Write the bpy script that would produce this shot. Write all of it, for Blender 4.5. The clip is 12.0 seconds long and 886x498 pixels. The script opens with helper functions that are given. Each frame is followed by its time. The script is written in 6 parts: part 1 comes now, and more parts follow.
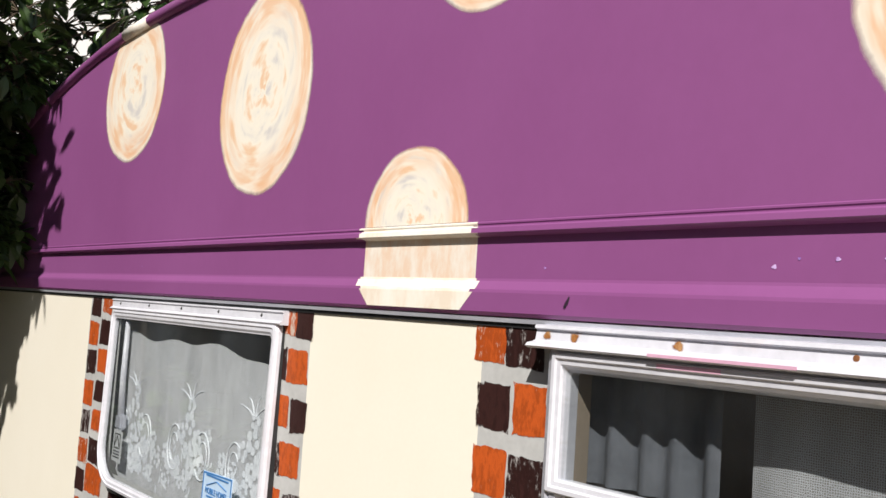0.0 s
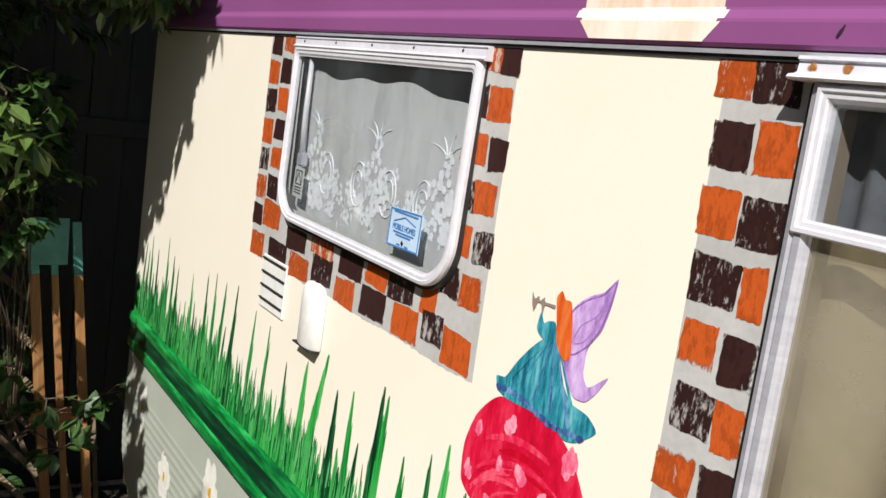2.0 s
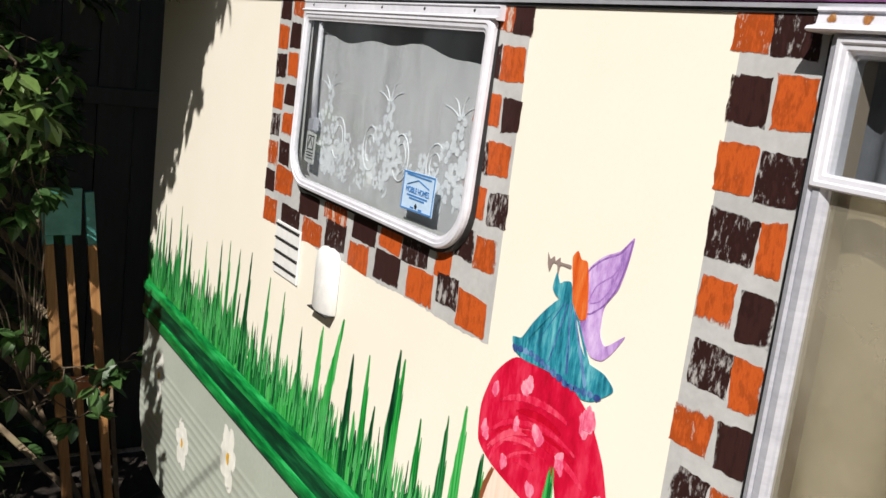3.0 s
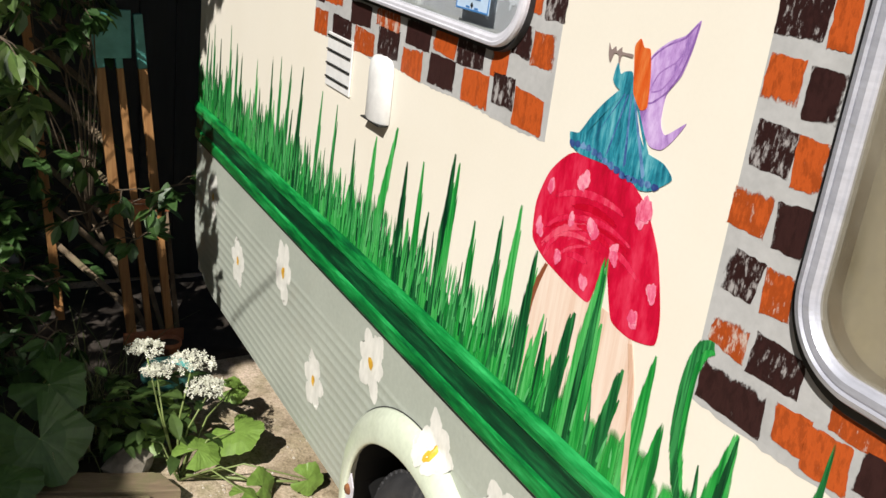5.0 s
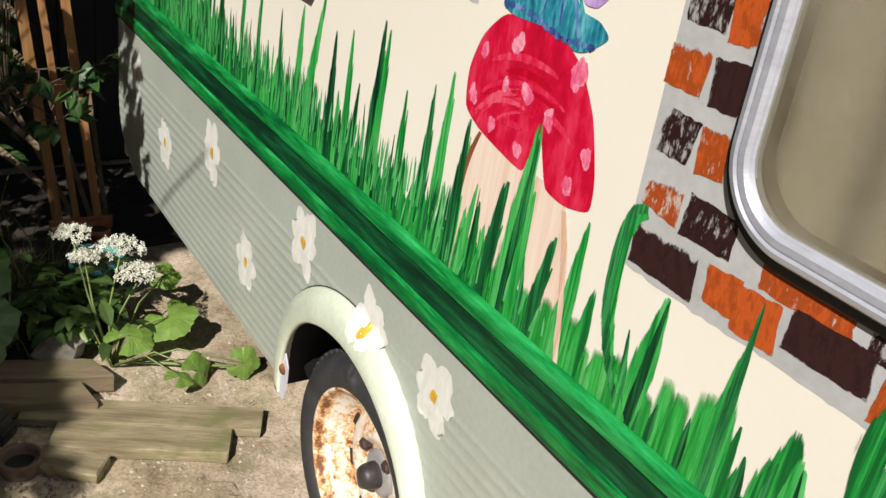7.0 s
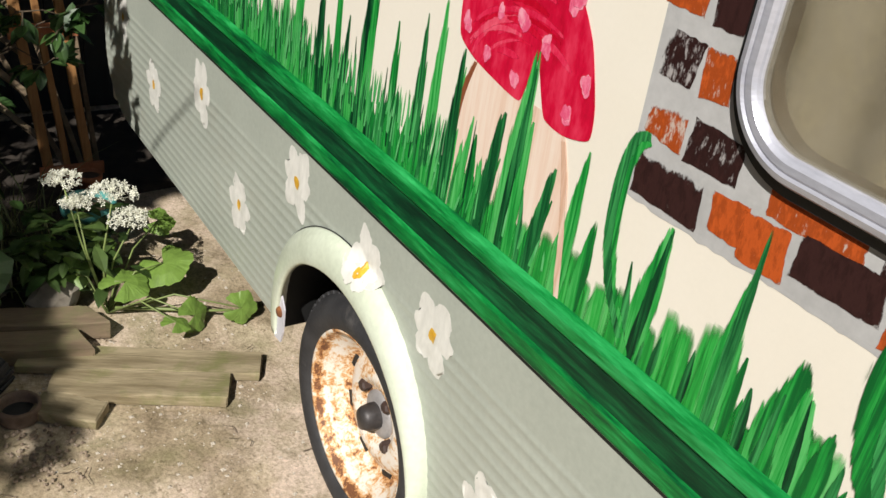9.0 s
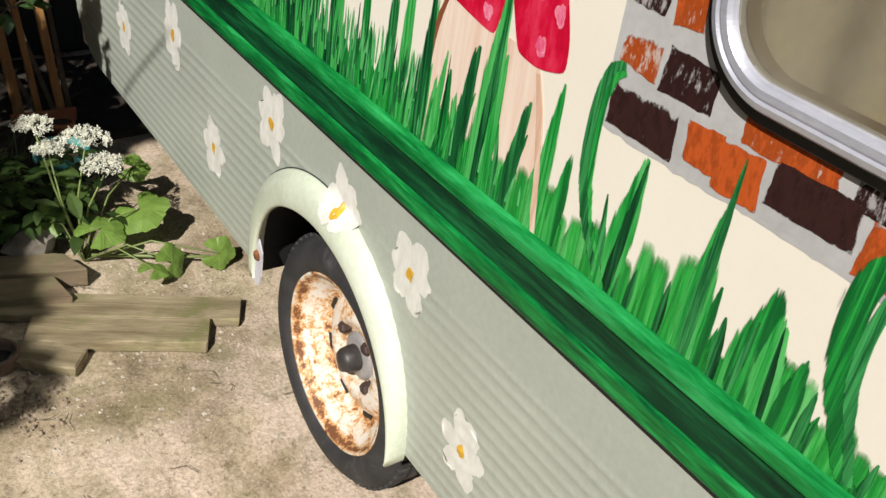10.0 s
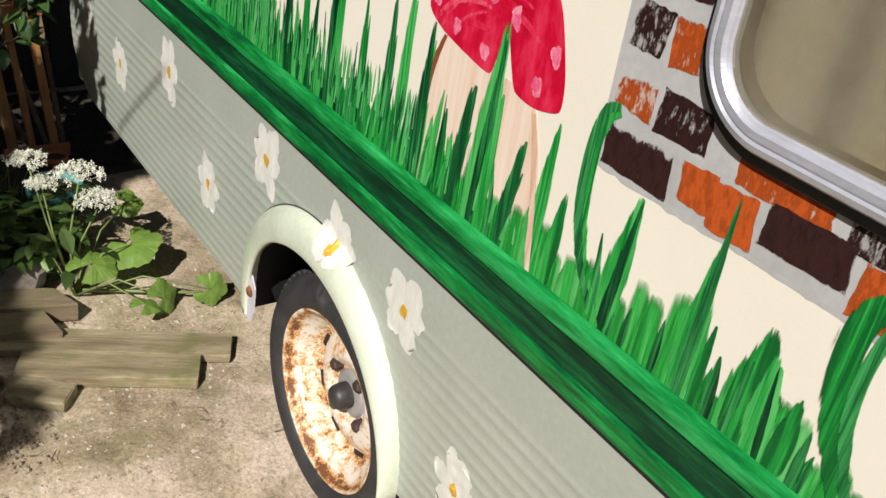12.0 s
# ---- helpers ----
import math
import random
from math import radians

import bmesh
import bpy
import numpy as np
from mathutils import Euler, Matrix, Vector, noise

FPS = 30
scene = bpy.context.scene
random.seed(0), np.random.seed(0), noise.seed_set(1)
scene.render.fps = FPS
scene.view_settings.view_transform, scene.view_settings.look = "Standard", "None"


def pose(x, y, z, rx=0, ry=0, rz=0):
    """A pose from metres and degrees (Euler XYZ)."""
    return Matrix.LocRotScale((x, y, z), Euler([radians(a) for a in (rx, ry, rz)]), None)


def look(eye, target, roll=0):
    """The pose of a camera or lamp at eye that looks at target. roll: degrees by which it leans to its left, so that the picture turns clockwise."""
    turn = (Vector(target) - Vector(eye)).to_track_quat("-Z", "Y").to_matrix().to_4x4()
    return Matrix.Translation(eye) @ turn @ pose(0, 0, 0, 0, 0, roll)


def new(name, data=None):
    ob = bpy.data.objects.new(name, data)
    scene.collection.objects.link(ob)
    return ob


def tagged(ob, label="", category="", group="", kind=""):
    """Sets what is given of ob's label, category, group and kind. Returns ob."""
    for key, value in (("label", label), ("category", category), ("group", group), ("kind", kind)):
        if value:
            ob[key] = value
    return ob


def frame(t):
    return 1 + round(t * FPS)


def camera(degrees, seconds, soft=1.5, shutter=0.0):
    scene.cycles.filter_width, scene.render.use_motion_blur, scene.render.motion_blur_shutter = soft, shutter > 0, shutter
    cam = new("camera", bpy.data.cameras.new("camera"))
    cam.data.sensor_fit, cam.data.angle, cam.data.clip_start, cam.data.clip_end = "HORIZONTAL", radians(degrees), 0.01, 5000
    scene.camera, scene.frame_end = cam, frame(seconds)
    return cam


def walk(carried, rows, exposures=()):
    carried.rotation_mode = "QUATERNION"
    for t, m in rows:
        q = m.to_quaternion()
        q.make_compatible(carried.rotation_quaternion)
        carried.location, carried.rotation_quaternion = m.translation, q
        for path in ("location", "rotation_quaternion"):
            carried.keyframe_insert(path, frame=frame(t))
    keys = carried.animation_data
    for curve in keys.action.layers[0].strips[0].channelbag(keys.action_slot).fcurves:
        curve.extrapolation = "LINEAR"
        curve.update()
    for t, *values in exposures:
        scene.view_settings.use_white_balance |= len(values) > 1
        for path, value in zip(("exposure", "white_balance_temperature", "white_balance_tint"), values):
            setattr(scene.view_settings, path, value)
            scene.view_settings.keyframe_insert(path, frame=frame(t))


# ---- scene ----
cam = camera(49.7, 12.0)
PATH = [
    (0, (0.03, -0.631, 1.674), (-1.538, 0.602, 1.817), 3.8),
    (0.5, (0.011, -0.645, 1.673), (-1.646, 0.474, 1.725), 4.3),
    (1, (-0.008, -0.681, 1.642), (-1.691, 0.393, 1.525), 6.4),
    (1.5, (-0.042, -0.689, 1.613), (-1.741, 0.331, 1.34), 7.4),
    (2, (-0.054, -0.685, 1.599), (-1.728, 0.364, 1.286), 8.0),
    (2.5, (-0.058, -0.684, 1.595), (-1.726, 0.362, 1.247), 7.4),
    (4.5, (-0.046, -0.712, 1.554), (-1.719, 0.227, 0.989), 6.8),
    (5, (-0.043, -0.705, 1.527), (-1.664, 0.237, 0.832), 7.2),
    (5.5, (-0.046, -0.698, 1.508), (-1.618, 0.249, 0.714), 7.3),
    (6, (-0.045, -0.693, 1.492), (-1.567, 0.281, 0.635), 8.0),
    (6.5, (-0.05, -0.685, 1.49), (-1.545, 0.31, 0.61), 8.3),
    (7, (-0.052, -0.683, 1.488), (-1.522, 0.347, 0.607), 8.8),
    (9, (-0.068, -0.669, 1.464), (-1.482, 0.349, 0.483), 8.2),
    (9.5, (-0.062, -0.664, 1.453), (-1.435, 0.361, 0.423), 8.1),
    (10, (-0.063, -0.662, 1.449), (-1.403, 0.368, 0.381), 8.4),
    (10.5, (-0.066, -0.664, 1.45), (-1.421, 0.358, 0.392), 8.5),
    (11, (-0.069, -0.668, 1.453), (-1.458, 0.365, 0.452), 8.6),
    (11.5, (-0.068, -0.665, 1.451), (-1.49, 0.361, 0.49), 8.3),
    (12, (-0.063, -0.669, 1.45), (-1.432, 0.394, 0.451), 9.0),
]
walk(cam, [(t, look(eye, target, roll)) for t, eye, target, roll in PATH], exposures=[(0, 0.22), (2.5, 0.25), (5.5, 0.12), (10, -0.03), (12, -0.03)])

# world, sun and exposure
SUN = Vector((0.90, -1.0, 1.25)).normalized()
world = bpy.data.worlds.new("sky")
scene.world = world
world.use_nodes = True
wn = world.node_tree.nodes
sky = wn.new("ShaderNodeTexSky")
sky.sky_type, sky.sun_disc = "NISHITA", False
sky.sun_elevation = math.asin(SUN.z)
sky.sun_rotation = math.atan2(SUN.x, SUN.y)
wn["Background"].inputs[1].default_value = 0.05
world.node_tree.links.new(sky.outputs[0], wn["Background"].inputs[0])
sun = new("sun", bpy.data.lights.new("sun", "SUN"))
sun.data.energy, sun.data.angle, sun.data.color = 5.9, radians(0.53), (1.0, 0.955, 0.90)
sun.matrix_world = look((0, 0, 6), Vector((0, 0, 6)) - SUN)


# ---- materials
def tree(name):
    m = bpy.data.materials.new(name)
    m.use_nodes = True
    return m, m.node_tree.nodes, m.node_tree.links, m.node_tree.nodes["Principled BSDF"]


def noise_at(n, l, scale, stretch=(1, 1, 1), detail=5, rough=0.6, distort=0.0):
    tc, mp, tx = n.new("ShaderNodeTexCoord"), n.new("ShaderNodeMapping"), n.new("ShaderNodeTexNoise")
    mp.inputs["Scale"].default_value = stretch
    tx.inputs["Scale"].default_value, tx.inputs["Detail"].default_value = scale, detail
    tx.inputs["Roughness"].default_value, tx.inputs["Distortion"].default_value = rough, distort
    l.new(tc.outputs["Object"], mp.inputs[0])
    l.new(mp.outputs[0], tx.inputs[0])
    return tx.outputs[0]


def ramp(n, l, source, stops):
    r = n.new("ShaderNodeValToRGB")
    while len(r.color_ramp.elements) < len(stops):
        r.color_ramp.elements.new(0.5)
    for e, (p, c) in zip(r.color_ramp.elements, stops):
        e.position, e.color = p, (*c, 1)
    l.new(source, r.inputs[0])
    return r.outputs[0]


def mix(n, l, a, b, f, mode="MIX"):
    x = n.new("ShaderNodeMix")
    x.data_type, x.blend_type = "RGBA", mode
    for socket, v in ((x.inputs[6], a), (x.inputs[7], b), (x.inputs[0], f)):
        if isinstance(v, bpy.types.NodeSocket):
            l.new(v, socket)
        else:
            socket.default_value = (*v, 1) if isinstance(v, tuple) else v
    return x.outputs[2]


def relief(n, l, bsdf, source, strength, distance=0.002):
    b = n.new("ShaderNodeBump")
    b.inputs["Strength"].default_value, b.inputs["Distance"].default_value = strength, distance
    l.new(source, b.inputs["Height"])
    l.new(b.outputs[0], bsdf.inputs["Normal"])


def surface(name, low, high, scale=12, stretch=(1, 1, 1), roughness=0.5, bump=0.2, metal=0.0, fine=90, spread=(0.3, 0.7), vary=0.0, dirt=None, specular=0.5, grained=0.86, moss=None):
    """A worn surface: a mottle between two colours, a fine grain, relief, and dirt in blots."""
    m, n, l, b = tree(name)
    big = noise_at(n, l, scale, stretch)
    col = ramp(n, l, big, [(spread[0], low), (spread[1], high)])
    small = noise_at(n, l, fine, stretch, 3)
    grain = ramp(n, l, small, [(0.25, (grained,) * 3), (0.75, (1, 1, 1))])
    col = mix(n, l, col, grain, 1.0, "MULTIPLY")
    if dirt:
        blot = ramp(n, l, noise_at(n, l, scale * 0.6, stretch, 8, 0.75, 0.6), [(0.58, (0, 0, 0)), (0.74, (1, 1, 1))])
        col = mix(n, l, col, dirt, blot)
    if moss:
        patch = ramp(n, l, noise_at(n, l, 9, (1, 1, 1), 6, 0.7, 0.3), [(0.50, (0, 0, 0)), (0.68, (0.8, 0.8, 0.8))])
        col = mix(n, l, col, moss, patch)
    if vary:
        oi = n.new("ShaderNodeObjectInfo")
        tint = ramp(n, l, oi.outputs["Random"], [(0, (1 - vary,) * 3), (1, (1, 1, 1))])
        col = mix(n, l, col, tint, 1.0, "MULTIPLY")
    l.new(col, b.inputs["Base Color"])
    b.inputs["Roughness"].default_value, b.inputs["Metallic"].default_value = roughness, metal
    b.inputs["Specular IOR Level"].default_value = specular
    relief(n, l, b, small, bump)
    return m


def dry_edges(n, l, b, grain, soft=False):
    """Lets the ground show where the paint runs dry, by the mesh's own "dry" attribute."""
    at, ma = n.new("ShaderNodeAttribute"), n.new("ShaderNodeMath")
    at.attribute_name = "dry"
    ma.operation, ma.inputs[1].default_value = "MULTIPLY_ADD", -0.5 if soft else -1.25
    l.new(grain, ma.inputs[0])
    l.new(at.outputs["Fac"], ma.inputs[2])
    gone = ramp(n, l, ma.outputs[0], [(0.0, (0, 0, 0)), (0.62 if soft else 0.20, (1, 1, 1))])
    tr, ms = n.new("ShaderNodeBsdfTransparent"), n.new("ShaderNodeMixShader")
    l.new(gone, ms.inputs[0])
    l.new(b.outputs[0], ms.inputs[1])
    l.new(tr.outputs[0], ms.inputs[2])
    l.new(ms.outputs[0], n["Material Output"].inputs[0])


def strokes(name, dark, mid, light, across=60, along=6, roughness=0.38, vary=0.16, axis="z", bump=0.35, soft=False):
    """Thick brushed paint: long bristle streaks in three tones, varied from stroke to stroke."""
    m, n, l, b = tree(name)
    s = {"z": (across, across, along), "x": (along, across, across), "d": (across, across, across * 0.35)}[axis]
    a = mix(n, l, noise_at(n, l, 1.0, s, 5, 0.7), noise_at(n, l, 1.0, tuple(v * 0.28 for v in s), 3, 0.6), 0.42)
    oi, ad = n.new("ShaderNodeObjectInfo"), n.new("ShaderNodeMath")
    ad.operation = "MULTIPLY_ADD"
    l.new(oi.outputs["Random"], ad.inputs[0])
    ad.inputs[1].default_value = vary
    l.new(a, ad.inputs[2])
    h = vary / 2
    col = ramp(n, l, ad.outputs[0], [(0.40 + h, dark), (0.50 + h, mid), (0.64 + h, light)])
    l.new(col, b.inputs["Base Color"])
    b.inputs["Roughness"].default_value = roughness
    b.inputs["Specular IOR Level"].default_value = 0.25
    relief(n, l, b, a, bump, 0.0015)
    dry_edges(n, l, b, noise_at(n, l, 1.0, tuple(v * 1.1 for v in s), 3, 0.6), soft)
    return m


def dabs(name, colour, under, roughness=0.5):
    """A brick dabbed on in thin paint, through which the grey ground shows in dry streaks."""
    m, n, l, b = tree(name)
    a = noise_at(n, l, 1.0, (95, 95, 38), 6, 0.72)
    oi = n.new("ShaderNodeObjectInfo")
    sh = n.new("ShaderNodeMath")
    sh.operation = "MULTIPLY_ADD"
    l.new(oi.outputs["Random"], sh.inputs[0])
    sh.inputs[1].default_value = 0.21
    l.new(a, sh.inputs[2])
    col = ramp(n, l, sh.outputs[0], [(0.36, colour), (0.52, tuple(c * 1.25 for c in colour)), (0.64, tuple(c * 0.8 for c in colour)), (0.71, tuple(c * 0.9 for c in colour)), (0.80, under)])
    l.new(col, b.inputs["Base Color"])
    b.inputs["Roughness"].default_value = roughness
    b.inputs["Specular IOR Level"].default_value = 0.25
    relief(n, l, b, a, 0.3)
    dry_edges(n, l, b, noise_at(n, l, 1.0, (90, 90, 60), 6, 0.7))
    return m


def leaf_paint(name, dark, light, roughness=0.4):
    m, n, l, b = tree(name)
    oi, ge = n.new("ShaderNodeObjectInfo"), n.new("ShaderNodeNewGeometry")
    col = ramp(n, l, ge.outputs["Random Per Island"], [(0.0, dark), (1.0, light)])
    vein = ramp(n, l, noise_at(n, l, 55, (1, 1, 1), 4), [(0.3, (0.75, 0.75, 0.7)), (0.7, (1.1, 1.1, 1.0))])
    l.new(mix(n, l, col, vein, 1.0, "MULTIPLY"), b.inputs["Base Color"])
    b.inputs["Roughness"].default_value = roughness
    tr, ms = n.new("ShaderNodeBsdfTranslucent"), n.new("ShaderNodeMixShader")
    l.new(col, tr.inputs[0])
    ms.inputs[0].default_value = 0.22
    l.new(b.outputs[0], ms.inputs[1])
    l.new(tr.outputs[0], ms.inputs[2])
    l.new(ms.outputs[0], n["Material Output"].inputs[0])
    return m


def plain(name, colour, roughness=0.5, metal=0.0):
    return surface(name, tuple(c * 0.88 for c in colour), colour, 20, roughness=roughness, metal=metal, bump=0.08)


CREAM = surface("cream paint", (0.805, 0.755, 0.64), (0.84, 0.795, 0.69), 3, roughness=0.42, bump=0.02, fine=160, grained=0.975)
PURPLE = surface("purple paint", (0.228, 0.067, 0.205), (0.258, 0.081, 0.235), 2.5, (1, 1, 0.7), roughness=0.45, bump=0.03, fine=90, grained=0.96)
SAGE = surface("sage paint", (0.40, 0.435, 0.375), (0.445, 0.48, 0.415), 5, roughness=0.34, bump=0.05, dirt=(0.37, 0.385, 0.325))
FLARE = surface("pale green plastic", (0.62, 0.68, 0.53), (0.70, 0.76, 0.62), 7, roughness=0.2, bump=0.05)
TRIM_G = strokes("green trim paint", (0.003, 0.060, 0.018), (0.006, 0.19, 0.036), (0.035, 0.40, 0.110), 75, 8, roughness=0.32, axis="x", vary=0.0, bump=0.6)
TRIM_D = strokes("dark green trim paint with recess shade", (0.002, 0.018, 0.009), (0.003, 0.045, 0.016), (0.008, 0.14, 0.040), 80, 7, roughness=0.5, axis="x", vary=0.0, bump=0.3)
BLADE_P = strokes("pale green bristle marks", (0.02, 0.24, 0.05), (0.06, 0.38, 0.10), (0.16, 0.50, 0.20), 240, 9)
BLADE_D = strokes("dark green brushwork", (0.002, 0.026, 0.011), (0.007, 0.100, 0.026), (0.050, 0.34, 0.090), 220, 7)
BLADE_L = strokes("mid green brushwork", (0.005, 0.11, 0.022), (0.014, 0.29, 0.042), (0.10, 0.48, 0.13), 210, 7)
CAP_LIGHT = strokes("light crimson brushwork", (0.60, 0.008, 0.045), (0.68, 0.025, 0.080), (0.74, 0.10, 0.16), 150, 150, vary=0.2, axis="d")
BLADE_W = strokes("light green wash", (0.012, 0.22, 0.032), (0.028, 0.37, 0.055), (0.13, 0.50, 0.15), 230, 8, soft=True)
CAP_DEEP = strokes("deep crimson brushwork", (0.46, 0.002, 0.018), (0.55, 0.004, 0.028), (0.64, 0.012, 0.05), 150, 150, vary=0.2, axis="d")
CAP_RED = strokes("crimson brushwork", (0.40, 0.003, 0.020), (0.58, 0.005, 0.038), (0.74, 0.05, 0.11), 34, 34, vary=0.0, axis="d")
DOT_PINK = strokes("pink dabs", (0.70, 0.09, 0.19), (0.78, 0.19, 0.30), (0.84, 0.36, 0.44), 160, 90)
STEM = strokes("buff brushwork", (0.62, 0.40, 0.28), (0.74, 0.55, 0.43), (0.80, 0.67, 0.56), 90, 5)
BROWN = strokes("brown line", (0.22, 0.07, 0.03), (0.33, 0.12, 0.05), (0.45, 0.22, 0.10), 90, 6)
TEAL = strokes("teal brushwork", (0.010, 0.10, 0.16), (0.025, 0.25, 0.33), (0.17, 0.48, 0.54), 150, 26, vary=0.0)
TEAL_D = strokes("blue violet brushwork", (0.03, 0.05, 0.20), (0.05, 0.12, 0.30), (0.16, 0.30, 0.50), 130, 60, vary=0.2)
LILAC = strokes("lilac brushwork", (0.24, 0.12, 0.38), (0.46, 0.28, 0.60), (0.66, 0.50, 0.78), 80, 30, vary=0.0)
RUST_HAIR = strokes("rust orange brushwork", (0.42, 0.05, 0.01), (0.62, 0.10, 0.015), (0.70, 0.22, 0.06), 120, 20, vary=0.0)
GREY_FLECK = strokes("dark fleck", (0.02, 0.012, 0.02), (0.04, 0.025, 0.04), (0.08, 0.05, 0.08), 90, 30)
GREY_DAB = plain("grey brown dab", (0.30, 0.23, 0.21))
MORTAR = surface("grey mortar paint", (0.42, 0.42, 0.41), (0.54, 0.54, 0.53), 9, roughness=0.55, bump=0.15)
RUST_STAIN = strokes("rust stain", (0.16, 0.05, 0.015), (0.28, 0.11, 0.03), (0.45, 0.26, 0.12), 200, 120, soft=True)
ORANGE = dabs("orange brick paint", (0.40, 0.072, 0.013), (0.50, 0.40, 0.34))
DARK = dabs("dark brown brick paint", (0.029, 0.011, 0.010), (0.36, 0.34, 0.33))
PETAL = surface("white petal paint", (0.66, 0.66, 0.60), (0.84, 0.83, 0.77), 40, (1, 1, 0.4), roughness=0.45, bump=0.3)
YOLK = surface("ochre petal centre", (0.55, 0.28, 0.02), (0.80, 0.50, 0.05), 60, roughness=0.5, bump=0.3)
SPOT_B = strokes("cream brushwork", (0.76, 0.66, 0.54), (0.81, 0.75, 0.65), (0.84, 0.81, 0.74), 38, 16, vary=0.08, soft=True)
SPOT_C = strokes("peach white brushwork", (0.72, 0.55, 0.42), (0.74, 0.66, 0.57), (0.80, 0.76, 0.70), 60, 22, soft=True)
PURPLE_LINE = strokes("purple line", (0.17, 0.07, 0.28), (0.28, 0.14, 0.42), (0.40, 0.22, 0.54), 120, 40)
ALU = surface("dull aluminium", (0.46, 0.47, 0.53), (0.60, 0.61, 0.67), 14, (1, 1, 3), roughness=0.34, metal=0.35, bump=0.1, dirt=(0.40, 0.39, 0.38))
WHITE_AL = surface("white painted aluminium", (0.56, 0.56, 0.61), (0.68, 0.68, 0.73), 14, roughness=0.35, bump=0.06, dirt=(0.62, 0.56, 0.58))
WHITE = surface("white plastic", (0.74, 0.74, 0.72), (0.82, 0.82, 0.80), 16, roughness=0.4, bump=0.1)
PINKISH = plain("pink paint smear", (0.72, 0.42, 0.56))
RUBBER = surface("black rubber", (0.012, 0.012, 0.013), (0.022, 0.022, 0.024), 30, roughness=0.6, bump=0.2)
TYRE = surface("weathered tyre rubber", (0.018, 0.018, 0.020), (0.040, 0.040, 0.042), 16, roughness=0.7, bump=0.5, dirt=(0.095, 0.09, 0.085))
BLACK = plain("black", (0.010, 0.010, 0.010), 0.6)
RUST = surface("rust", (0.11, 0.035, 0.012), (0.26, 0.10, 0.03), 60, roughness=0.85, bump=0.5)
TERRA = surface("terracotta", (0.36, 0.12, 0.05), (0.48, 0.19, 0.09), 25, roughness=0.85, bump=0.4, dirt=(0.25, 0.18, 0.13))
TURQ = surface("turquoise paint", (0.045, 0.20, 0.18), (0.08, 0.30, 0.27), 18, roughness=0.5, bump=0.2)
SLAT = surface("orange stained timber", (0.30, 0.13, 0.04), (0.48, 0.25, 0.09), 10, (8, 8, 0.7), roughness=0.65, bump=0.4, vary=0.3)
PLANK = surface("weathered greenish timber", (0.19, 0.145, 0.075), (0.46, 0.38, 0.235), 5, (0.7, 6, 6), roughness=0.8, bump=0.9, spread=(0.34, 0.66), fine=36, vary=0.22, dirt=(0.11, 0.085, 0.045), grained=0.76, moss=(0.185, 0.185, 0.065))
# brown wood, its colour darkened further for pieces that lie in shade
PLANK_B = surface("dark brown weathered timber with shade", (0.13, 0.090, 0.055), (0.29, 0.215, 0.135), 4, (0.7, 5, 5), roughness=0.85, bump=0.8, spread=(0.28, 0.72), fine=36, vary=0.15, dirt=(0.07, 0.05, 0.03), grained=0.72, moss=(0.15, 0.14, 0.065))
STONE = surface("rough stone", (0.22, 0.19, 0.15), (0.40, 0.36, 0.29), 18, roughness=0.9, bump=0.7, vary=0.3)
SHED = surface("dark shed boards", (0.010, 0.013, 0.015), (0.020, 0.025, 0.028), 6, (6, 6, 0.6), roughness=0.6, bump=0.3)
STEMG = plain("green stalk", (0.20, 0.26, 0.08))
TWIG = surface("brown twig", (0.05, 0.035, 0.02), (0.11, 0.08, 0.05), 40, roughness=0.8, bump=0.4)
FLORET = leaf_paint("white floret", (0.70, 0.70, 0.62), (0.86, 0.86, 0.82), 0.6)
LEAF_D = leaf_paint("dark shrub leaf", (0.020, 0.044, 0.013), (0.080, 0.130, 0.038), 0.30)
SOIL = surface("dark garden soil", (0.020, 0.015, 0.011), (0.050, 0.038, 0.028), 20, roughness=0.95, bump=0.8, fine=120)
LEAF_G = leaf_paint("glossy laurel leaf", (0.045, 0.085, 0.025), (0.12, 0.19, 0.055), 0.30)
LEAF_L = leaf_paint("bright herb leaf", (0.12, 0.22, 0.035), (0.22, 0.35, 0.08), 0.45)
LEAF_M = leaf_paint("mid green leaf", (0.03, 0.075, 0.02), (0.075, 0.15, 0.04), 0.45)
STRAW = leaf_paint("pale grass blade", (0.07, 0.10, 0.03), (0.24, 0.24, 0.12), 0.6)
CURTAIN = surface("beige curtain cloth", (0.52, 0.47, 0.36), (0.62, 0.57, 0.46), 30, roughness=0.9, bump=0.3, fine=300)
GREY_CLOTH = surface("grey curtain cloth", (0.060, 0.066, 0.078), (0.105, 0.112, 0.130), 30, roughness=0.9, bump=0.3, fine=300)
LACE = surface("white lace thread", (0.66, 0.69, 0.74), (0.80, 0.82, 0.86), 40, roughness=0.9, bump=0.2)
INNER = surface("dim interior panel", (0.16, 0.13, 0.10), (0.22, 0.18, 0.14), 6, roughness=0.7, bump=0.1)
# dark tone that stands in for the shade inside a window reveal
SHADE = surface("shaded window reveal", (0.045, 0.042, 0.040), (0.075, 0.070, 0.066), 20, roughness=0.7, bump=0.1)
STICK_W = plain("pale blue label", (0.52, 0.68, 0.86), 0.5)
STICK_B = plain("blue label ink", (0.06, 0.22, 0.52), 0.5)
HOUSE = surface("white render", (0.76, 0.76, 0.75), (0.82, 0.82, 0.81), 8, roughness=0.8, bump=0.3)
FENCE = surface("weathered fence boards", (0.16, 0.12, 0.085), (0.25, 0.195, 0.14), 5, (6, 6, 0.6), roughness=0.8, bump=0.4)


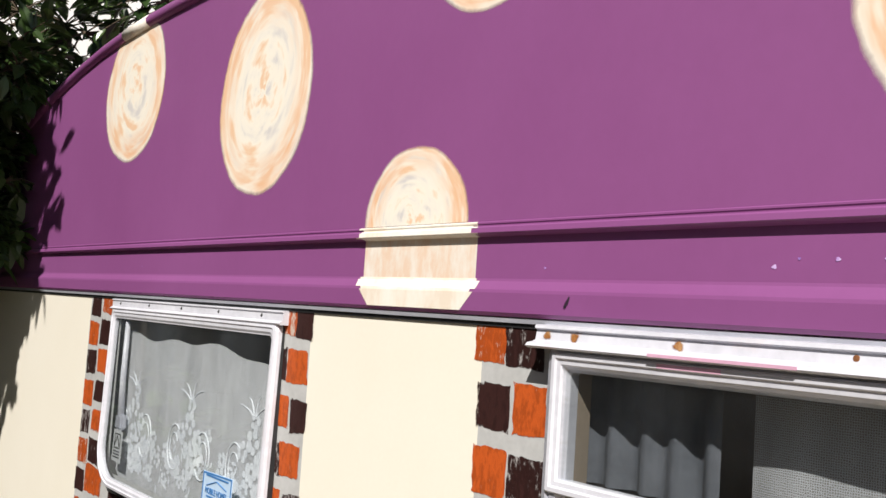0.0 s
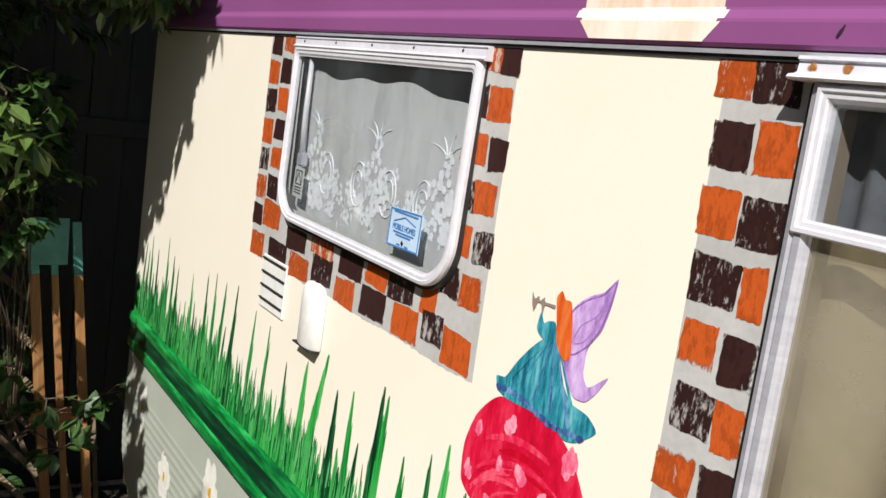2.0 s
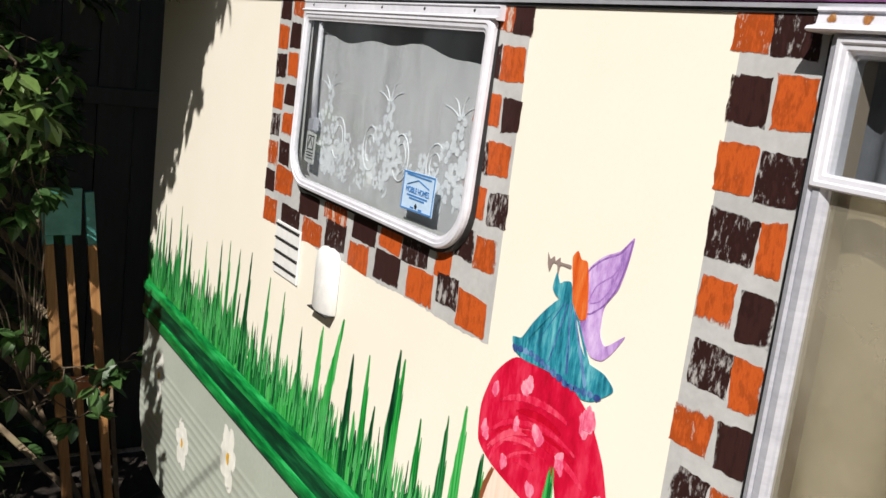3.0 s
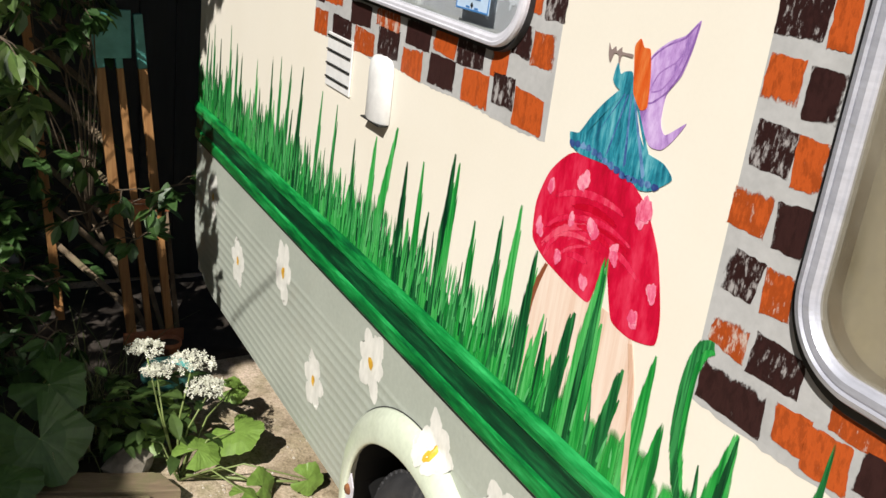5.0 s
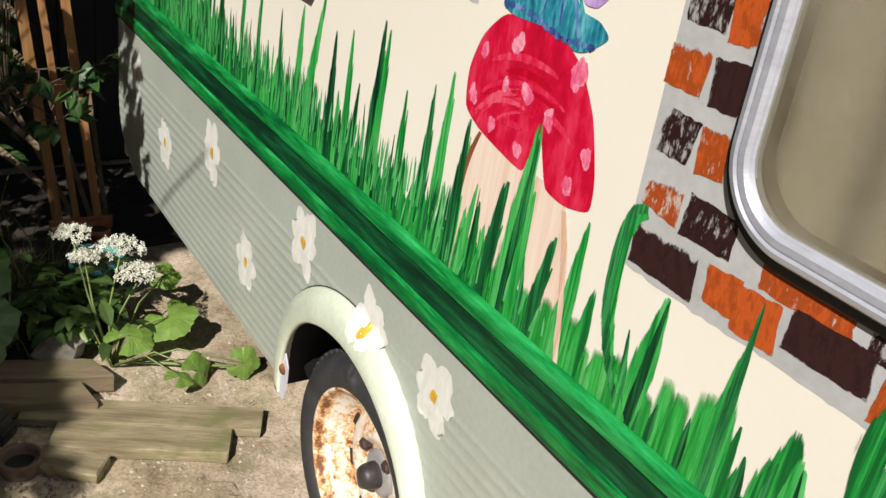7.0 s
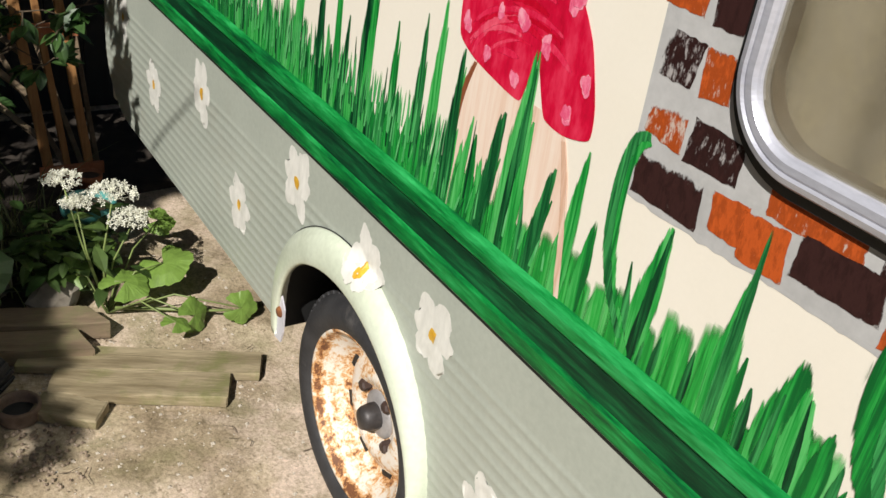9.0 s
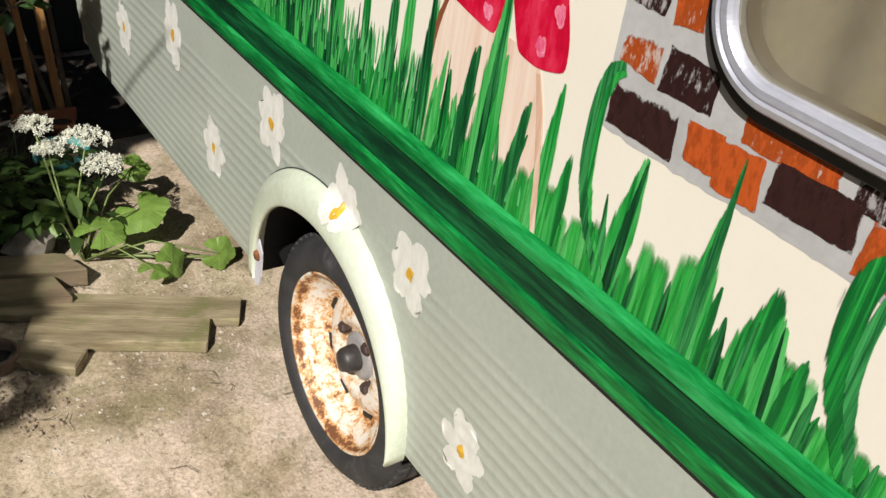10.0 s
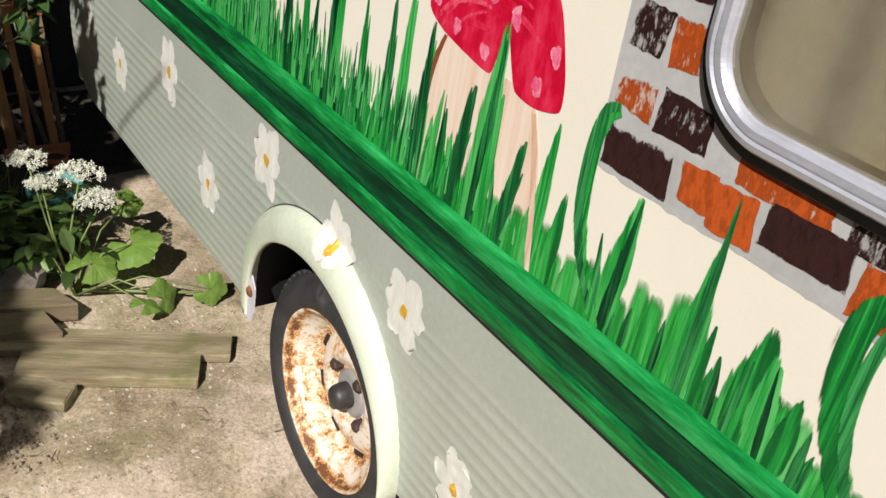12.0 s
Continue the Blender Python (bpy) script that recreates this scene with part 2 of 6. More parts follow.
def net_cloth(name, thick, thin):
    m, n, l, b = tree(name)
    b.inputs["Base Color"].default_value = (0.84, 0.85, 0.88, 1)
    b.inputs["Roughness"].default_value = 0.9
    tc, mp, vo = n.new("ShaderNodeTexCoord"), n.new("ShaderNodeMapping"), n.new("ShaderNodeTexVoronoi")
    mp.inputs["Scale"].default_value = (540, 1, 540)
    vo.feature = "DISTANCE_TO_EDGE"
    vo.inputs["Scale"].default_value, vo.inputs["Randomness"].default_value = 1.0, 0.35
    l.new(tc.outputs["Object"], mp.inputs[0])
    l.new(mp.outputs[0], vo.inputs[0])
    thread = ramp(n, l, vo.outputs["Distance"], [(0.08, (thick,) * 3), (0.34, (thin,) * 3)])
    folds = ramp(n, l, noise_at(n, l, 1.0, (24, 1, 5), 4, 0.55), [(0.32, (0.76,) * 3), (0.66, (1.10,) * 3)])
    thread = mix(n, l, thread, folds, 1.0, "MULTIPLY")
    tr, ms = n.new("ShaderNodeBsdfTransparent"), n.new("ShaderNodeMixShader")
    l.new(thread, ms.inputs[0])
    l.new(tr.outputs[0], ms.inputs[1])
    l.new(b.outputs[0], ms.inputs[2])
    l.new(ms.outputs[0], n["Material Output"].inputs[0])
    return m


def window_glass(name, tint, gloss, haze, low, high):
    m, n, l, b = tree(name)
    tr, gl, ms, lw = n.new("ShaderNodeBsdfTransparent"), n.new("ShaderNodeBsdfGlossy"), n.new("ShaderNodeMixShader"), n.new("ShaderNodeLayerWeight")
    pw, ma = n.new("ShaderNodeMath"), n.new("ShaderNodeMath")
    pw.operation, pw.inputs[1].default_value = "POWER", 5.0
    ma.operation, ma.inputs[1].default_value, ma.inputs[2].default_value = "MULTIPLY_ADD", 0.93, 0.05
    lw.inputs[0].default_value = 0.5
    tr.inputs[0].default_value = (*tint, 1)
    gl.inputs["Roughness"].default_value = gloss
    l.new(lw.outputs["Facing"], pw.inputs[0])
    l.new(pw.outputs[0], ma.inputs[0])
    l.new(ma.outputs[0], ms.inputs[0])
    through_it = tr.outputs[0]
    # diffuse haze in soft patches: dulled acrylic, and reflections put in as colour
    b.inputs["Base Color"].default_value, b.inputs["Roughness"].default_value = (*haze, 1), 0.9
    hm = n.new("ShaderNodeMixShader")
    l.new(ramp(n, l, noise_at(n, l, 7, (1, 1, 0.6), 5, 0.6, 0.4), [(0.38, (low,) * 3), (0.62, (high,) * 3)]), hm.inputs[0])
    l.new(through_it, hm.inputs[1])
    l.new(b.outputs[0], hm.inputs[2])
    through_it = hm.outputs[0]
    l.new(through_it, ms.inputs[1])
    l.new(gl.outputs[0], ms.inputs[2])
    l.new(ms.outputs[0], n["Material Output"].inputs[0])
    return m


def spot_paint():
    """Cream, peach and grey brushed round and round, along the mesh's own "ring" attribute."""
    m, n, l, b = tree("spot brushwork")
    at, tx, fine = n.new("ShaderNodeAttribute"), n.new("ShaderNodeTexNoise"), n.new("ShaderNodeTexNoise")
    at.attribute_name = "ring"
    tx.inputs["Scale"].default_value, tx.inputs["Detail"].default_value, tx.inputs["Roughness"].default_value = 1.0, 3, 0.55
    fine.inputs["Scale"].default_value, fine.inputs["Detail"].default_value = 3.0, 2
    l.new(at.outputs["Vector"], tx.inputs[0])
    l.new(at.outputs["Vector"], fine.inputs[0])
    both = mix(n, l, tx.outputs[0], fine.outputs[0], 0.15)
    col = ramp(n, l, both, [(0.33, (0.60, 0.57, 0.55)), (0.43, (0.78, 0.73, 0.64)), (0.52, (0.82, 0.76, 0.65)), (0.62, (0.76, 0.52, 0.34))])
    rim = n.new("ShaderNodeAttribute")
    rim.attribute_name = "rim"
    col = mix(n, l, col, (0.74, 0.45, 0.27), mix(n, l, (0, 0, 0), rim.outputs["Fac"], ramp(n, l, fine.outputs[0], [(0.35, (0.25,) * 3), (0.6, (1, 1, 1))])))
    l.new(col, b.inputs["Base Color"])
    b.inputs["Roughness"].default_value = 0.45
    relief(n, l, b, fine.outputs[0], 0.2, 0.001)
    dry_edges(n, l, b, noise_at(n, l, 60, (1, 1, 1), 3, 0.6), True)
    return m


def concrete():
    m, n, l, b = tree("old concrete")
    a = noise_at(n, l, 3.2, (1, 1, 1), 8, 0.7)
    col = ramp(n, l, a, [(0.30, (0.17, 0.125, 0.080)), (0.46, (0.34, 0.275, 0.190)), (0.66, (0.58, 0.49, 0.37))])
    dust = ramp(n, l, noise_at(n, l, 1.7, (1, 1, 1), 7, 0.72, 0.5), [(0.47, (0, 0, 0)), (0.60, (0.75, 0.75, 0.75))])
    col = mix(n, l, col, (0.68, 0.56, 0.48), dust)
    grit = noise_at(n, l, 130, (1, 1, 1), 4, 0.7)
    col = mix(n, l, col, ramp(n, l, grit, [(0.32, (0.48, 0.45, 0.40)), (0.60, (1.08, 1.07, 1.04))]), 0.8, "MULTIPLY")
    moss = ramp(n, l, noise_at(n, l, 5.5, (1, 1, 1), 6, 0.7, 0.5), [(0.52, (0, 0, 0)), (0.72, (0.6, 0.6, 0.6))])
    col = mix(n, l, col, (0.19, 0.180, 0.080), moss)
    # worn blotches with ragged edges, and dark specks of dirt
    worn = ramp(n, l, noise_at(n, l, 9, (1, 1.6, 1), 9, 0.78, 0.9), [(0.38, (0.62, 0.61, 0.53)), (0.46, (1.0, 1.0, 0.94)), (0.58, (1.10, 1.08, 1.06)), (0.65, (1.30, 1.26, 1.24))])
    col = mix(n, l, col, worn, 0.85, "MULTIPLY")
    speck = ramp(n, l, noise_at(n, l, 60, (1, 1, 1), 3, 0.6), [(0.30, (0.40, 0.36, 0.30)), (0.37, (1.0, 1.0, 1.0))])
    col = mix(n, l, col, speck, 0.8, "MULTIPLY")
    l.new(col, b.inputs["Base Color"])
    b.inputs["Roughness"].default_value = 0.9
    relief(n, l, b, grit, 0.7, 0.004)
    return m


def rusty_rim(x, z):
    """White wheel paint, rusted at the lip, along the folded rings and in blots."""
    m, n, l, b = tree("rusty white wheel paint")
    a = noise_at(n, l, 38, (1, 1, 1), 9, 0.75, 0.4)
    fine = noise_at(n, l, 170, (1, 1, 1), 6, 0.75)
    tc, mp, ln = n.new("ShaderNodeTexCoord"), n.new("ShaderNodeMapping"), n.new("ShaderNodeVectorMath")
    mp.inputs["Location"].default_value, mp.inputs["Scale"].default_value = (-x, 0, -z), (1, 0, 1)
    ln.operation = "LENGTH"
    l.new(tc.outputs["Object"], mp.inputs[0])
    l.new(mp.outputs[0], ln.inputs[0])
    sc = n.new("ShaderNodeMath")
    sc.operation, sc.inputs[1].default_value = "MULTIPLY", 5.0
    l.new(ln.outputs["Value"], sc.inputs[0])
    ring = ramp(n, l, sc.outputs[0], [(0.24, (0.42,) * 3), (0.34, (0.22,) * 3), (0.52, (0.20,) * 3), (0.60, (0.36,) * 3), (0.66, (0.44,) * 3), (0.73, (0.26,) * 3), (0.82, (0.20,) * 3), (0.865, (0.66,) * 3), (0.89, (0.34,) * 3)])
    s1, s2 = n.new("ShaderNodeMath"), n.new("ShaderNodeMath")
    s1.operation = s2.operation = "MULTIPLY_ADD"
    l.new(fine, s1.inputs[0])
    s1.inputs[1].default_value = 0.50
    l.new(a, s1.inputs[2])
    l.new(ring, s2.inputs[0])
    s2.inputs[1].default_value = 0.42
    l.new(s1.outputs[0], s2.inputs[2])
    col = ramp(n, l, s2.outputs[0], [(0.82, (0.72, 0.67, 0.60)), (0.88, (0.66, 0.52, 0.36)), (0.93, (0.60, 0.33, 0.13)), (1.00, (0.38, 0.16, 0.055)), (1.10, (0.15, 0.06, 0.025))])
    l.new(col, b.inputs["Base Color"])
    b.inputs["Roughness"].default_value = 0.6
    relief(n, l, b, s2.outputs[0], 0.4)
    return m


NET = net_cloth("net curtain", 0.70, 0.28)
THIN_NET = net_cloth("thin net curtain", 0.50, 0.14)
GLASS = window_glass("window glass", (0.90, 0.92, 0.92), 0.02, (0.46, 0.52, 0.60), 0.012, 0.045)
ACRYLIC = window_glass("dull acrylic pane", (0.64, 0.62, 0.55), 0.04, (0.33, 0.30, 0.23), 0.06, 0.44)
HOPPER_GLASS = window_glass("hopper glass", (0.86, 0.88, 0.88), 0.02, (0.40, 0.42, 0.45), 0.004, 0.02)
CONCRETE, RIM, SPOT = concrete(), rusty_rim(-1.300, 0.254), spot_paint()


# ---- mesh helpers
def thing(name, label, category, group="", kind="", at=(0, 0, 0)):
    e = tagged(new(name), label, category, group, kind)
    e.location = at
    e.empty_display_size = 0.05
    return e


def mesh_of(name, verts, faces, material, smooth=False):
    me = bpy.data.meshes.new(name)
    me.from_pydata([tuple(v) for v in verts], [], faces)
    me.materials.append(material)
    me.update()
    if smooth:
        me.polygons.foreach_set("use_smooth", [True] * len(me.polygons))
    return me


def part(name, data, material, parent, label="", smooth=False):
    """One mesh object under a thing or a part; data is a bmesh or (verts, faces)."""
    if isinstance(data, bmesh.types.BMesh):
        me = bpy.data.meshes.new(name)
        bmesh.ops.recalc_face_normals(data, faces=data.faces)
        data.to_mesh(me)
        data.free()
        me.materials.append(material)
        if smooth:
            me.polygons.foreach_set("use_smooth", [True] * len(me.polygons))
    elif isinstance(data, bpy.types.Mesh):
        me = data
    else:
        me = mesh_of(name, *data, material, smooth)
    ob = new(name, me)
    ob.parent = parent
    if parent and parent.parent is None:
        ob.matrix_parent_inverse = Matrix.Translation(-parent.location)
    elif parent:
        ob.matrix_parent_inverse = Matrix.Identity(4)
    return tagged(ob, label)


def dried(ob, values):
    """Gives each vertex its dryness: 0 full paint, 1 the ragged edge of a stroke."""
    a = ob.data.attributes.new("dry", "FLOAT", "POINT")
    a.data.foreach_set("value", values)
    return ob


def ribbon(name, centre, widths, y, material, parent, tip=1.0, foot=0.0):
    """A brush stroke along a line of (x, z), five points across, dry at its sides and its end."""
    pts, k = [Vector(p) for p in centre], len(centre)
    verts, dry, faces = [], [], []
    for i, p in enumerate(pts):
        d = (pts[min(i + 1, k - 1)] - pts[max(i - 1, 0)]).normalized()
        f = i / (k - 1)
        end = max(0.0, (f - 0.72) / 0.28) * tip + max(0.0, 1 - f / 0.15) * foot
        for s in (-1, -0.55, 0, 0.55, 1):
            verts.append((p.x - d.y * s * widths[i] / 2, y, p.y + d.x * s * widths[i] / 2))
            dry.append(min(1.0, max(abs(s) ** 2, end * 0.75 + 0.25 * end * abs(s))))
    faces = [(i * 5 + j, i * 5 + j + 1, i * 5 + 6 + j, i * 5 + 5 + j) for i in range(k - 1) for j in range(4)]
    return dried(part(name, (verts, faces), material, parent), dry)


def daub(name, x, z, rx, rz, y, material, parent, q, rough=0.12, label="", k=20, trim=None, core=0.72):
    """A rounded dab of paint with a dry, uneven edge."""
    verts, dry, faces = [(x, y, z)], [0.0], []
    ragged = [1 + rough * (0.6 * math.sin(3 * 2 * math.pi * i / k + x * 90) + q.uniform(-0.7, 0.7)) for i in range(k)]
    for f, d in ((core, 0.0), (1.0, 1.0)):
        for i in range(k):
            a = 2 * math.pi * i / k
            u, v = x + rx * f * ragged[i] * math.cos(a), z + rz * f * ragged[i] * math.sin(a)
            verts.append((u, y, trim(u, v) if trim else v))
            dry.append(d)
    for i in range(k):
        j = (i + 1) % k
        faces += [(0, 1 + i, 1 + j), (1 + i, 1 + k + i, 1 + k + j, 1 + j)]
    return dried(part(name, (verts, faces), material, parent, label), dry)


def single(name, data, material, label, category, group="", kind="", smooth=False):
    return tagged(part(name, data, material, None, label, smooth), label, category, group, kind)


def box(x0, x1, y0, y1, z0, z1, bevel=0.0, segments=1):
    bm = bmesh.new()
    bmesh.ops.create_cube(bm, size=1)
    for v in bm.verts:
        v.co = Vector((x0 + (v.co.x + 0.5) * (x1 - x0), y0 + (v.co.y + 0.5) * (y1 - y0), z0 + (v.co.z + 0.5) * (z1 - z0)))
    if bevel:
        bmesh.ops.bevel(bm, geom=bm.edges[:], offset=bevel, segments=segments, affect="EDGES")
    return bm


def moved(bm, m):
    bmesh.ops.transform(bm, matrix=m, verts=bm.verts)
    return bm


def plate(outline, y, depth):
    """A thin slab in the wall's plane with the outline in x and z: front at y, back at y + depth."""
    k = len(outline)
    verts = [(x, y, z) for x, z in outline] + [(x, y + depth, z) for x, z in outline]
    faces = [tuple(range(k))] + [tuple(range(2 * k - 1, k - 1, -1))]
    faces += [(i, i + k, (i + 1) % k + k, (i + 1) % k) for i in range(k)]
    bm = bmesh.new()
    vs = [bm.verts.new(v) for v in verts]
    for f in faces:
        bm.faces.new([vs[i] for i in f])
    bm.normal_update()
    bmesh.ops.triangulate(bm, faces=[f for f in bm.faces if len(f.verts) > 4], ngon_method="EAR_CLIP")
    return bm


def extruded(profile, x0, x1, closed=False, steps=1):
    """A profile of (y, z) drawn along x."""
    k = len(profile)
    verts = [(x0 + (x1 - x0) * s / steps, y, z) for s in range(steps + 1) for y, z in profile]
    faces = [(s * k + i, s * k + (i + 1) % k, (s + 1) * k + (i + 1) % k, (s + 1) * k + i) for s in range(steps) for i in range(k if closed else k - 1)]
    if closed:
        faces += [tuple(range(k)), tuple(range(steps * k + k - 1, steps * k - 1, -1))]
    return verts, faces


def lathe(profile, centre, axis="y", around=48):
    """A profile of (radius, height) turned about an axis through centre."""
    verts, faces, k = [], [], len(profile)
    for s in range(around):
        a = 2 * math.pi * s / around
        for r, h in profile:
            p = (r * math.cos(a), h, r * math.sin(a)) if axis == "y" else (r * math.cos(a), r * math.sin(a), h)
            verts.append(Vector(p) + Vector(centre))
    for s in range(around):
        t = (s + 1) % around
        faces += [(s * k + i, t * k + i, t * k + i + 1, s * k + i + 1) for i in range(k - 1)]
    return verts, faces


def tube(points, radius, sides=6, taper=1.0):
    """A round stalk through the points, thinner towards its end."""
    verts, faces, n = [], [], len(points)
    pts = [Vector(p) for p in points]
    for i, p in enumerate(pts):
        d = (pts[min(i + 1, n - 1)] - pts[max(i - 1, 0)]).normalized()
        u = d.cross(Vector((0.3, 0.2, 1)) if abs(d.z) < 0.9 else Vector((1, 0, 0))).normalized()
        w = d.cross(u)
        r = radius * (1 + (taper - 1) * i / (n - 1))
        verts += [p + r * (math.cos(2 * math.pi * s / sides) * u + math.sin(2 * math.pi * s / sides) * w) for s in range(sides)]
    for i in range(n - 1):
        faces += [(i * sides + s, i * sides + (s + 1) % sides, (i + 1) * sides + (s + 1) % sides, (i + 1) * sides + s) for s in range(sides)]
    faces += [tuple(range(sides - 1, -1, -1)), tuple(range((n - 1) * sides, n * sides))]
    return verts, faces


def joined(pieces):
    verts, faces = [], []
    for v, f in pieces:
        k = len(verts)
        verts += list(v)
        faces += [tuple(i + k for i in g) for g in f]
    return verts, faces


def rounded(x0, x1, z0, z1, r_low, r_high, steps=8):
    """A rectangle's outline with its own corner radius below and above."""
    out = []
    for cx, cz, r, a0 in ((x1 - r_low, z0 + r_low, r_low, -90), (x1 - r_high, z1 - r_high, r_high, 0), (x0 + r_high, z1 - r_high, r_high, 90), (x0 + r_low, z0 + r_low, r_low, 180)):
        out += [(cx + r * math.cos(radians(a0 + 90 * s / steps)), cz + r * math.sin(radians(a0 + 90 * s / steps))) for s in range(steps + 1)]
    return out


def swept_frame(outline_of, profile):
    """A closed window profile: for each (inset, y) of the profile one loop of outline_of(inset)."""
    loops = [[(x, y, z) for x, z in outline_of(i)] for i, y in profile]
    k = len(loops[0])
    verts = [v for loop in loops for v in loop]
    n = len(loops)
    faces = [(a * k + i, a * k + (i + 1) % k, (a + 1) % n * k + (i + 1) % k, (a + 1) % n * k + i) for a in range(n) for i in range(k)]
    return verts, faces


# ---- the ground and what closes the place
def rng(seed):
    return random.Random(seed)


def ground_sheet():
    r, verts, faces = rng(3), [], []
    xs = [-60, -20, -8] + [-4.4 + 0.09 * i for i in range(48)] + [2, 8, 20, 60]
    ys = [-60, -20, -6, -3] + [-1.6 + 0.09 * i for i in range(36)] + [3, 8, 20, 60]
    for x in xs:
        for y in ys:
            near = abs(x + 2.3) < 2.1 and abs(y) < 1.6
            verts.append((x, y, 0.009 * (noise.noise(Vector((x * 2.1, y * 2.1, 0)))) - 0.004 if near else -0.004))
    k = len(ys)
    faces = [(i * k + j, (i + 1) * k + j, (i + 1) * k + j + 1, i * k + j + 1) for i in range(len(xs) - 1) for j in range(k - 1)]
    return verts, faces


single("ground", ground_sheet(), CONCRETE, "old stained concrete yard with moss and grit", "ground", kind="structure", smooth=True)


# unseen fence, added to close the yard and keep sky light off the caravan
def fence_behind():
    f = tagged(new("wall_south"), "unseen brown board fence added to close the yard and cut sky light", "fence", kind="structure")
    boards = mesh_of("board", *extruded([(-0.009, 0.0), (0.009, 0.0), (0.009, 2.15), (-0.009, 2.15)], -0.07, 0.07, True), FENCE)
    for i in range(50):
        ob = part("board", boards, FENCE, f)
        ob.matrix_basis = pose(-4.6 + 0.146 * i, -2.75, 0)
    part("rail", box(-4.7, 2.8, -2.738, -2.69, 1.2, 1.28, 0.004), FENCE, f)
    part("rail", box(-4.7, 2.8, -2.738, -2.69, 0.35, 0.43, 0.004), FENCE, f)


fence_behind()


def shed():
    s = thing("garden_shed", "dark painted board shed behind the caravan", "shed", at=(-4.2, 0, 0))
    board = mesh_of("wall_board", *extruded([(-0.062, 0.0), (0.062, 0.0), (0.062, 2.05), (-0.062, 2.05)], -0.009, 0.009, True), SHED)
    for i in range(26):
        ob = part("wall_board", board, SHED, s)
        ob.matrix_basis = pose(-3.56 - 0.003 * (i % 2), -1.72 + 0.127 * i, 0)
    part("wall", box(-5.0, -3.575, -1.75, 1.55, 0.0, 2.05, 0.01), SHED, s)
    part("cover_strip", box(-3.551, -3.540, -1.75, 1.55, 1.30, 1.36, 0.002), SHED, s)
    bm = bmesh.new()
    bmesh.ops.create_cube(bm, size=1)
    for v in bm.verts:
        v.co = Vector((-4.28 + v.co.x * 1.6, -0.1 + v.co.y * 3.5, 2.08 + v.co.z * 0.05 + v.co.x * 0.06))
    part("roof", bm, SHED, s)


shed()


def house():
    h = thing("neighbouring_house", "white rendered house wall beyond the garden", "house", at=(-11, 5, 0))
    part("wall", box(-14.0, -9.0, -3.0, 9.0, 0, 7.0, 0.02), HOUSE, h)
    part("roof", box(-14.2, -8.8, -3.2, 9.2, 7.0, 7.2, 0.02), SHED, h)
    part("downpipe", lathe([(0.10, 0.0), (0.10, 6.9)], (-8.86, 3.0, 0), "z", 12), ALU, h, "grey downpipe", smooth=True)


house()

# ---- the caravan
X0, X1 = -2.75, 2.30
SKIRT, WAIST, EAVE = 0.355, 0.778, 1.679
caravan = thing("caravan", "old caravan painted purple, cream and sage with a garden mural", "caravan", at=(-1.2, 0, 0))


def roof_z(x):
    return 2.175 - 0.16 * max(0.0, -1.6 - x) ** 2


def panel_with_holes(x0, x1, z0, z1, y0, y1, holes):
    xs = sorted({x0, x1, *(v for h in holes for v in h[:2])})
    zs = sorted({z0, z1, *(v for h in holes for v in h[2:])})
    bm = bmesh.new()
    at = {}

    def vert(x, y, z):
        key = (x, y, z)
        if key not in at:
            at[key] = bm.verts.new(key)
        return at[key]

    def solid(i, j):
        if not (0 <= i < len(xs) - 1 and 0 <= j < len(zs) - 1):
            return False
        cx, cz = (xs[i] + xs[i + 1]) / 2, (zs[j] + zs[j + 1]) / 2
        return not any(h[0] < cx < h[1] and h[2] < cz < h[3] for h in holes)

    for i in range(len(xs) - 1):
        for j in range(len(zs) - 1):
            if not solid(i, j):
                continue
            a, b, c, d = xs[i], xs[i + 1], zs[j], zs[j + 1]
            for y in (y0, y1):
                bm.faces.new([vert(a, y, c), vert(b, y, c), vert(b, y, d), vert(a, y, d)])
            for (di, dj), (p, q) in (((-1, 0), ((a, c), (a, d))), ((1, 0), ((b, c), (b, d))), ((0, -1), ((a, c), (b, c))), ((0, 1), ((a, d), (b, d)))):
                if not solid(i + di, j + dj):
                    bm.faces.new([vert(p[0], y0, p[1]), vert(p[0], y1, p[1]), vert(q[0], y1, q[1]), vert(q[0], y0, q[1])])
    return bm


W1 = (-1.726, -1.099, 1.338, 1.652)
W2 = (-0.588, 0.420, 1.153, 1.660)
holes = [(W[0] + g, W[1] - g, W[2] + g, W[3] - 0.012) for W, g in ((W1, 0.0080), (W2, 0.0240))]
side_wall = part("side_wall", panel_with_holes(X0, X1, 0.84, EAVE + 0.02, 0.0, 0.012, holes), CREAM, caravan, "smooth cream painted side panel")

# upper panel, mouldings and roof
top = [(X1 - (X1 - X0) * i / 40, roof_z(X1 - (X1 - X0) * i / 40)) for i in range(41)]
upper_wall = part("upper_wall", plate([(X0, 1.766), (X1, 1.766)] + top, -0.008, 0.038), PURPLE, caravan, "purple painted upper panel")
EAVES = [(0.002, 1.679), (-0.0060, 1.6792), (-0.0085, 1.683), (-0.0090, 1.702), (-0.0084, 1.705), (-0.0036, 1.7135), (-0.0030, 1.716), (-0.0030, 1.7580), (-0.0104, 1.7600), (-0.0118, 1.7615), (-0.0112, 1.7665), (-0.0096, 1.7678), (-0.0084, 1.7682), (-0.0084, 1.7692), (-0.0094, 1.7705), (-0.0094, 1.7720), (-0.0078, 1.7730)]
part("eaves_moulding", extruded(EAVES, X0, X1, steps=8), PURPLE, caravan, "purple painted metal moulding")
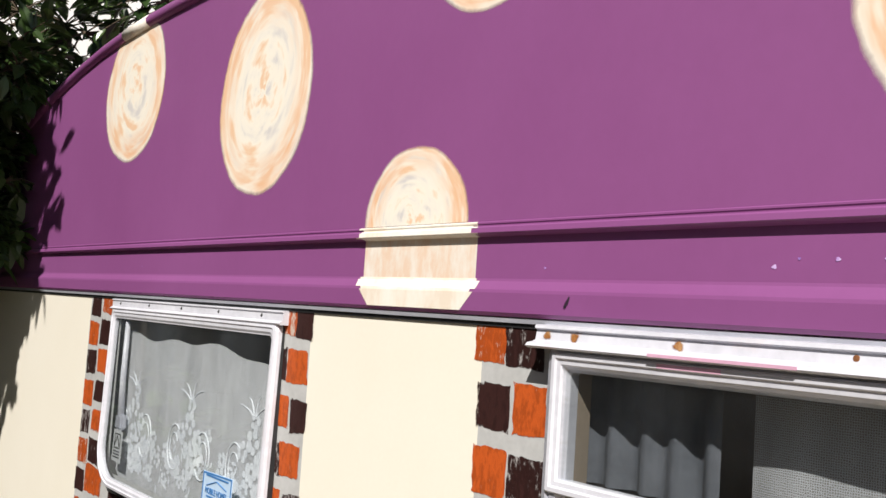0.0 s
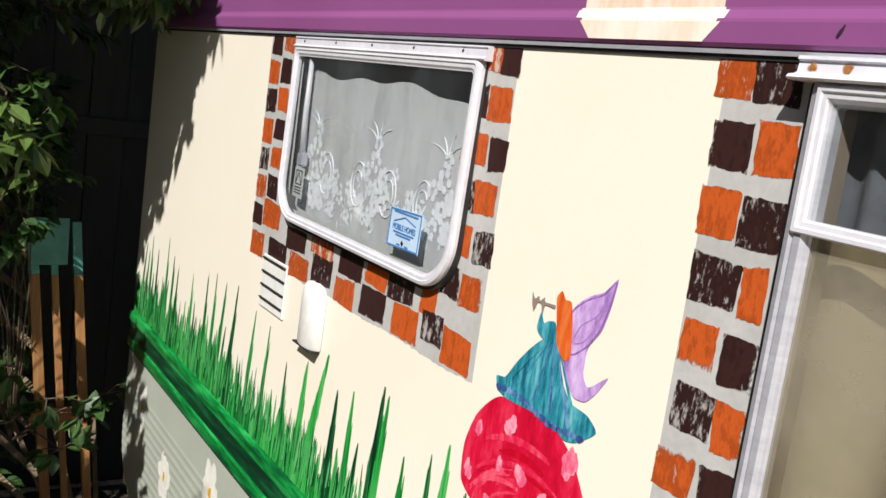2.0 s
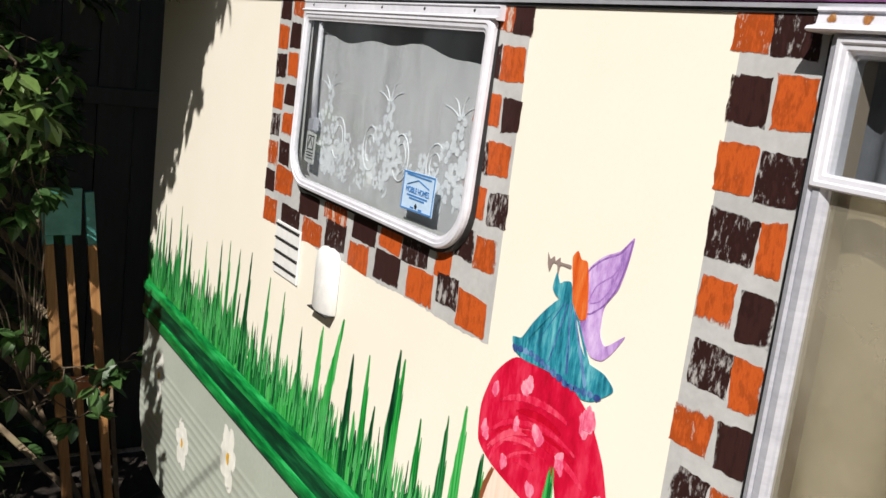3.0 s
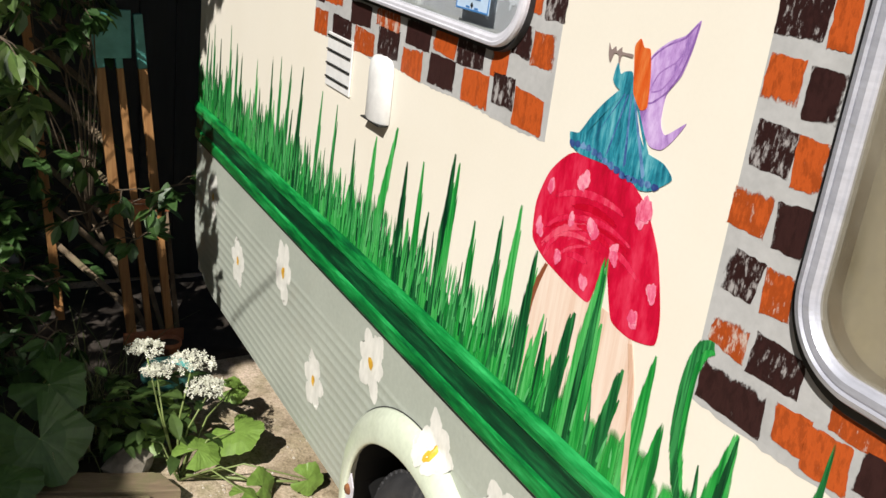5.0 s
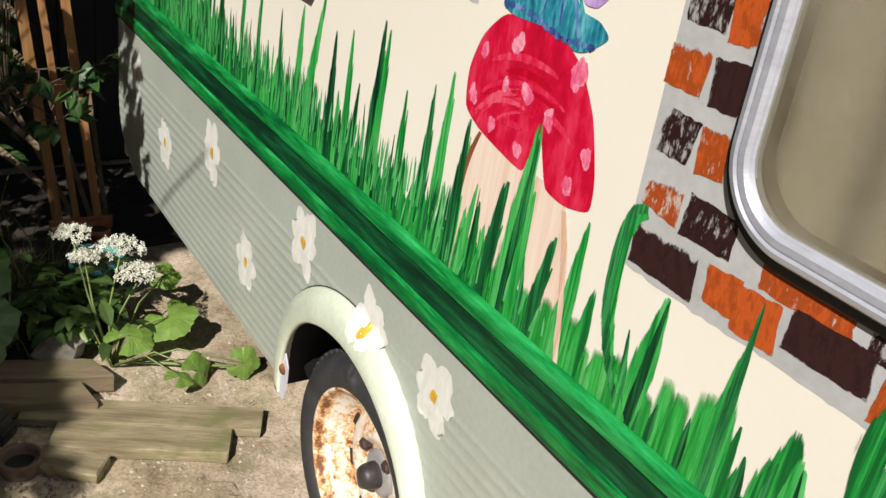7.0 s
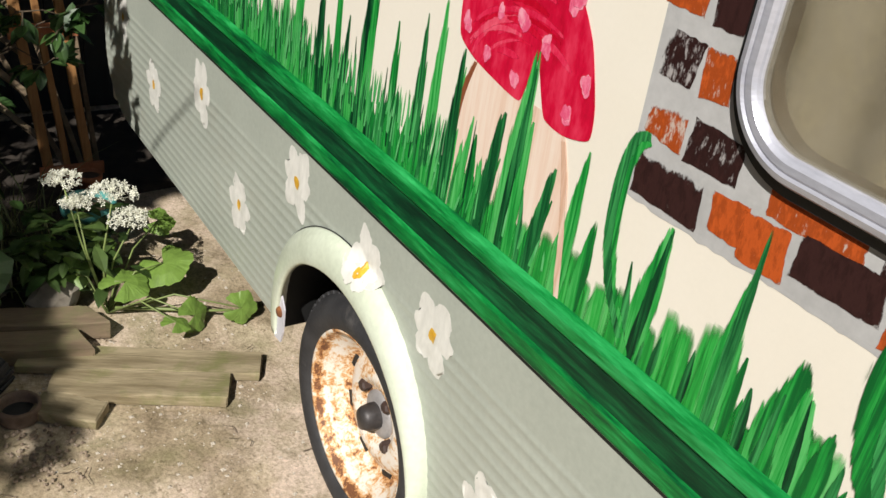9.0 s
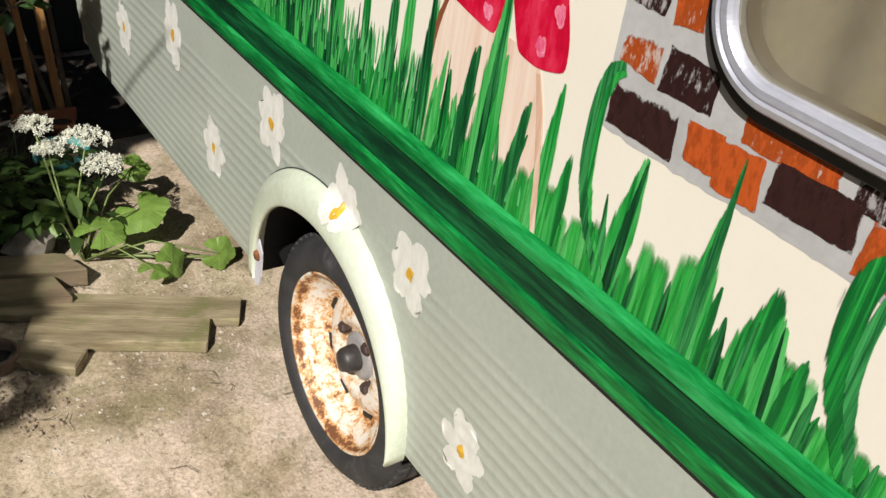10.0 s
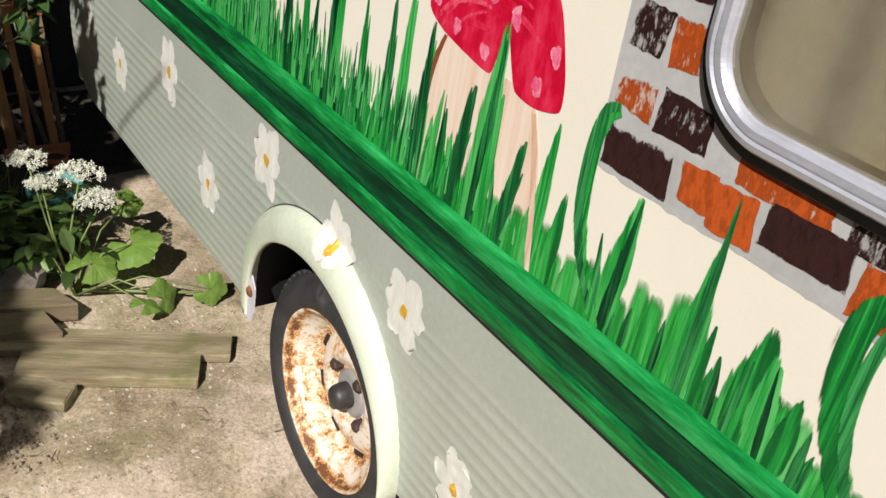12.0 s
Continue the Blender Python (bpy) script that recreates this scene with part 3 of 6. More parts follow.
part("drip_rail", extruded([(-0.001, 1.6735), (-0.0045, 1.6735), (-0.0050, 1.6775), (-0.001, 1.6785)], X0, X1, True), ALU, caravan, "thin bare metal rail")
part("seal", extruded([(-0.0005, 1.6690), (-0.0020, 1.6690), (-0.0020, 1.6732), (-0.0005, 1.6732)], X0, X1, True), RUBBER, caravan)
rail_pts = [(x, -0.008, roof_z(x) + 0.006) for x in [X0 + 0.12 * i for i in range(43)]]
rail = part("roof_rail", tube(rail_pts, 0.0115, 8), PURPLE, caravan, "purple painted roof edge rail", smooth=True)
part("painted_band", tube([p for p in rail_pts if -1.90 < p[0] < -1.55], 0.0123, 8), SPOT_C, rail, "cream paint on the rail", smooth=True)
roof_v, roof_f = [], []
for i in range(41):
    for j in range(9):
        roof_v.append((top[i][0], 0.002 + 2.1 * j / 8, top[i][1] - 0.004 + 0.05 * math.sin(math.pi * j / 8)))
roof_f = [(i * 9 + j, (i + 1) * 9 + j, (i + 1) * 9 + j + 1, i * 9 + j + 1) for i in range(40) for j in range(8)]
part("roof", (roof_v, roof_f), PURPLE, caravan, smooth=True)
part("rear_wall", box(X0 + 0.002, X0 + 0.03, 0.0125, 2.1, 0.36, 1.95, 0.003), CREAM, caravan)
part("front_wall", box(X1 - 0.03, X1 - 0.002, 0.0125, 2.1, 0.36, 2.17, 0.003), CREAM, caravan)
part("far_wall", box(X0, X1, 2.1, 2.13, 0.36, 1.95, 0.003), CREAM, caravan)
part("chassis_floor", box(X0 + 0.03, X1 - 0.03, 0.30, 2.1, 0.40, 0.46, 0.004), BLACK, caravan)
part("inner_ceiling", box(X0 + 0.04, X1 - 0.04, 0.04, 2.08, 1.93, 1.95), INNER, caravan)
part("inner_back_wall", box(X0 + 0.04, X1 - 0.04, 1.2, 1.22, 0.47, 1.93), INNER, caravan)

# ribbed skirt with the wheel opening
WX, WY, WZ = -1.300, 0.008, 0.254
AX, AZ, AR = -1.247, 0.385, 0.299
LX, LZ, LR, LIP = -1.236, 0.345, 0.281, -0.030


def flare_y(x, z):
    """How far the wheel arch stands out at a place on the side; 0 off the arch."""
    d, e = AR - math.hypot(x - AX, z - AZ), math.hypot(x - LX, z - LZ) - LR
    if d <= 0 or z < AZ - 0.05:
        return 0.0
    f = min(1.0, d / max(1e-4, d + max(0.0, e)))
    return LIP * math.sqrt(f * (2 - f))


def skirt_y(z):
    """Flutes below a plain band, slightly tucked under at the bottom."""
    y = 0.0
    if z < 0.690:
        y = -0.00085 * (0.5 - 0.5 * math.cos(2 * math.pi * (0.690 - z) / 0.0238)) ** 1.5
    return y + 0.10 * max(0.0, 0.47 - z) ** 1.5


def skirt():
    zs = [SKIRT + (WAIST + 0.004 - SKIRT) * i / 200 for i in range(201)]
    verts, faces = [], []

    def strip(edge):
        k = len(verts)
        for z in zs:
            a, b = edge(z)
            verts.extend([(a, skirt_y(z), z), (b, skirt_y(z), z), (a, 0.02 + skirt_y(z), z), (b, 0.02 + skirt_y(z), z)])
        for i in range(len(zs) - 1):
            j = k + 4 * i
            faces.extend([(j, j + 1, j + 5, j + 4), (j + 2, j + 6, j + 7, j + 3), (j, j + 4, j + 6, j + 2), (j + 1, j + 3, j + 7, j + 5)])
        faces.append((k, k + 2, k + 3, k + 1))

    def half(z):
        d, c = 0.288, 0.362
        return math.sqrt(max(0.0, d * d - max(0.0, z - c) ** 2))

    def tail(z):
        r = 0.19
        if z < SKIRT + r:
            return X0 + r - math.sqrt(max(0.0, r * r - (SKIRT + r - z) ** 2))
        return X0

    strip(lambda z: (tail(z), AX - half(z)))
    strip(lambda z: (AX + half(z), X1))
    return verts, faces


lower_wall = part("lower_wall", skirt(), SAGE, caravan, "sage green ribbed metal skirt")
TRIM = [(0.0, 0.7775), (-0.0045, 0.7775), (-0.0062, 0.780), (-0.0066, 0.8035), (-0.0050, 0.8062), (-0.0020, 0.8085), (-0.0020, 0.850), (-0.0060, 0.8535), (-0.0085, 0.857), (-0.0090, 0.872), (-0.0072, 0.879), (-0.0030, 0.8845), (-0.0012, 0.886)]
trim = part("waist_trim", extruded(TRIM, X0 - 0.006, X1, steps=6), TRIM_G, caravan, "bright green hand-painted waist moulding")
# dark green paint, deepened in colour for the shade of the recess
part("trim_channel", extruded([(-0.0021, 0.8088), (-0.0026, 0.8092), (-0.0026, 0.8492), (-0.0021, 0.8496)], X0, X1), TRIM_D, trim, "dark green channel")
part("trim_gap", extruded([(-0.0002, 0.7698), (-0.0016, 0.7698), (-0.0016, 0.7773), (-0.0002, 0.7773)], X0, X1, True), BLACK, trim)


def arch():
    """A rolled flare between the arc on the skirt and a lower, narrower arc at its lip."""
    prof = [(math.sin(f * math.pi / 2), 1 - math.cos(f * math.pi / 2)) for f in (0, 0.12, 0.25, 0.4, 0.55, 0.7, 0.85, 1.0)]
    verts, faces, n = [], [], 56
    for i in range(n + 1):
        a = radians(192 - 204 * i / n)
        b = radians(186 - 192 * i / n)
        o = Vector((AX + AR * math.cos(a), AZ + AR * math.sin(a)))
        e = Vector((LX + LR * math.cos(b), LZ + LR * math.sin(b)))
        foot = 0.338
        lip = LIP * (0.30 + 0.70 * min(1.0, i / (0.38 * n)) ** 1.3)
        row = [(o.x, 0.004, max(foot, o.y)), (o.x, -0.0024, max(foot, o.y))]
        for up, across in prof[1:]:
            p = o.lerp(e, across)
            row.append((p.x, -0.0024 + (lip + 0.0024) * up, max(foot, p.y)))
        m = Vector((LX, LZ))
        for inset, y in ((0.003, lip + 0.001), (0.005, lip + 0.004), (0.005, lip + 0.011), (0.002, lip + 0.010)):
            p = e + (m - e).normalized() * inset
            row.append((p.x, y, max(foot, p.y)))
        verts += row
        k = len(row)
    faces = [(i * k + j, i * k + j + 1, (i + 1) * k + j + 1, (i + 1) * k + j) for i in range(n) for j in range(k - 1)]
    return verts, faces


flare = part("wheel_arch", arch(), FLARE, caravan, "pale green flared wheel arch", smooth=True)
gap = [(AX + (AR + 0.0012) * math.cos(radians(a)), -0.0014, AZ + (AR + 0.0012) * math.sin(radians(a))) for a in range(84, 166, 4)]
part("gap_line", tube(gap, 0.0013, 5, 0.6), RUBBER, flare, "dark cracked joint over the arch", smooth=True)
part("bracket", plate([(-1.520, 0.330), (-1.492, 0.332), (-1.482, 0.362), (-1.480, 0.415), (-1.496, 0.440), (-1.520, 0.424)], -0.006, 0.003), WHITE_AL, flare, "white painted lug")
part("bolt", lathe([(0.0, -0.010), (0.009, -0.009), (0.012, -0.005), (0.012, 0.0)], (-1.500, -0.002, 0.400), "y", 14), RUST, flare, "rusty bolt", smooth=True)
housing_v, housing_f = lathe([(0.315, 0.021), (0.315, 0.30), (0.0, 0.30)], (AX, 0, AZ - 0.02), "y", 40)
part("wheel_housing", (housing_v, [f for f in housing_f if max(housing_v[i].z for i in f) > SKIRT + 0.01]), BLACK, caravan)

# wheel
wheel = part("wheel", lathe([(0.0, 0.170), (0.150, 0.170), (0.158, 0.120)], (WX, WY, WZ), "y", 40), RUST, caravan, "rusty steel wheel with a weathered tyre")
C = (WX, WY, WZ)
part("tyre", lathe([(0.1760, 0.0680), (0.1831, 0.0540), (0.1921, 0.0480), (0.2081, 0.0440), (0.2233, 0.0460), (0.2259, 0.0485), (0.2295, 0.0485), (0.2393, 0.0560), (0.2464, 0.0660), (0.2509, 0.0740), (0.2527, 0.0820), (0.2527, 0.0960), (0.2490, 0.0980), (0.2490, 0.1050), (0.2535, 0.1070), (0.2535, 0.1320), (0.2499, 0.1340), (0.2499, 0.1410), (0.2527, 0.1430), (0.2482, 0.1680), (0.2330, 0.1880), (0.1760, 0.1900)], C, "y", 72), TYRE, wheel, "weathered black tyre", smooth=True)
for k in range(60):
    a = 2 * math.pi * k / 60
    m = Matrix.Translation(C) @ Matrix.Rotation(-a, 4, "Y")
    part("tread_block", moved(box(-0.0090, 0.0090, 0.068, 0.094, 0.247, 0.2555, 0.0015), m), TYRE, wheel)
part("rim", lathe([(0.178, 0.070), (0.1835, 0.058), (0.1820, 0.0545), (0.1765, 0.0560), (0.1725, 0.066), (0.166, 0.080), (0.152, 0.090), (0.144, 0.098), (0.134, 0.116), (0.126, 0.121), (0.114, 0.114), (0.094, 0.104), (0.080, 0.101), (0.068, 0.105), (0.058, 0.116), (0.046, 0.118), (0.030, 0.118)], C, "y", 72), RIM, wheel, "rusted white rim", smooth=True)
part("hub_plate", lathe([(0.050, 0.120), (0.049, 0.113), (0.040, 0.108), (0.0, 0.107)], C, "y", 28), surface("dull grey steel", (0.30, 0.29, 0.29), (0.46, 0.45, 0.45), 30, roughness=0.5, metal=0.3, dirt=(0.20, 0.12, 0.08)), wheel, "dull grey hub plate", smooth=True)
part("hub_cap", lathe([(0.027, 0.117), (0.027, 0.096), (0.025, 0.082), (0.021, 0.075), (0.013, 0.072), (0.0, 0.071)], C, "y", 28), surface("dark dull steel", (0.045, 0.04, 0.04), (0.09, 0.085, 0.085), 40, roughness=0.5, metal=0.5), wheel, "dark hub cap", smooth=True)
for i in range(4):
    a = radians(52 + 90 * i)
    at = (WX + 0.064 * math.cos(a), WY + 0.016, WZ + 0.064 * math.sin(a))
    part("wheel_nut", lathe([(0.0, 0.080), (0.010, 0.080), (0.013, 0.084), (0.013, 0.113)], at, "y", 6), plain("blackened steel", (0.05, 0.03, 0.025)), wheel, "rusty wheel nut")
for i in range(8):
    a = radians(22 + 45 * i)
    slot = moved(box(-0.017, 0.017, -0.0045, 0.0015, -0.0055, 0.0055, 0.001), Matrix.Translation((WX + 0.127 * math.cos(a), WY + 0.1205, WZ + 0.127 * math.sin(a))) @ Matrix.Rotation(math.pi / 2 - a, 4, "Y"))
    part("rim_slot", slot, BLACK, wheel)
part("axle", lathe([(0.03, 0.15), (0.03, 1.9)], C, "y", 12), BLACK, caravan, smooth=True)


# ---- windows
def window(name, W, r_low, frame_profile, material, label):
    return part(name, swept_frame(lambda i: rounded(W[0] + i, W[1] - i, W[2] + i, W[3] - i, max(0.008, r_low - i), max(0.004, 0.012 - i * 0.3), 20), frame_profile), material, caravan, label, smooth=False)


FRAME1 = [(i * 0.62, y * 1.15) for i, y in [(0.0, -0.002), (0.0, -0.0075), (0.003, -0.0110), (0.010, -0.0120), (0.013, -0.0105), (0.020, -0.0105), (0.023, -0.0095), (0.025, -0.0088), (0.028, -0.0085), (0.028, -0.003), (0.025, -0.002), (0.025, -0.002)]]
w1 = window("side_window", W1, 0.075, FRAME1, WHITE_AL, "top-hung caravan window in a dull aluminium frame")
# black seal, set lower at the foot to stand in for the sash's shadow
part("seal", swept_frame(lambda i: rounded(W1[0] - 0.001 + i, W1[1] + 0.001 - i, W1[2] - 0.007 + i, W1[3] - i, 0.079, 0.012, 20), [(0, -0.001), (0.001, -0.0040), (0.006, -0.0040), (0.006, -0.001)]), RUBBER, w1)
# the shade within the reveal is put into this lining's colour
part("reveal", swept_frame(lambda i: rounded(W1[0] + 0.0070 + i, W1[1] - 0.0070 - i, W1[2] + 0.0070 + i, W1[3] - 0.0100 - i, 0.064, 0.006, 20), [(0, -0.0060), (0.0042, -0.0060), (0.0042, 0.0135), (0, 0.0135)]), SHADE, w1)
pane = part("pane", plate(rounded(W1[0] + 0.0160, W1[1] - 0.0160, W1[2] + 0.0160, W1[3] - 0.012, 0.058, 0.006), -0.0095, 0.003), GLASS, w1, "clear pane")
pane.visible_shadow = False
part("hinge_rail", extruded([(0.0, 1.6500), (-0.0130, 1.6500), (-0.0150, 1.6520), (-0.0125, 1.6540), (-0.0100, 1.6555), (-0.0090, 1.6655), (-0.0110, 1.6670), (-0.0105, 1.6690), (0.0, 1.6695)], W1[0] - 0.006, W1[1] + 0.008, True), WHITE_AL, w1, "grey-white hinge rail")
for i in range(5):
    x = W1[0] + 0.035 + 0.135 * i
    part("rivet", lathe([(0.0, -0.0115), (0.0022, -0.0099), (0.0032, -0.0090)], (x, 0, 1.661), "y", 8), BLACK, w1)
part("stay_arm", tube([(-1.665, -0.002, 1.632), (-1.664, -0.002, 1.530), (-1.660, -0.001, 1.462)], 0.0042, 8), WHITE_AL, w1, "white window stay", smooth=True)
part("stay_catch", box(-1.670, -1.642, -0.005, 0.003, 1.440, 1.466, 0.003, 2), ALU, w1)
st = part("sticker", plate([(-1.316, 1.374), (-1.223, 1.376), (-1.223, 1.433), (-1.316, 1.431)], -0.0102, 0.0006), STICK_W, w1, "pale blue and white square sticker")
part("border", swept_frame(lambda i: [(-1.315 + i, 1.375 + i), (-1.224 - i, 1.3768 + i), (-1.224 - i, 1.4322 - i), (-1.315 + i, 1.4302 - i)], [(0, -0.0104), (0, -0.0109), (0.0022, -0.0109), (0.0022, -0.0104)]), STICK_B, st)
for z, a, b in ((1.4265, -1.305, -1.234), (1.3975, -1.300, -1.240), (1.3935, -1.292, -1.248), (1.3805, -1.286, -1.276), (1.3805, -1.262, -1.252)):
    part("print_bar", box(a, b, -0.0110, -0.0104, z - 0.0011, z + 0.0011), STICK_B, st)
part("print_mark", plate([(-1.274, 1.3835), (-1.270, 1.379), (-1.266, 1.3835), (-1.270, 1.388)], -0.0110, 0.0005), BLACK, st)
part("print_roof", tube([(-1.302, -0.0107, 1.412), (-1.270, -0.0107, 1.4215), (-1.238, -0.0107, 1.4135)], 0.0009, 4), STICK_B, st)
words = bpy.data.curves.new("lettering", "FONT")
words.body, words.size, words.align_x, words.extrude = "MOBILE HOMES", 0.0098, "CENTER", 0.0002
words.materials.append(STICK_B)
lettering = new("lettering", words)
lettering.parent = st
lettering.matrix_basis = pose(-1.270, -0.0111, 1.4015, 90, 0, 0) @ Matrix.Diagonal((1.0, 1.25, 1, 1))
lb = part("paper_label", plate([(-1.654, 1.386), (-1.612, 1.384), (-1.612, 1.438), (-1.654, 1.440)], -0.0050, 0.0006), plain("pale paper", (0.55, 0.56, 0.56)), w1, "small white printed label")
part("print_frame", swept_frame(lambda i: [(-1.647 + i, 1.408 + i), (-1.619 - i, 1.408 + i), (-1.619 - i, 1.434 - i), (-1.647 + i, 1.434 - i)], [(0, -0.0052), (0, -0.0056), (0.002, -0.0056), (0.002, -0.0052)]), BLACK, lb)
part("print_mark", tube([(-1.644, -0.0055, 1.412), (-1.633, -0.0055, 1.430), (-1.622, -0.0055, 1.412)], 0.0010, 4), BLACK, lb)
for z in (1.403, 1.398, 1.393):
    part("print_bar", box(-1.648, -1.618, -0.0056, -0.0051, z - 0.001, z + 0.001), BLACK, lb)

for ob in [w1] + [c for c in w1.children_recursive if c.name.split(".")[0] not in ("reveal", "hinge_rail", "rivet")]:
    # the sash stands a little open at its foot
    dx = 0.036 if ob == st or ob.parent == st else -0.014 if ob == lb or ob.parent == lb else 0.0
    if ob.type == "MESH":
        for v in ob.data.vertices:
            v.co.x += dx
            if v.co.y < -0.0015:
                v.co.y -= 0.020 * max(0.0, 1.652 - v.co.z)
    else:
        ob.matrix_basis = pose(dx, -0.020 * (1.652 - 1.4015), 0) @ ob.matrix_basis

FRAME2 = [(i * 1.28, y) for i, y in [(0.0, -0.001), (0.0, -0.0140), (0.0025, -0.0185), (0.0070, -0.0205), (0.0090, -0.0185), (0.0110, -0.0200), (0.0160, -0.0200), (0.0185, -0.0165), (0.0200, -0.0150), (0.0208, -0.0130), (0.0208, -0.0035), (0.0190, -0.003), (0.0190, -0.001)]]
w2 = window("front_window", W2, 0.085, FRAME2, ALU, "large caravan window with a rounded aluminium frame")
# lining borrows the dim interior tone, its colour standing in for shade
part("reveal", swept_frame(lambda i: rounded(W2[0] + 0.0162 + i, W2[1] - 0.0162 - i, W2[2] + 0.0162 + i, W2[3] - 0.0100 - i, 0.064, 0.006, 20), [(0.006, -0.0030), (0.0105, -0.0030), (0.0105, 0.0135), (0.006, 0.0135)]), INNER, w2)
# rubber seal, widened below so its black also gives the frame's shadow
part("seal", swept_frame(lambda i: rounded(W2[0] - 0.010 + i, W2[1] + 0.010 - i, W2[2] - 0.014 + i, W2[3] - i, 0.092, 0.012, 20), [(0, -0.0004), (0.001, -0.006), (0.013, -0.008), (0.013, -0.0004)]), RUBBER, w2, "black rubber seal")
pane2 = part("pane", plate(rounded(W2[0] + 0.0262, W2[1] - 0.0262, W2[2] + 0.0262, 1.534, 0.060, 0.004, 20), -0.0125, 0.003), ACRYLIC, w2, "dull lower pane")
pane2.visible_shadow = False
HB = (W2[0] + 0.0100, W2[1] - 0.0100, 1.528, 1.6505)
hopper = part("hopper_frame", swept_frame(lambda i: rounded(HB[0] + i, HB[1] - i, HB[2] + i, HB[3] - i, 0.0012, 0.0012, 3), [(0.0, -0.008), (0.0, -0.0215), (0.0015, -0.0235), (0.005, -0.0235), (0.0065, -0.0215), (0.0105, -0.0212), (0.012, -0.0190), (0.012, -0.008)]), WHITE_AL, w2, "white hopper window frame")
pane3 = part("pane", plate([(HB[0] + 0.0115, HB[2] + 0.0115), (HB[1] - 0.0115, HB[2] + 0.0115), (HB[1] - 0.0115, HB[3] - 0.0115), (HB[0] + 0.0115, HB[3] - 0.0115)], -0.0165, 0.003), HOPPER_GLASS, hopper)
pane3.visible_shadow = False
part("smear", box(-0.46, -0.40, -0.0237, -0.0233, 1.6455, 1.6490, 0.0), PINKISH, hopper, "pink paint smear")
hood = part("rain_hood", extruded([(0.0, 1.6525), (-0.026, 1.6525), (-0.029, 1.6545), (-0.027, 1.6570), (-0.020, 1.6585), (-0.0165, 1.6600), (-0.0150, 1.6690), (-0.0180, 1.6705), (-0.0170, 1.6735), (0.0, 1.6745)], W2[0] - 0.018, W2[1] + 0.02, True), WHITE_AL, w2, "white rain hood with rusty screws")
for x in (-0.592, -0.558, -0.446, -0.30):
    part("screw", lathe([(0.0, -0.0162), (0.0022, -0.0160), (0.0034, -0.0148)], (x, 0, 1.6648), "y", 10), RUST, hood, "rusty screw")
part("smear", box(-0.465, -0.335, -0.0298, -0.0285, 1.6540, 1.6565), PINKISH, hood, "pink paint smear")


# ---- curtains
def curtain(name, x0, x1, z0, z1, y, fold, depth, material, label, top=lambda x: 0.0, seed=1):
    r, verts, faces = rng(seed), [], []
    nx, nz = max(8, int((x1 - x0) / 0.006)), 12
    ph = r.uniform(0, 6)
    for i in range(nx + 1):
        x = x0 + (x1 - x0) * i / nx
        for j in range(nz + 1):
            f = j / nz
            z = z0 + (z1 + top(x) - z0) * f
            w = math.sin(x / fold * 2 * math.pi + ph + 0.7 * math.sin(3 * x)) + 0.4 * math.sin(x / fold * 3.4 + 2 * ph)
            verts.append((x, y + depth * w * (1.0 - 0.3 * f), z))
    k = nz + 1
    faces = [(i * k + j, (i + 1) * k + j, (i + 1) * k + j + 1, i * k + j + 1) for i in range(nx) for j in range(nz)]
    return single(name, (verts, faces), material, label, "curtain", smooth=True)


scallop = lambda x: -0.008 - 0.055 * max(0.0, x + 1.45) + 0.006 * math.sin(14 * x + 1.0) + 0.0035 * math.sin(37 * x)  # noqa: E731
lace = curtain("lace_curtain", -1.694, -1.120, 1.354, 1.618, 0.0085, 0.09, 0.0003, NET, "white lace curtain with woven flowers hanging in the window", scallop, 3)


def petal_shape(length, width, steps=5):
    out = []
    for i in range(steps + 1):
        f = i / steps
        out.append((-width * math.sin(math.pi * f ** 0.8) * 0.5, length * f))
    for i in range(steps - 1, 0, -1):
        f = i / steps
        out.append((width * math.sin(math.pi * f ** 0.8) * 0.5, length * f))
    return out


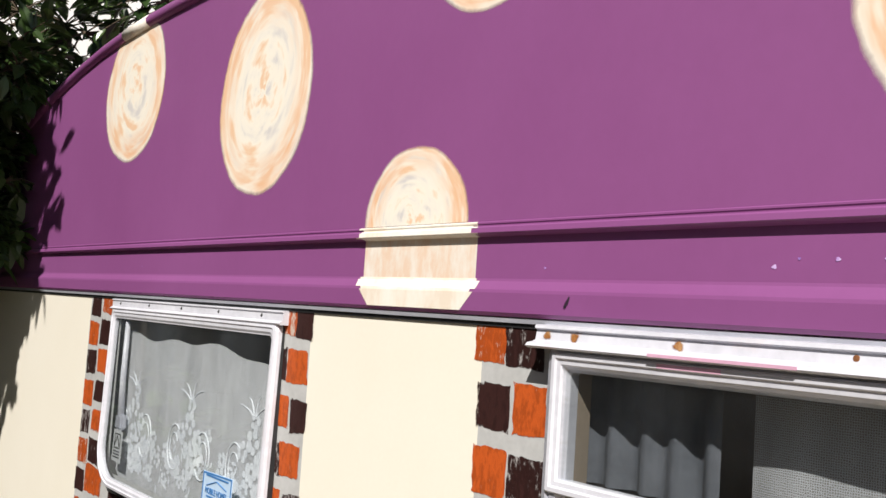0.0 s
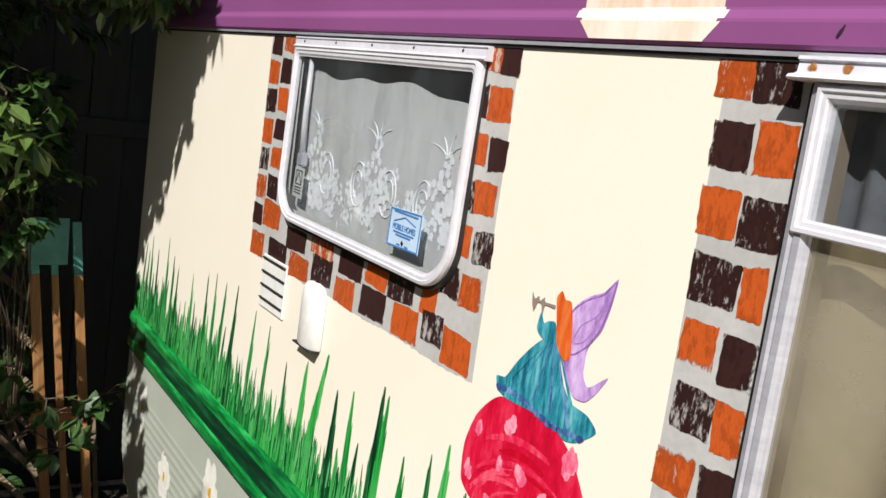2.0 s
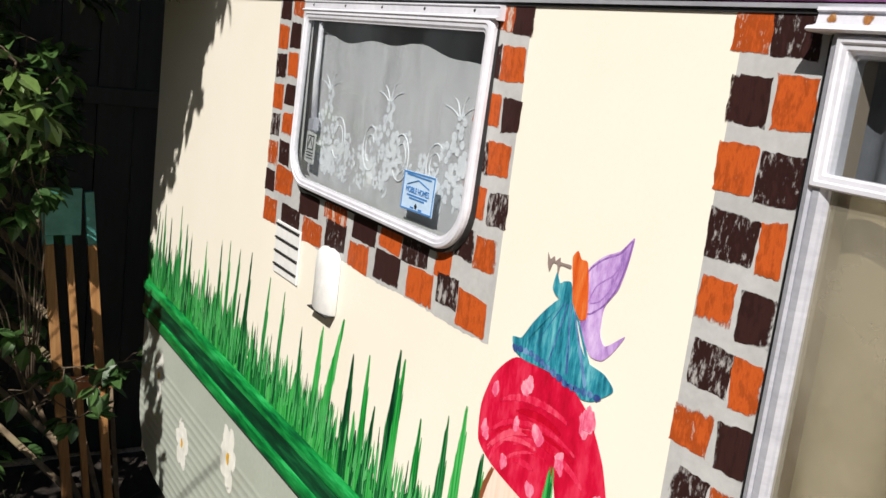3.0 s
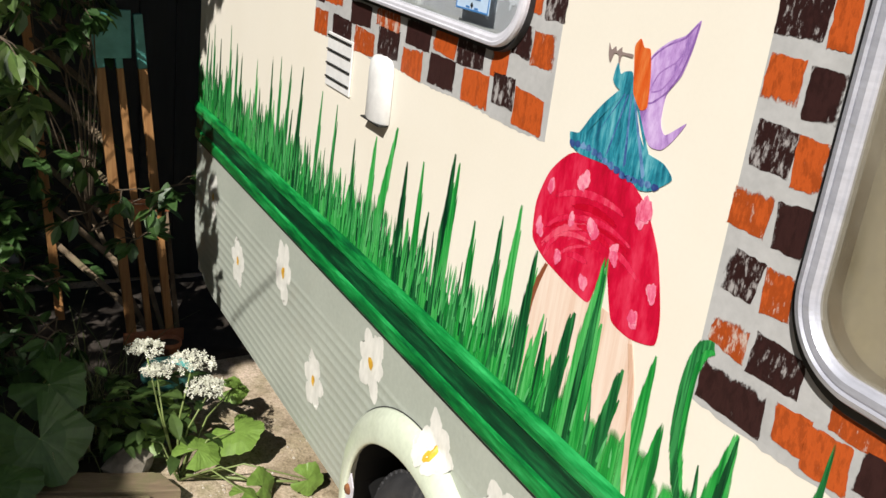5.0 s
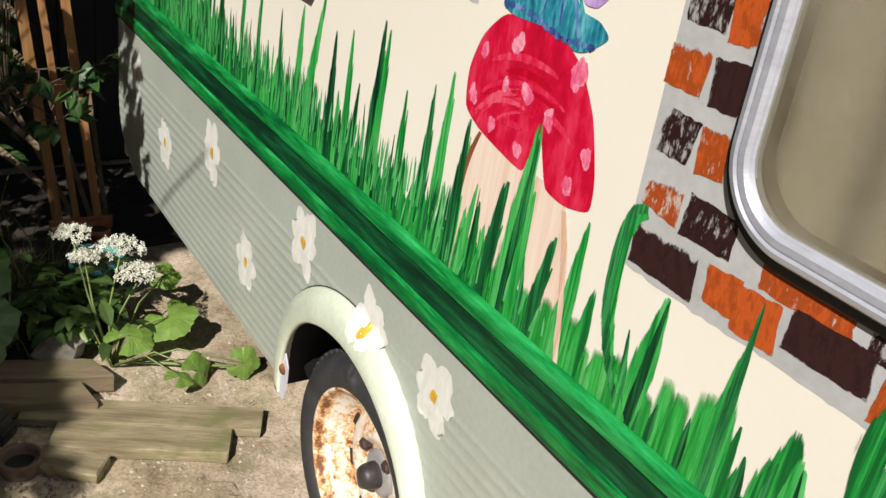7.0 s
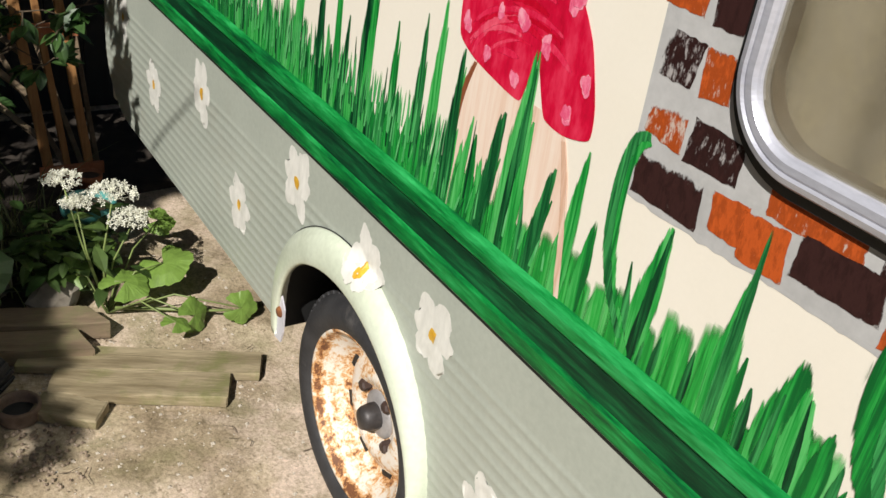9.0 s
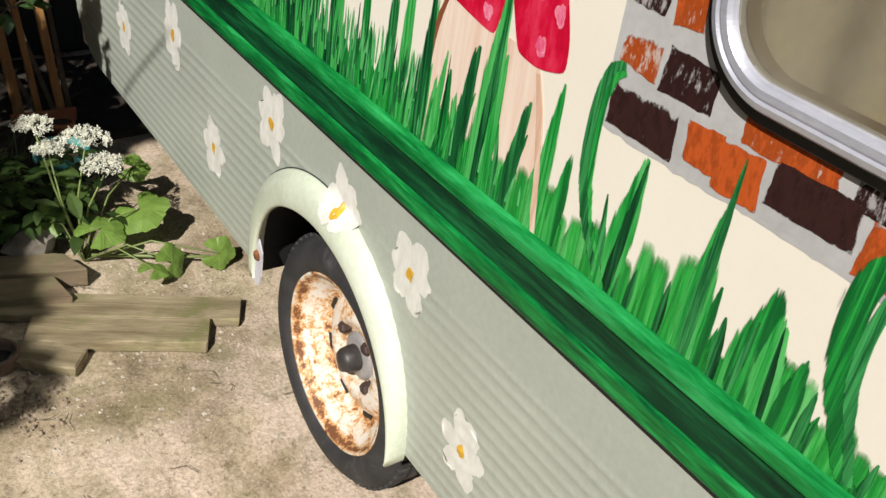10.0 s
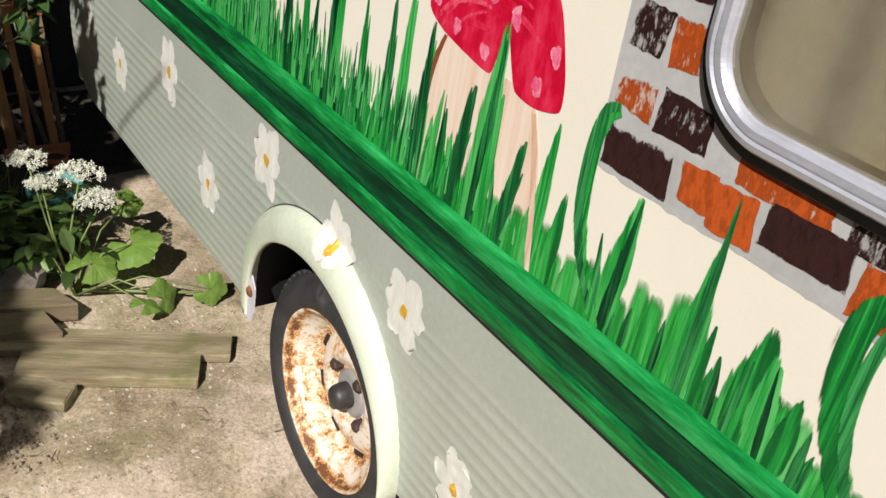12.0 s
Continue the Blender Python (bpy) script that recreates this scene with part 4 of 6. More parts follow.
def lace_motifs():
    r = rng(8)
    y = 0.0079

    def flower(cx, cz, size):
        nonlocal y
        y = 0.0080 - 0.0004 * r.random()
        pcs = []
        for i in range(5):
            a = 2 * math.pi * i / 5 + r.uniform(-0.2, 0.2)
            px, pz, rp = cx + size * 0.52 * math.cos(a), cz + size * 0.52 * math.sin(a), size * r.uniform(0.24, 0.36)
            o = [(px + rp * math.cos(t * 0.5236), y - 0.00005 * i, pz + rp * math.sin(t * 0.5236)) for t in range(12)]
            pcs.append((o, [tuple(range(12))]))
        part("lace_flower", joined(pcs), LACE, lace)

    for i in range(64):
        cx = (-1.63, -1.40, -1.17)[i % 3] + r.gauss(0, 0.06)
        h = r.random()
        fx, fz = cx + 0.02, 1.378 + 0.060 * h + (0.055 * r.random() if abs(r.gauss(0, 1)) < 0.5 else 0.0)
        if -1.66 < fx < -1.15:
            flower(fx, fz, r.uniform(0.013, 0.022))
    for cx in (-1.622, -1.392, -1.180):
        for dx, dz, s in ((0.0, 1.484, 0.024), (-0.030, 1.466, 0.021), (0.030, 1.462, 0.021), (0.004, 1.512, 0.018), (0.0, 1.440, 0.022)):
            flower(cx + dx, dz, s)
        for side in (-1, 1):
            ring = [(cx + side * (0.052 + 0.026 * math.sin(t)), y, 1.440 - 0.036 * math.cos(t)) for t in [-0.9 + 0.2 * i for i in range(24)]]
            part("lace_scroll", tube(ring, 0.0011, 5), LACE, lace)
            ring = [(cx + side * (0.054 + 0.015 * math.sin(t)), y, 1.440 - 0.022 * math.cos(t)) for t in [0.2 * i for i in range(22)]]
            part("lace_scroll", tube(ring, 0.0009, 5), LACE, lace)
        for k, (ang, L) in enumerate(((-52, 0.030), (-20, 0.036), (14, 0.042), (46, 0.032))):
            a = radians(ang + r.uniform(-5, 5))
            y = 0.0080 - 0.0003 * r.random()
            line = [(cx + 0.004 * k - 0.006 + math.sin(a) * L * f * (1 + 0.6 * f), y, 1.520 + math.cos(a) * L * f * (1.2 - 0.5 * f)) for f in (0, 0.2, 0.4, 0.6, 0.8, 1.0)]
            part("lace_spray", tube(line, 0.0011, 5, 0.5), LACE, lace)
    for i in range(70):
        px, pz, a = -1.62 + 0.56 * r.random(), 1.365 + 0.085 * r.random(), r.uniform(0, 6.28)
        o = [(px + u * math.cos(a) - v * math.sin(a), y, pz + u * math.sin(a) + v * math.cos(a)) for u, v in petal_shape(0.016, 0.006)]
        part("lace_leaf", (o, [tuple(range(len(o)))]), LACE, lace)


lace_motifs()
curtain("window_curtain", -0.60, 0.43, 1.15, 1.532, 0.0230, 0.095, 0.0075, CURTAIN, "pleated beige curtain drawn behind the dull pane", seed=5)
curtain("hopper_curtain", -0.60, -0.43, 1.535, 1.660, 0.026, 0.034, 0.006, GREY_CLOTH, "pleated grey curtain behind the hopper pane", seed=6)
curtain("net_curtain", -0.405, 0.40, 1.535, 1.660, 0.030, 0.15, 0.003, THIN_NET, "white net curtain behind the hopper pane", seed=7)

# ---- vents on the cream panel
vent = part("louvre_vent", box(-1.788, -1.667, -0.004, -0.0005, 1.150, 1.252, 0.001), WHITE, side_wall, "white louvred vent")
for i in range(4):
    z = 1.246 - 0.0262 * i
    part("louvre", moved(box(-1.785, -1.671, -0.0075, -0.0035, z - 0.0014, z + 0.0014, 0.0004), pose(0, 0, 0)), BLACK, vent)
flue_v, flue_f = [], []
for j, (z, s) in enumerate(((1.128, 0.86), (1.133, 1.0), (1.215, 1.0), (1.231, 0.93), (1.240, 0.70), (1.243, 0.2))):
    for i in range(13):
        a = math.pi * i / 12
        flue_v.append((-1.532 + 0.042 * s * math.cos(a), -0.001 - 0.020 * s * math.sin(a), z + 0.012))
flue_f = [(j * 13 + i, (j + 1) * 13 + i, (j + 1) * 13 + i + 1, j * 13 + i + 1) for j in range(5) for i in range(12)]
flue = part("flue_cover", (flue_v, flue_f), WHITE, side_wall, "white rounded flue cover with an open underside", smooth=True)
part("flue_opening", plate([(-1.571, 1.1395), (-1.493, 1.1395), (-1.493, 1.1420), (-1.571, 1.1420)], -0.0195, 0.0185), BLACK, flue)


# ---- the painted mural
def smooth_outline(points, steps=5):
    """A closed Catmull-Rom curve through the points."""
    out, k = [], len(points)
    for i in range(k):
        p0, p1, p2, p3 = (Vector(points[(i + j - 1) % k]) for j in range(4))
        for s in range(steps):
            t = s / steps
            m1, m2 = (p2 - p0) * 0.32, (p3 - p1) * 0.32
            q = p1 * (2 * t ** 3 - 3 * t * t + 1) + m1 * (t ** 3 - 2 * t * t + t) + p2 * (3 * t * t - 2 * t ** 3) + m2 * (t ** 3 - t * t)
            out.append((q.x, q.y))
    return out


def ellipse(cx, cz, rx, rz, k=36, r=None, rough=0.0):
    out = []
    for i in range(k):
        a = 2 * math.pi * i / k
        f = 1 + (r.uniform(-rough, rough) if r else 0)
        out.append((cx + rx * f * math.cos(a), cz + rz * f * math.sin(a)))
    return out


THIN = 0.22


def film(outline, y, depth):
    """A film of paint on the wall."""
    return plate(outline, y * THIN, depth * THIN * 0.8)


# grey grounds of the two brick surrounds
r = rng(11)
surround_1 = part("brick_surround", panel_with_holes(-1.876, -1.032, 1.242, 1.670, -0.00026, -0.00005, [(W1[0] + 0.02, W1[1] - 0.02, W1[2] + 0.02, 1.669)]), MORTAR, side_wall, "grey painted mortar ground round the window")
surround_2 = part("brick_surround", panel_with_holes(-0.697, 0.50, 1.057, 1.668, -0.00026, -0.00005, [(W2[0] + 0.02, W2[1] - 0.02, W2[2] + 0.02, 1.667)]), MORTAR, side_wall, "grey painted mortar ground round the window")
for sur, x0, x1, z in ((surround_1, -1.876, -1.032, 1.242), (surround_2, -0.697, 0.50, 1.057)):
    edge = [(x0, z + 0.004)] + [(x0 + (x1 - x0) * i / 110, z - r.uniform(0.0, 0.0032) - 0.002 * math.sin(i * 0.21)) for i in range(111)] + [(x1, z + 0.004)]
    part("brushed_edge", film(edge, -0.0014, 0.0010), MORTAR, sur)


def dab(x0, x1, z0, z1, material, parent, seed):
    """A brick brushed on in one dab: full in the middle, ragged and thin towards one side."""
    q = rng(seed)
    j, nx, nz = 0.0035, 9, 7
    c = [(x0 - 0.002 + q.uniform(-j, j), z0 - 0.002 + q.uniform(-j, j)), (x1 + 0.002 + q.uniform(-j, j), z0 - 0.002 + q.uniform(-j, j)), (x1 + 0.002 + q.uniform(-j, j), z1 + 0.002 + q.uniform(-j, j)), (x0 - 0.002 + q.uniform(-j, j), z1 + 0.002 + q.uniform(-j, j))]
    y = (-0.0024 - 0.00013 * (seed % 13)) * THIN
    thin, side = q.choice((0.0, 0.4, 0.7, 0.95)), q.randrange(4)
    verts, dry = [], []
    for i in range(nx):
        for k in range(nz):
            u, v = (0, 0.07, 0.2, 0.35, 0.5, 0.65, 0.8, 0.93, 1)[i], (0, 0.10, 0.3, 0.5, 0.7, 0.90, 1)[k]
            x = (1 - v) * (c[0][0] + (c[1][0] - c[0][0]) * u) + v * (c[3][0] + (c[2][0] - c[3][0]) * u)
            z = (1 - v) * (c[0][1] + (c[1][1] - c[0][1]) * u) + v * (c[3][1] + (c[2][1] - c[3][1]) * u)
            du, dv = min(u, 1 - u) * (x1 - x0), min(v, 1 - v) * (z1 - z0)
            if du == 0 or dv == 0:
                x, z = x + q.uniform(-0.0012, 0.0012), z + q.uniform(-0.0012, 0.0012)
            edge = 0.72 if du == 0 or dv == 0 else 0.0
            if max(du, dv) < 0.012 and min(du, dv) < 0.006 and du < 0.012 and dv < 0.012:
                edge = max(edge, 0.22)
            away = (u, 1 - u, v, 1 - v)[side]
            verts.append((x, y, z))
            dry.append(min(1.0, max(edge, thin * max(0.0, 1 - away / 0.45))))
    faces = [(i * nz + k, (i + 1) * nz + k, (i + 1) * nz + k + 1, i * nz + k + 1) for i in range(nx - 1) for k in range(nz - 1)]
    dried(part("painted_brick", (verts, faces), material, parent), dry)


pair = (ORANGE, DARK)
count = 0


def bricks(rows, parent, lean=0.0):
    """Dabs given as (x0, x1, z0, z1, 0 orange or 1 dark)."""
    global count
    for x0, x1, z0, z1, c in rows:
        count += 1
        dx = lean * (1.46 - (z0 + z1) / 2)
        dab(x0 - dx, x1 - dx, z0, z1, pair[c], parent, count)


# round the side window: the far column, the near column, two uneven courses below
for row in range(7):
    z = 1.634 - 0.0560 * row
    bricks([(-1.872, -1.826, z, z + 0.042, 1 - row % 2), (-1.814, -1.764, z + 0.008, z + 0.047, row % 2)], surround_1, 0.03)
bricks([(-1.826, -1.740, 1.309, 1.354, 0), (-1.872, -1.806, 1.240, 1.282, 0)], surround_1)
for row, (a, b, c, d) in enumerate(((-1.111, -1.070, -1.066, -1.028), (-1.115, -1.089, -1.087, -1.036), (-1.133, -1.075, -1.069, -1.028), (-1.125, -1.088, -1.086, -1.038), (-1.133, -1.085, -1.074, -1.028), (-1.139, -1.091, -1.088, -1.038))):
    z = 1.640 - 0.0605 * row
    bricks([(a, b, z, z + 0.037, row % 2), (c, d, z - 0.003, z + 0.037, 1 - row % 2)], surround_1)
bricks([(-1.115, -1.048, 1.247, 1.291, 0), (-1.777, -1.685, 1.242, 1.286, 1), (-1.666, -1.581, 1.242, 1.281, 0), (-1.562, -1.484, 1.254, 1.300, 1), (-1.467, -1.397, 1.243, 1.283, 0), (-1.370, -1.290, 1.246, 1.292, 1), (-1.260, -1.187, 1.244, 1.289, 0), (-1.171, -1.122, 1.260, 1.300, 1)], surround_1)
bricks([(-1.693, -1.606, 1.288, 1.324, 1), (-1.579, -1.489, 1.303, 1.330, 0), (-1.457, -1.374, 1.292, 1.328, 1), (-1.366, -1.292, 1.298, 1.328, 0), (-1.285, -1.208, 1.296, 1.334, 1), (-1.190, -1.146, 1.300, 1.341, 0)], surround_1)
# round the front window
for row, (a, b, c, d) in enumerate(((-0.704, -0.663, -0.659, -0.612), (-0.697, -0.651, -0.647, -0.603), (-0.697, -0.654, -0.649, -0.603), (-0.692, -0.637, -0.631, -0.608), (-0.693, -0.650, -0.644, -0.603), (-0.689, -0.641, -0.637, -0.602), (-0.695, -0.650, -0.640, -0.602), (-0.686, -0.643, -0.633, -0.600))):
    z = 1.635 - 0.0640 * row
    bricks([(a, b, z, z + 0.043, row % 2), (c, d, z - 0.001, z + 0.042, 1 - row % 2)], surround_2)
bricks([(-0.685, -0.642, 1.127, 1.158, 0), (-0.629, -0.566, 1.121, 1.161, 1), (-0.686, -0.599, 1.063, 1.106, 1), (-0.583, -0.543, 1.074, 1.108, 0), (-0.542, -0.495, 1.065, 1.109, 0), (-0.484, -0.396, 1.077, 1.115, 1), (-0.524, -0.430, 1.118, 1.139, 0), (-0.386, -0.300, 1.066, 1.110, 0), (-0.290, -0.200, 1.066, 1.108, 1), (-0.190, -0.10, 1.066, 1.108, 0), (-0.41, -0.33, 1.118, 1.138, 1)], surround_2)


# spots on the purple panel
def spot(cx, cz, rx, rz, seed, high=None, low=None):
    """A spot brushed round and round in cream, peach and grey, trimmed at the panel's edges."""
    q = rng(seed)

    def trim(x, z):
        if low is not None:
            z = max(z, low)
        return min(z, roof_z(x) - 0.004) if high else z

    radii, k = (0.08, 0.25, 0.42, 0.58, 0.72, 0.83, 0.91, 0.96, 1.02), 64
    verts, dry, ring, rim = [(cx, -0.0085, cz)], [0.0], [(0, 0, seed * 7)], [0.0]
    for f in radii:
        for i in range(k):
            a = 2 * math.pi * i / k
            g = f * (1 + 0.010 * math.sin(3 * a + seed) + 0.006 * math.sin(8 * a + 2 * seed))
            x, z = cx + rx * g * math.cos(a), cz + rz * g * math.sin(a)
            swirl = f + 0.07 * math.sin(a + seed) + 0.04 * math.sin(2 * a + 3 * seed)
            verts.append((x, -0.0085, trim(x, z)))
            dry.append(1.0 if f > 1 else 0.25 if f > 0.95 else 0.0)
            ring += [(swirl * 4.6, 0.8 * math.cos(a), 0.8 * math.sin(a) + seed * 7)]
            rim.append(max(0.0, min(1.0, (f - 0.62) / 0.20)) * (1.0 if f < 0.93 else 0.35) * (0.74 + 0.26 * math.sin(2 * a + seed)))
    faces = [(0, 1 + i, 1 + (i + 1) % k) for i in range(k)]
    faces += [(1 + j * k + i, 1 + (j + 1) * k + i, 1 + (j + 1) * k + (i + 1) % k, 1 + j * k + (i + 1) % k) for j in range(len(radii) - 1) for i in range(k)]
    ob = dried(part("painted_spot", (verts, faces), SPOT, upper_wall, "round spot brushed in cream, peach and grey"), dry)
    ob.data.attributes.new("ring", "FLOAT_VECTOR", "POINT").data.foreach_set("vector", [c for v in ring for c in v])
    ob.data.attributes.new("rim", "FLOAT", "POINT").data.foreach_set("value", rim)


spot(-0.819, 1.775, 0.096, 0.087, 21, low=1.7735)
spot(-1.202, 1.980, 0.138, 0.152, 22)
spot(-1.724, 2.062, 0.148, 0.140, 23, high=True)
spot(-0.713, 2.106, 0.120, 0.112, 24)
spot(-0.178, 1.930, 0.140, 0.145, 25)
q = rng(27)
for (ya, za), (yb, zb) in zip(EAVES[2:-1], EAVES[3:]):
    if zb > 1.778:
        continue
    n = 14
    xs = [(-0.920 + (-0.708 + 0.920) * i / n) for i in range(n + 1)]
    xs[0] += q.uniform(-0.006, 0.006)
    xs[-1] += q.uniform(-0.006, 0.006)
    lo, hi = (1 - 0.22 * max(0.0, (1.712 - z) / 0.030) ** 2 for z in (za, zb))
    v = [(-0.814 + (x + 0.814) * max(lo, 0.7), ya - 0.0005, za) for x in xs] + [(-0.814 + (x + 0.814) * max(hi, 0.7), yb - 0.0005, zb) for x in xs]
    f = [(i, i + 1, n + 2 + i, n + 1 + i) for i in range(n)]
    part("painted_spot", (v, f), SPOT_C if 1.716 <= za <= 1.7605 else SPOT_B, upper_wall, "cream paint of the spot on the moulding")

q = rng(29)
for x, z, w in ((-0.372, 1.7275, 0.0042), (-0.352, 1.7335, 0.0026), (-0.322, 1.7330, 0.0036), (-0.288, 1.7330, 0.0024), (-0.612, 1.7265, 0.0026), (-1.62, 1.7290, 0.0030)):
    daub("paint_chip", x, z, w * 0.55, w * 0.45, -0.0034, LILAC, upper_wall, q, 0.3, "pale chip in the purple paint", 12)
ribbon("dark_fleck", [(-0.579, 1.6900), (-0.576, 1.6945), (-0.573, 1.7000)], [0.003, 0.0042, 0.002], -0.0096, GREY_FLECK, upper_wall, 0.3)
for x in (-0.592, -0.558, -0.446):
    daub("rust_stain", x + 0.001, 1.6640, 0.0062, 0.0050, -0.0168, RUST_STAIN, hood, q, 0.3, "brown rust stain round a screw", 14, core=0.4)

# toadstool and winged figure
cap = part("toadstool_cap", film(smooth_outline([(-0.967, 1.247), (-1.009, 1.210), (-1.028, 1.163), (-1.024, 1.115), (-0.989, 1.096), (-0.935, 1.084), (-0.889, 1.079), (-0.877, 1.112), (-0.867, 1.135), (-0.852, 1.100), (-0.839, 1.076), (-0.804, 1.071), (-0.762, 1.083), (-0.763, 1.120), (-0.786, 1.183), (-0.822, 1.229), (-0.880, 1.256)]), -0.0042, 0.0014), CAP_RED, side_wall, "crimson toadstool cap with pink dabs")
for x, z, s in ((-0.936, 1.221, 1.2), (-1.001, 1.193, 0.9), (-1.011, 1.134, 0.95), (-0.949, 1.170, 0.85), (-0.904, 1.171, 1.2), (-0.822, 1.218, 1.6), (-0.960, 1.114, 1.0), (-0.857, 1.155, 1.0), (-0.902, 1.096, 0.95), (-0.784, 1.140, 1.1), (-0.803, 1.091, 1.0)):
    q = rng(int(1000 * (x + z)) + 4000)
    for k in range(3):
        daub("pink_dab", x + q.uniform(-0.004, 0.004) * s, z + q.uniform(-0.006, 0.006) * s, 0.0078 * s * q.uniform(0.8, 1.1), 0.0105 * s * q.uniform(0.8, 1.1), (-0.0062 - 0.0003 * k) * THIN, DOT_PINK, cap, q, 0.22, "", 14)
q = rng(77)
for i in range(54):
    a0, rad = q.uniform(0.0, 2.4), q.uniform(0.07, 0.17)
    cx, cz, span, w = -0.895 + q.uniform(-0.02, 0.02), 1.075 + q.uniform(-0.02, 0.02), q.uniform(0.5, 1.2), q.uniform(0.005, 0.013)
    arc = [(cx + rad * math.cos(a0 + span * k / 8), cz + rad * 0.85 * math.sin(a0 + span * k / 8)) for k in range(9)]
    inside = all(1.095 < v < 1.235 and ((u + 0.897) / 0.112) ** 2 + ((v - 1.12) / 0.128) ** 2 < 0.92 and not (-0.90 < u < -0.835 and v < 1.140) for u, v in arc)
    if inside:
        ribbon("brush_arc", arc, [w * (0.5 + 0.5 * math.sin(math.pi * k / 8)) for k in range(9)], (-0.0044 - 0.00001 * i) * THIN, CAP_LIGHT if q.random() < 0.55 else CAP_DEEP, cap, 0.9, 0.9)
stem = part("toadstool_stem", film(smooth_outline([(-0.984, 1.096), (-1.004, 1.040), (-1.016, 0.975), (-1.014, 0.888), (-0.95, 0.884), (-0.80, 0.884), (-0.757, 0.886), (-0.764, 0.960), (-0.782, 1.030), (-0.806, 1.080), (-0.87, 1.085)]), -0.0024, 0.0014), STEM, side_wall, "buff toadstool stem")
part("outline_stroke", film(smooth_outline([(-0.980, 1.095), (-1.000, 1.040), (-1.011, 0.970), (-1.009, 0.890), (-1.021, 0.890), (-1.024, 0.975), (-1.013, 1.045)]), -0.0030, 0.0008), BROWN, stem)
part("outline_stroke", film(smooth_outline([(-0.806, 1.074), (-0.784, 1.020), (-0.768, 0.950), (-0.756, 0.872), (-0.764, 0.872), (-0.776, 0.950), (-0.792, 1.020)]), -0.0030, 0.0008), STEM, stem)
line = [(-0.984, 1.092), (-0.996, 1.065), (-1.005, 1.030), (-1.012, 0.985), (-1.016, 0.935), (-1.018, 0.892)]
ribbon("outline_stroke", line, [0.007, 0.010, 0.011, 0.010, 0.011, 0.009], -0.0034 * THIN, BROWN, stem, 0.4)
line = [(-0.800, 1.066), (-0.786, 1.025), (-0.772, 0.960), (-0.764, 0.905), (-0.757, 0.872)]
ribbon("outline_stroke", line, [0.008, 0.010, 0.012, 0.012, 0.009], -0.0072 * THIN, STEM, stem, 0.4)
skirt_paint = part("painted_bell", film(smooth_outline([(-0.894, 1.345), (-0.922, 1.322), (-0.944, 1.298), (-0.962, 1.274), (-0.980, 1.270), (-0.974, 1.255), (-0.952, 1.249), (-0.903, 1.251), (-0.859, 1.249), (-0.838, 1.241), (-0.817, 1.246), (-0.788, 1.268), (-0.806, 1.281), (-0.836, 1.285), (-0.855, 1.303), (-0.866, 1.328), (-0.874, 1.346)]), -0.0062, 0.0014), TEAL, side_wall, "teal bell shape with a violet frill")
for i in range(15):
    f = i / 14
    q = rng(60 + i)
    x, z = -0.972 + 0.160 * f, 1.258 - 0.008 * f + 0.004 * math.sin(7 * f)
    part("frill_dab", film(smooth_outline(ellipse(x, z, 0.0060, 0.0042, 8, q, 0.3), 3), -0.0068, 0.0006), TEAL_D, skirt_paint)
for i in range(9):
    f = i / 8
    x0, x1 = -0.888 + 0.012 * f, -0.958 + 0.140 * f
    part("fold_stroke", film([(x0, 1.345), (x0 + 0.0022, 1.345), (x1 + 0.004, 1.270 - 0.012 * f), (x1, 1.264 - 0.012 * f)], -0.0066, 0.0004), TEAL_D if i % 2 else TEAL, skirt_paint)
wings = part("painted_wing", film(smooth_outline([(-0.864, 1.340), (-0.860, 1.384), (-0.836, 1.406), (-0.811, 1.418), (-0.793, 1.436), (-0.798, 1.402), (-0.806, 1.376), (-0.823, 1.352), (-0.823, 1.322), (-0.812, 1.311), (-0.784, 1.331), (-0.799, 1.308), (-0.814, 1.294), (-0.834, 1.293), (-0.854, 1.313)]), -0.0056, 0.0014), LILAC, side_wall, "lilac wing shape")
loop = smooth_outline([(-0.862, 1.340), (-0.858, 1.383), (-0.835, 1.403), (-0.811, 1.415), (-0.795, 1.432), (-0.800, 1.402), (-0.808, 1.377), (-0.824, 1.354), (-0.845, 1.338)], 4)
ribbon("wing_line", loop, [0.0024] * len(loop), -0.0059 * THIN, PURPLE_LINE, wings, 0.3)
loop = smooth_outline([(-0.850, 1.350), (-0.840, 1.372), (-0.818, 1.388), (-0.808, 1.400), (-0.816, 1.376), (-0.832, 1.356)], 4)
ribbon("wing_line", loop, [0.0020] * len(loop), -0.0059 * THIN, PURPLE_LINE, wings, 0.3)
part("hair_stroke", film(smooth_outline([(-0.880, 1.402), (-0.888, 1.392), (-0.882, 1.366), (-0.876, 1.342), (-0.860, 1.327), (-0.849, 1.333), (-0.853, 1.366), (-0.861, 1.393), (-0.872, 1.394)]), -0.0074, 0.0014), RUST_HAIR, side_wall, "rust orange upright stroke")
part("bodice_stroke", film(smooth_outline([(-0.897, 1.362), (-0.904, 1.358), (-0.912, 1.369), (-0.916, 1.350), (-0.907, 1.342), (-0.886, 1.338), (-0.876, 1.345), (-0.884, 1.364)]), -0.0068, 0.0014), TEAL, side_wall, "teal stroke")
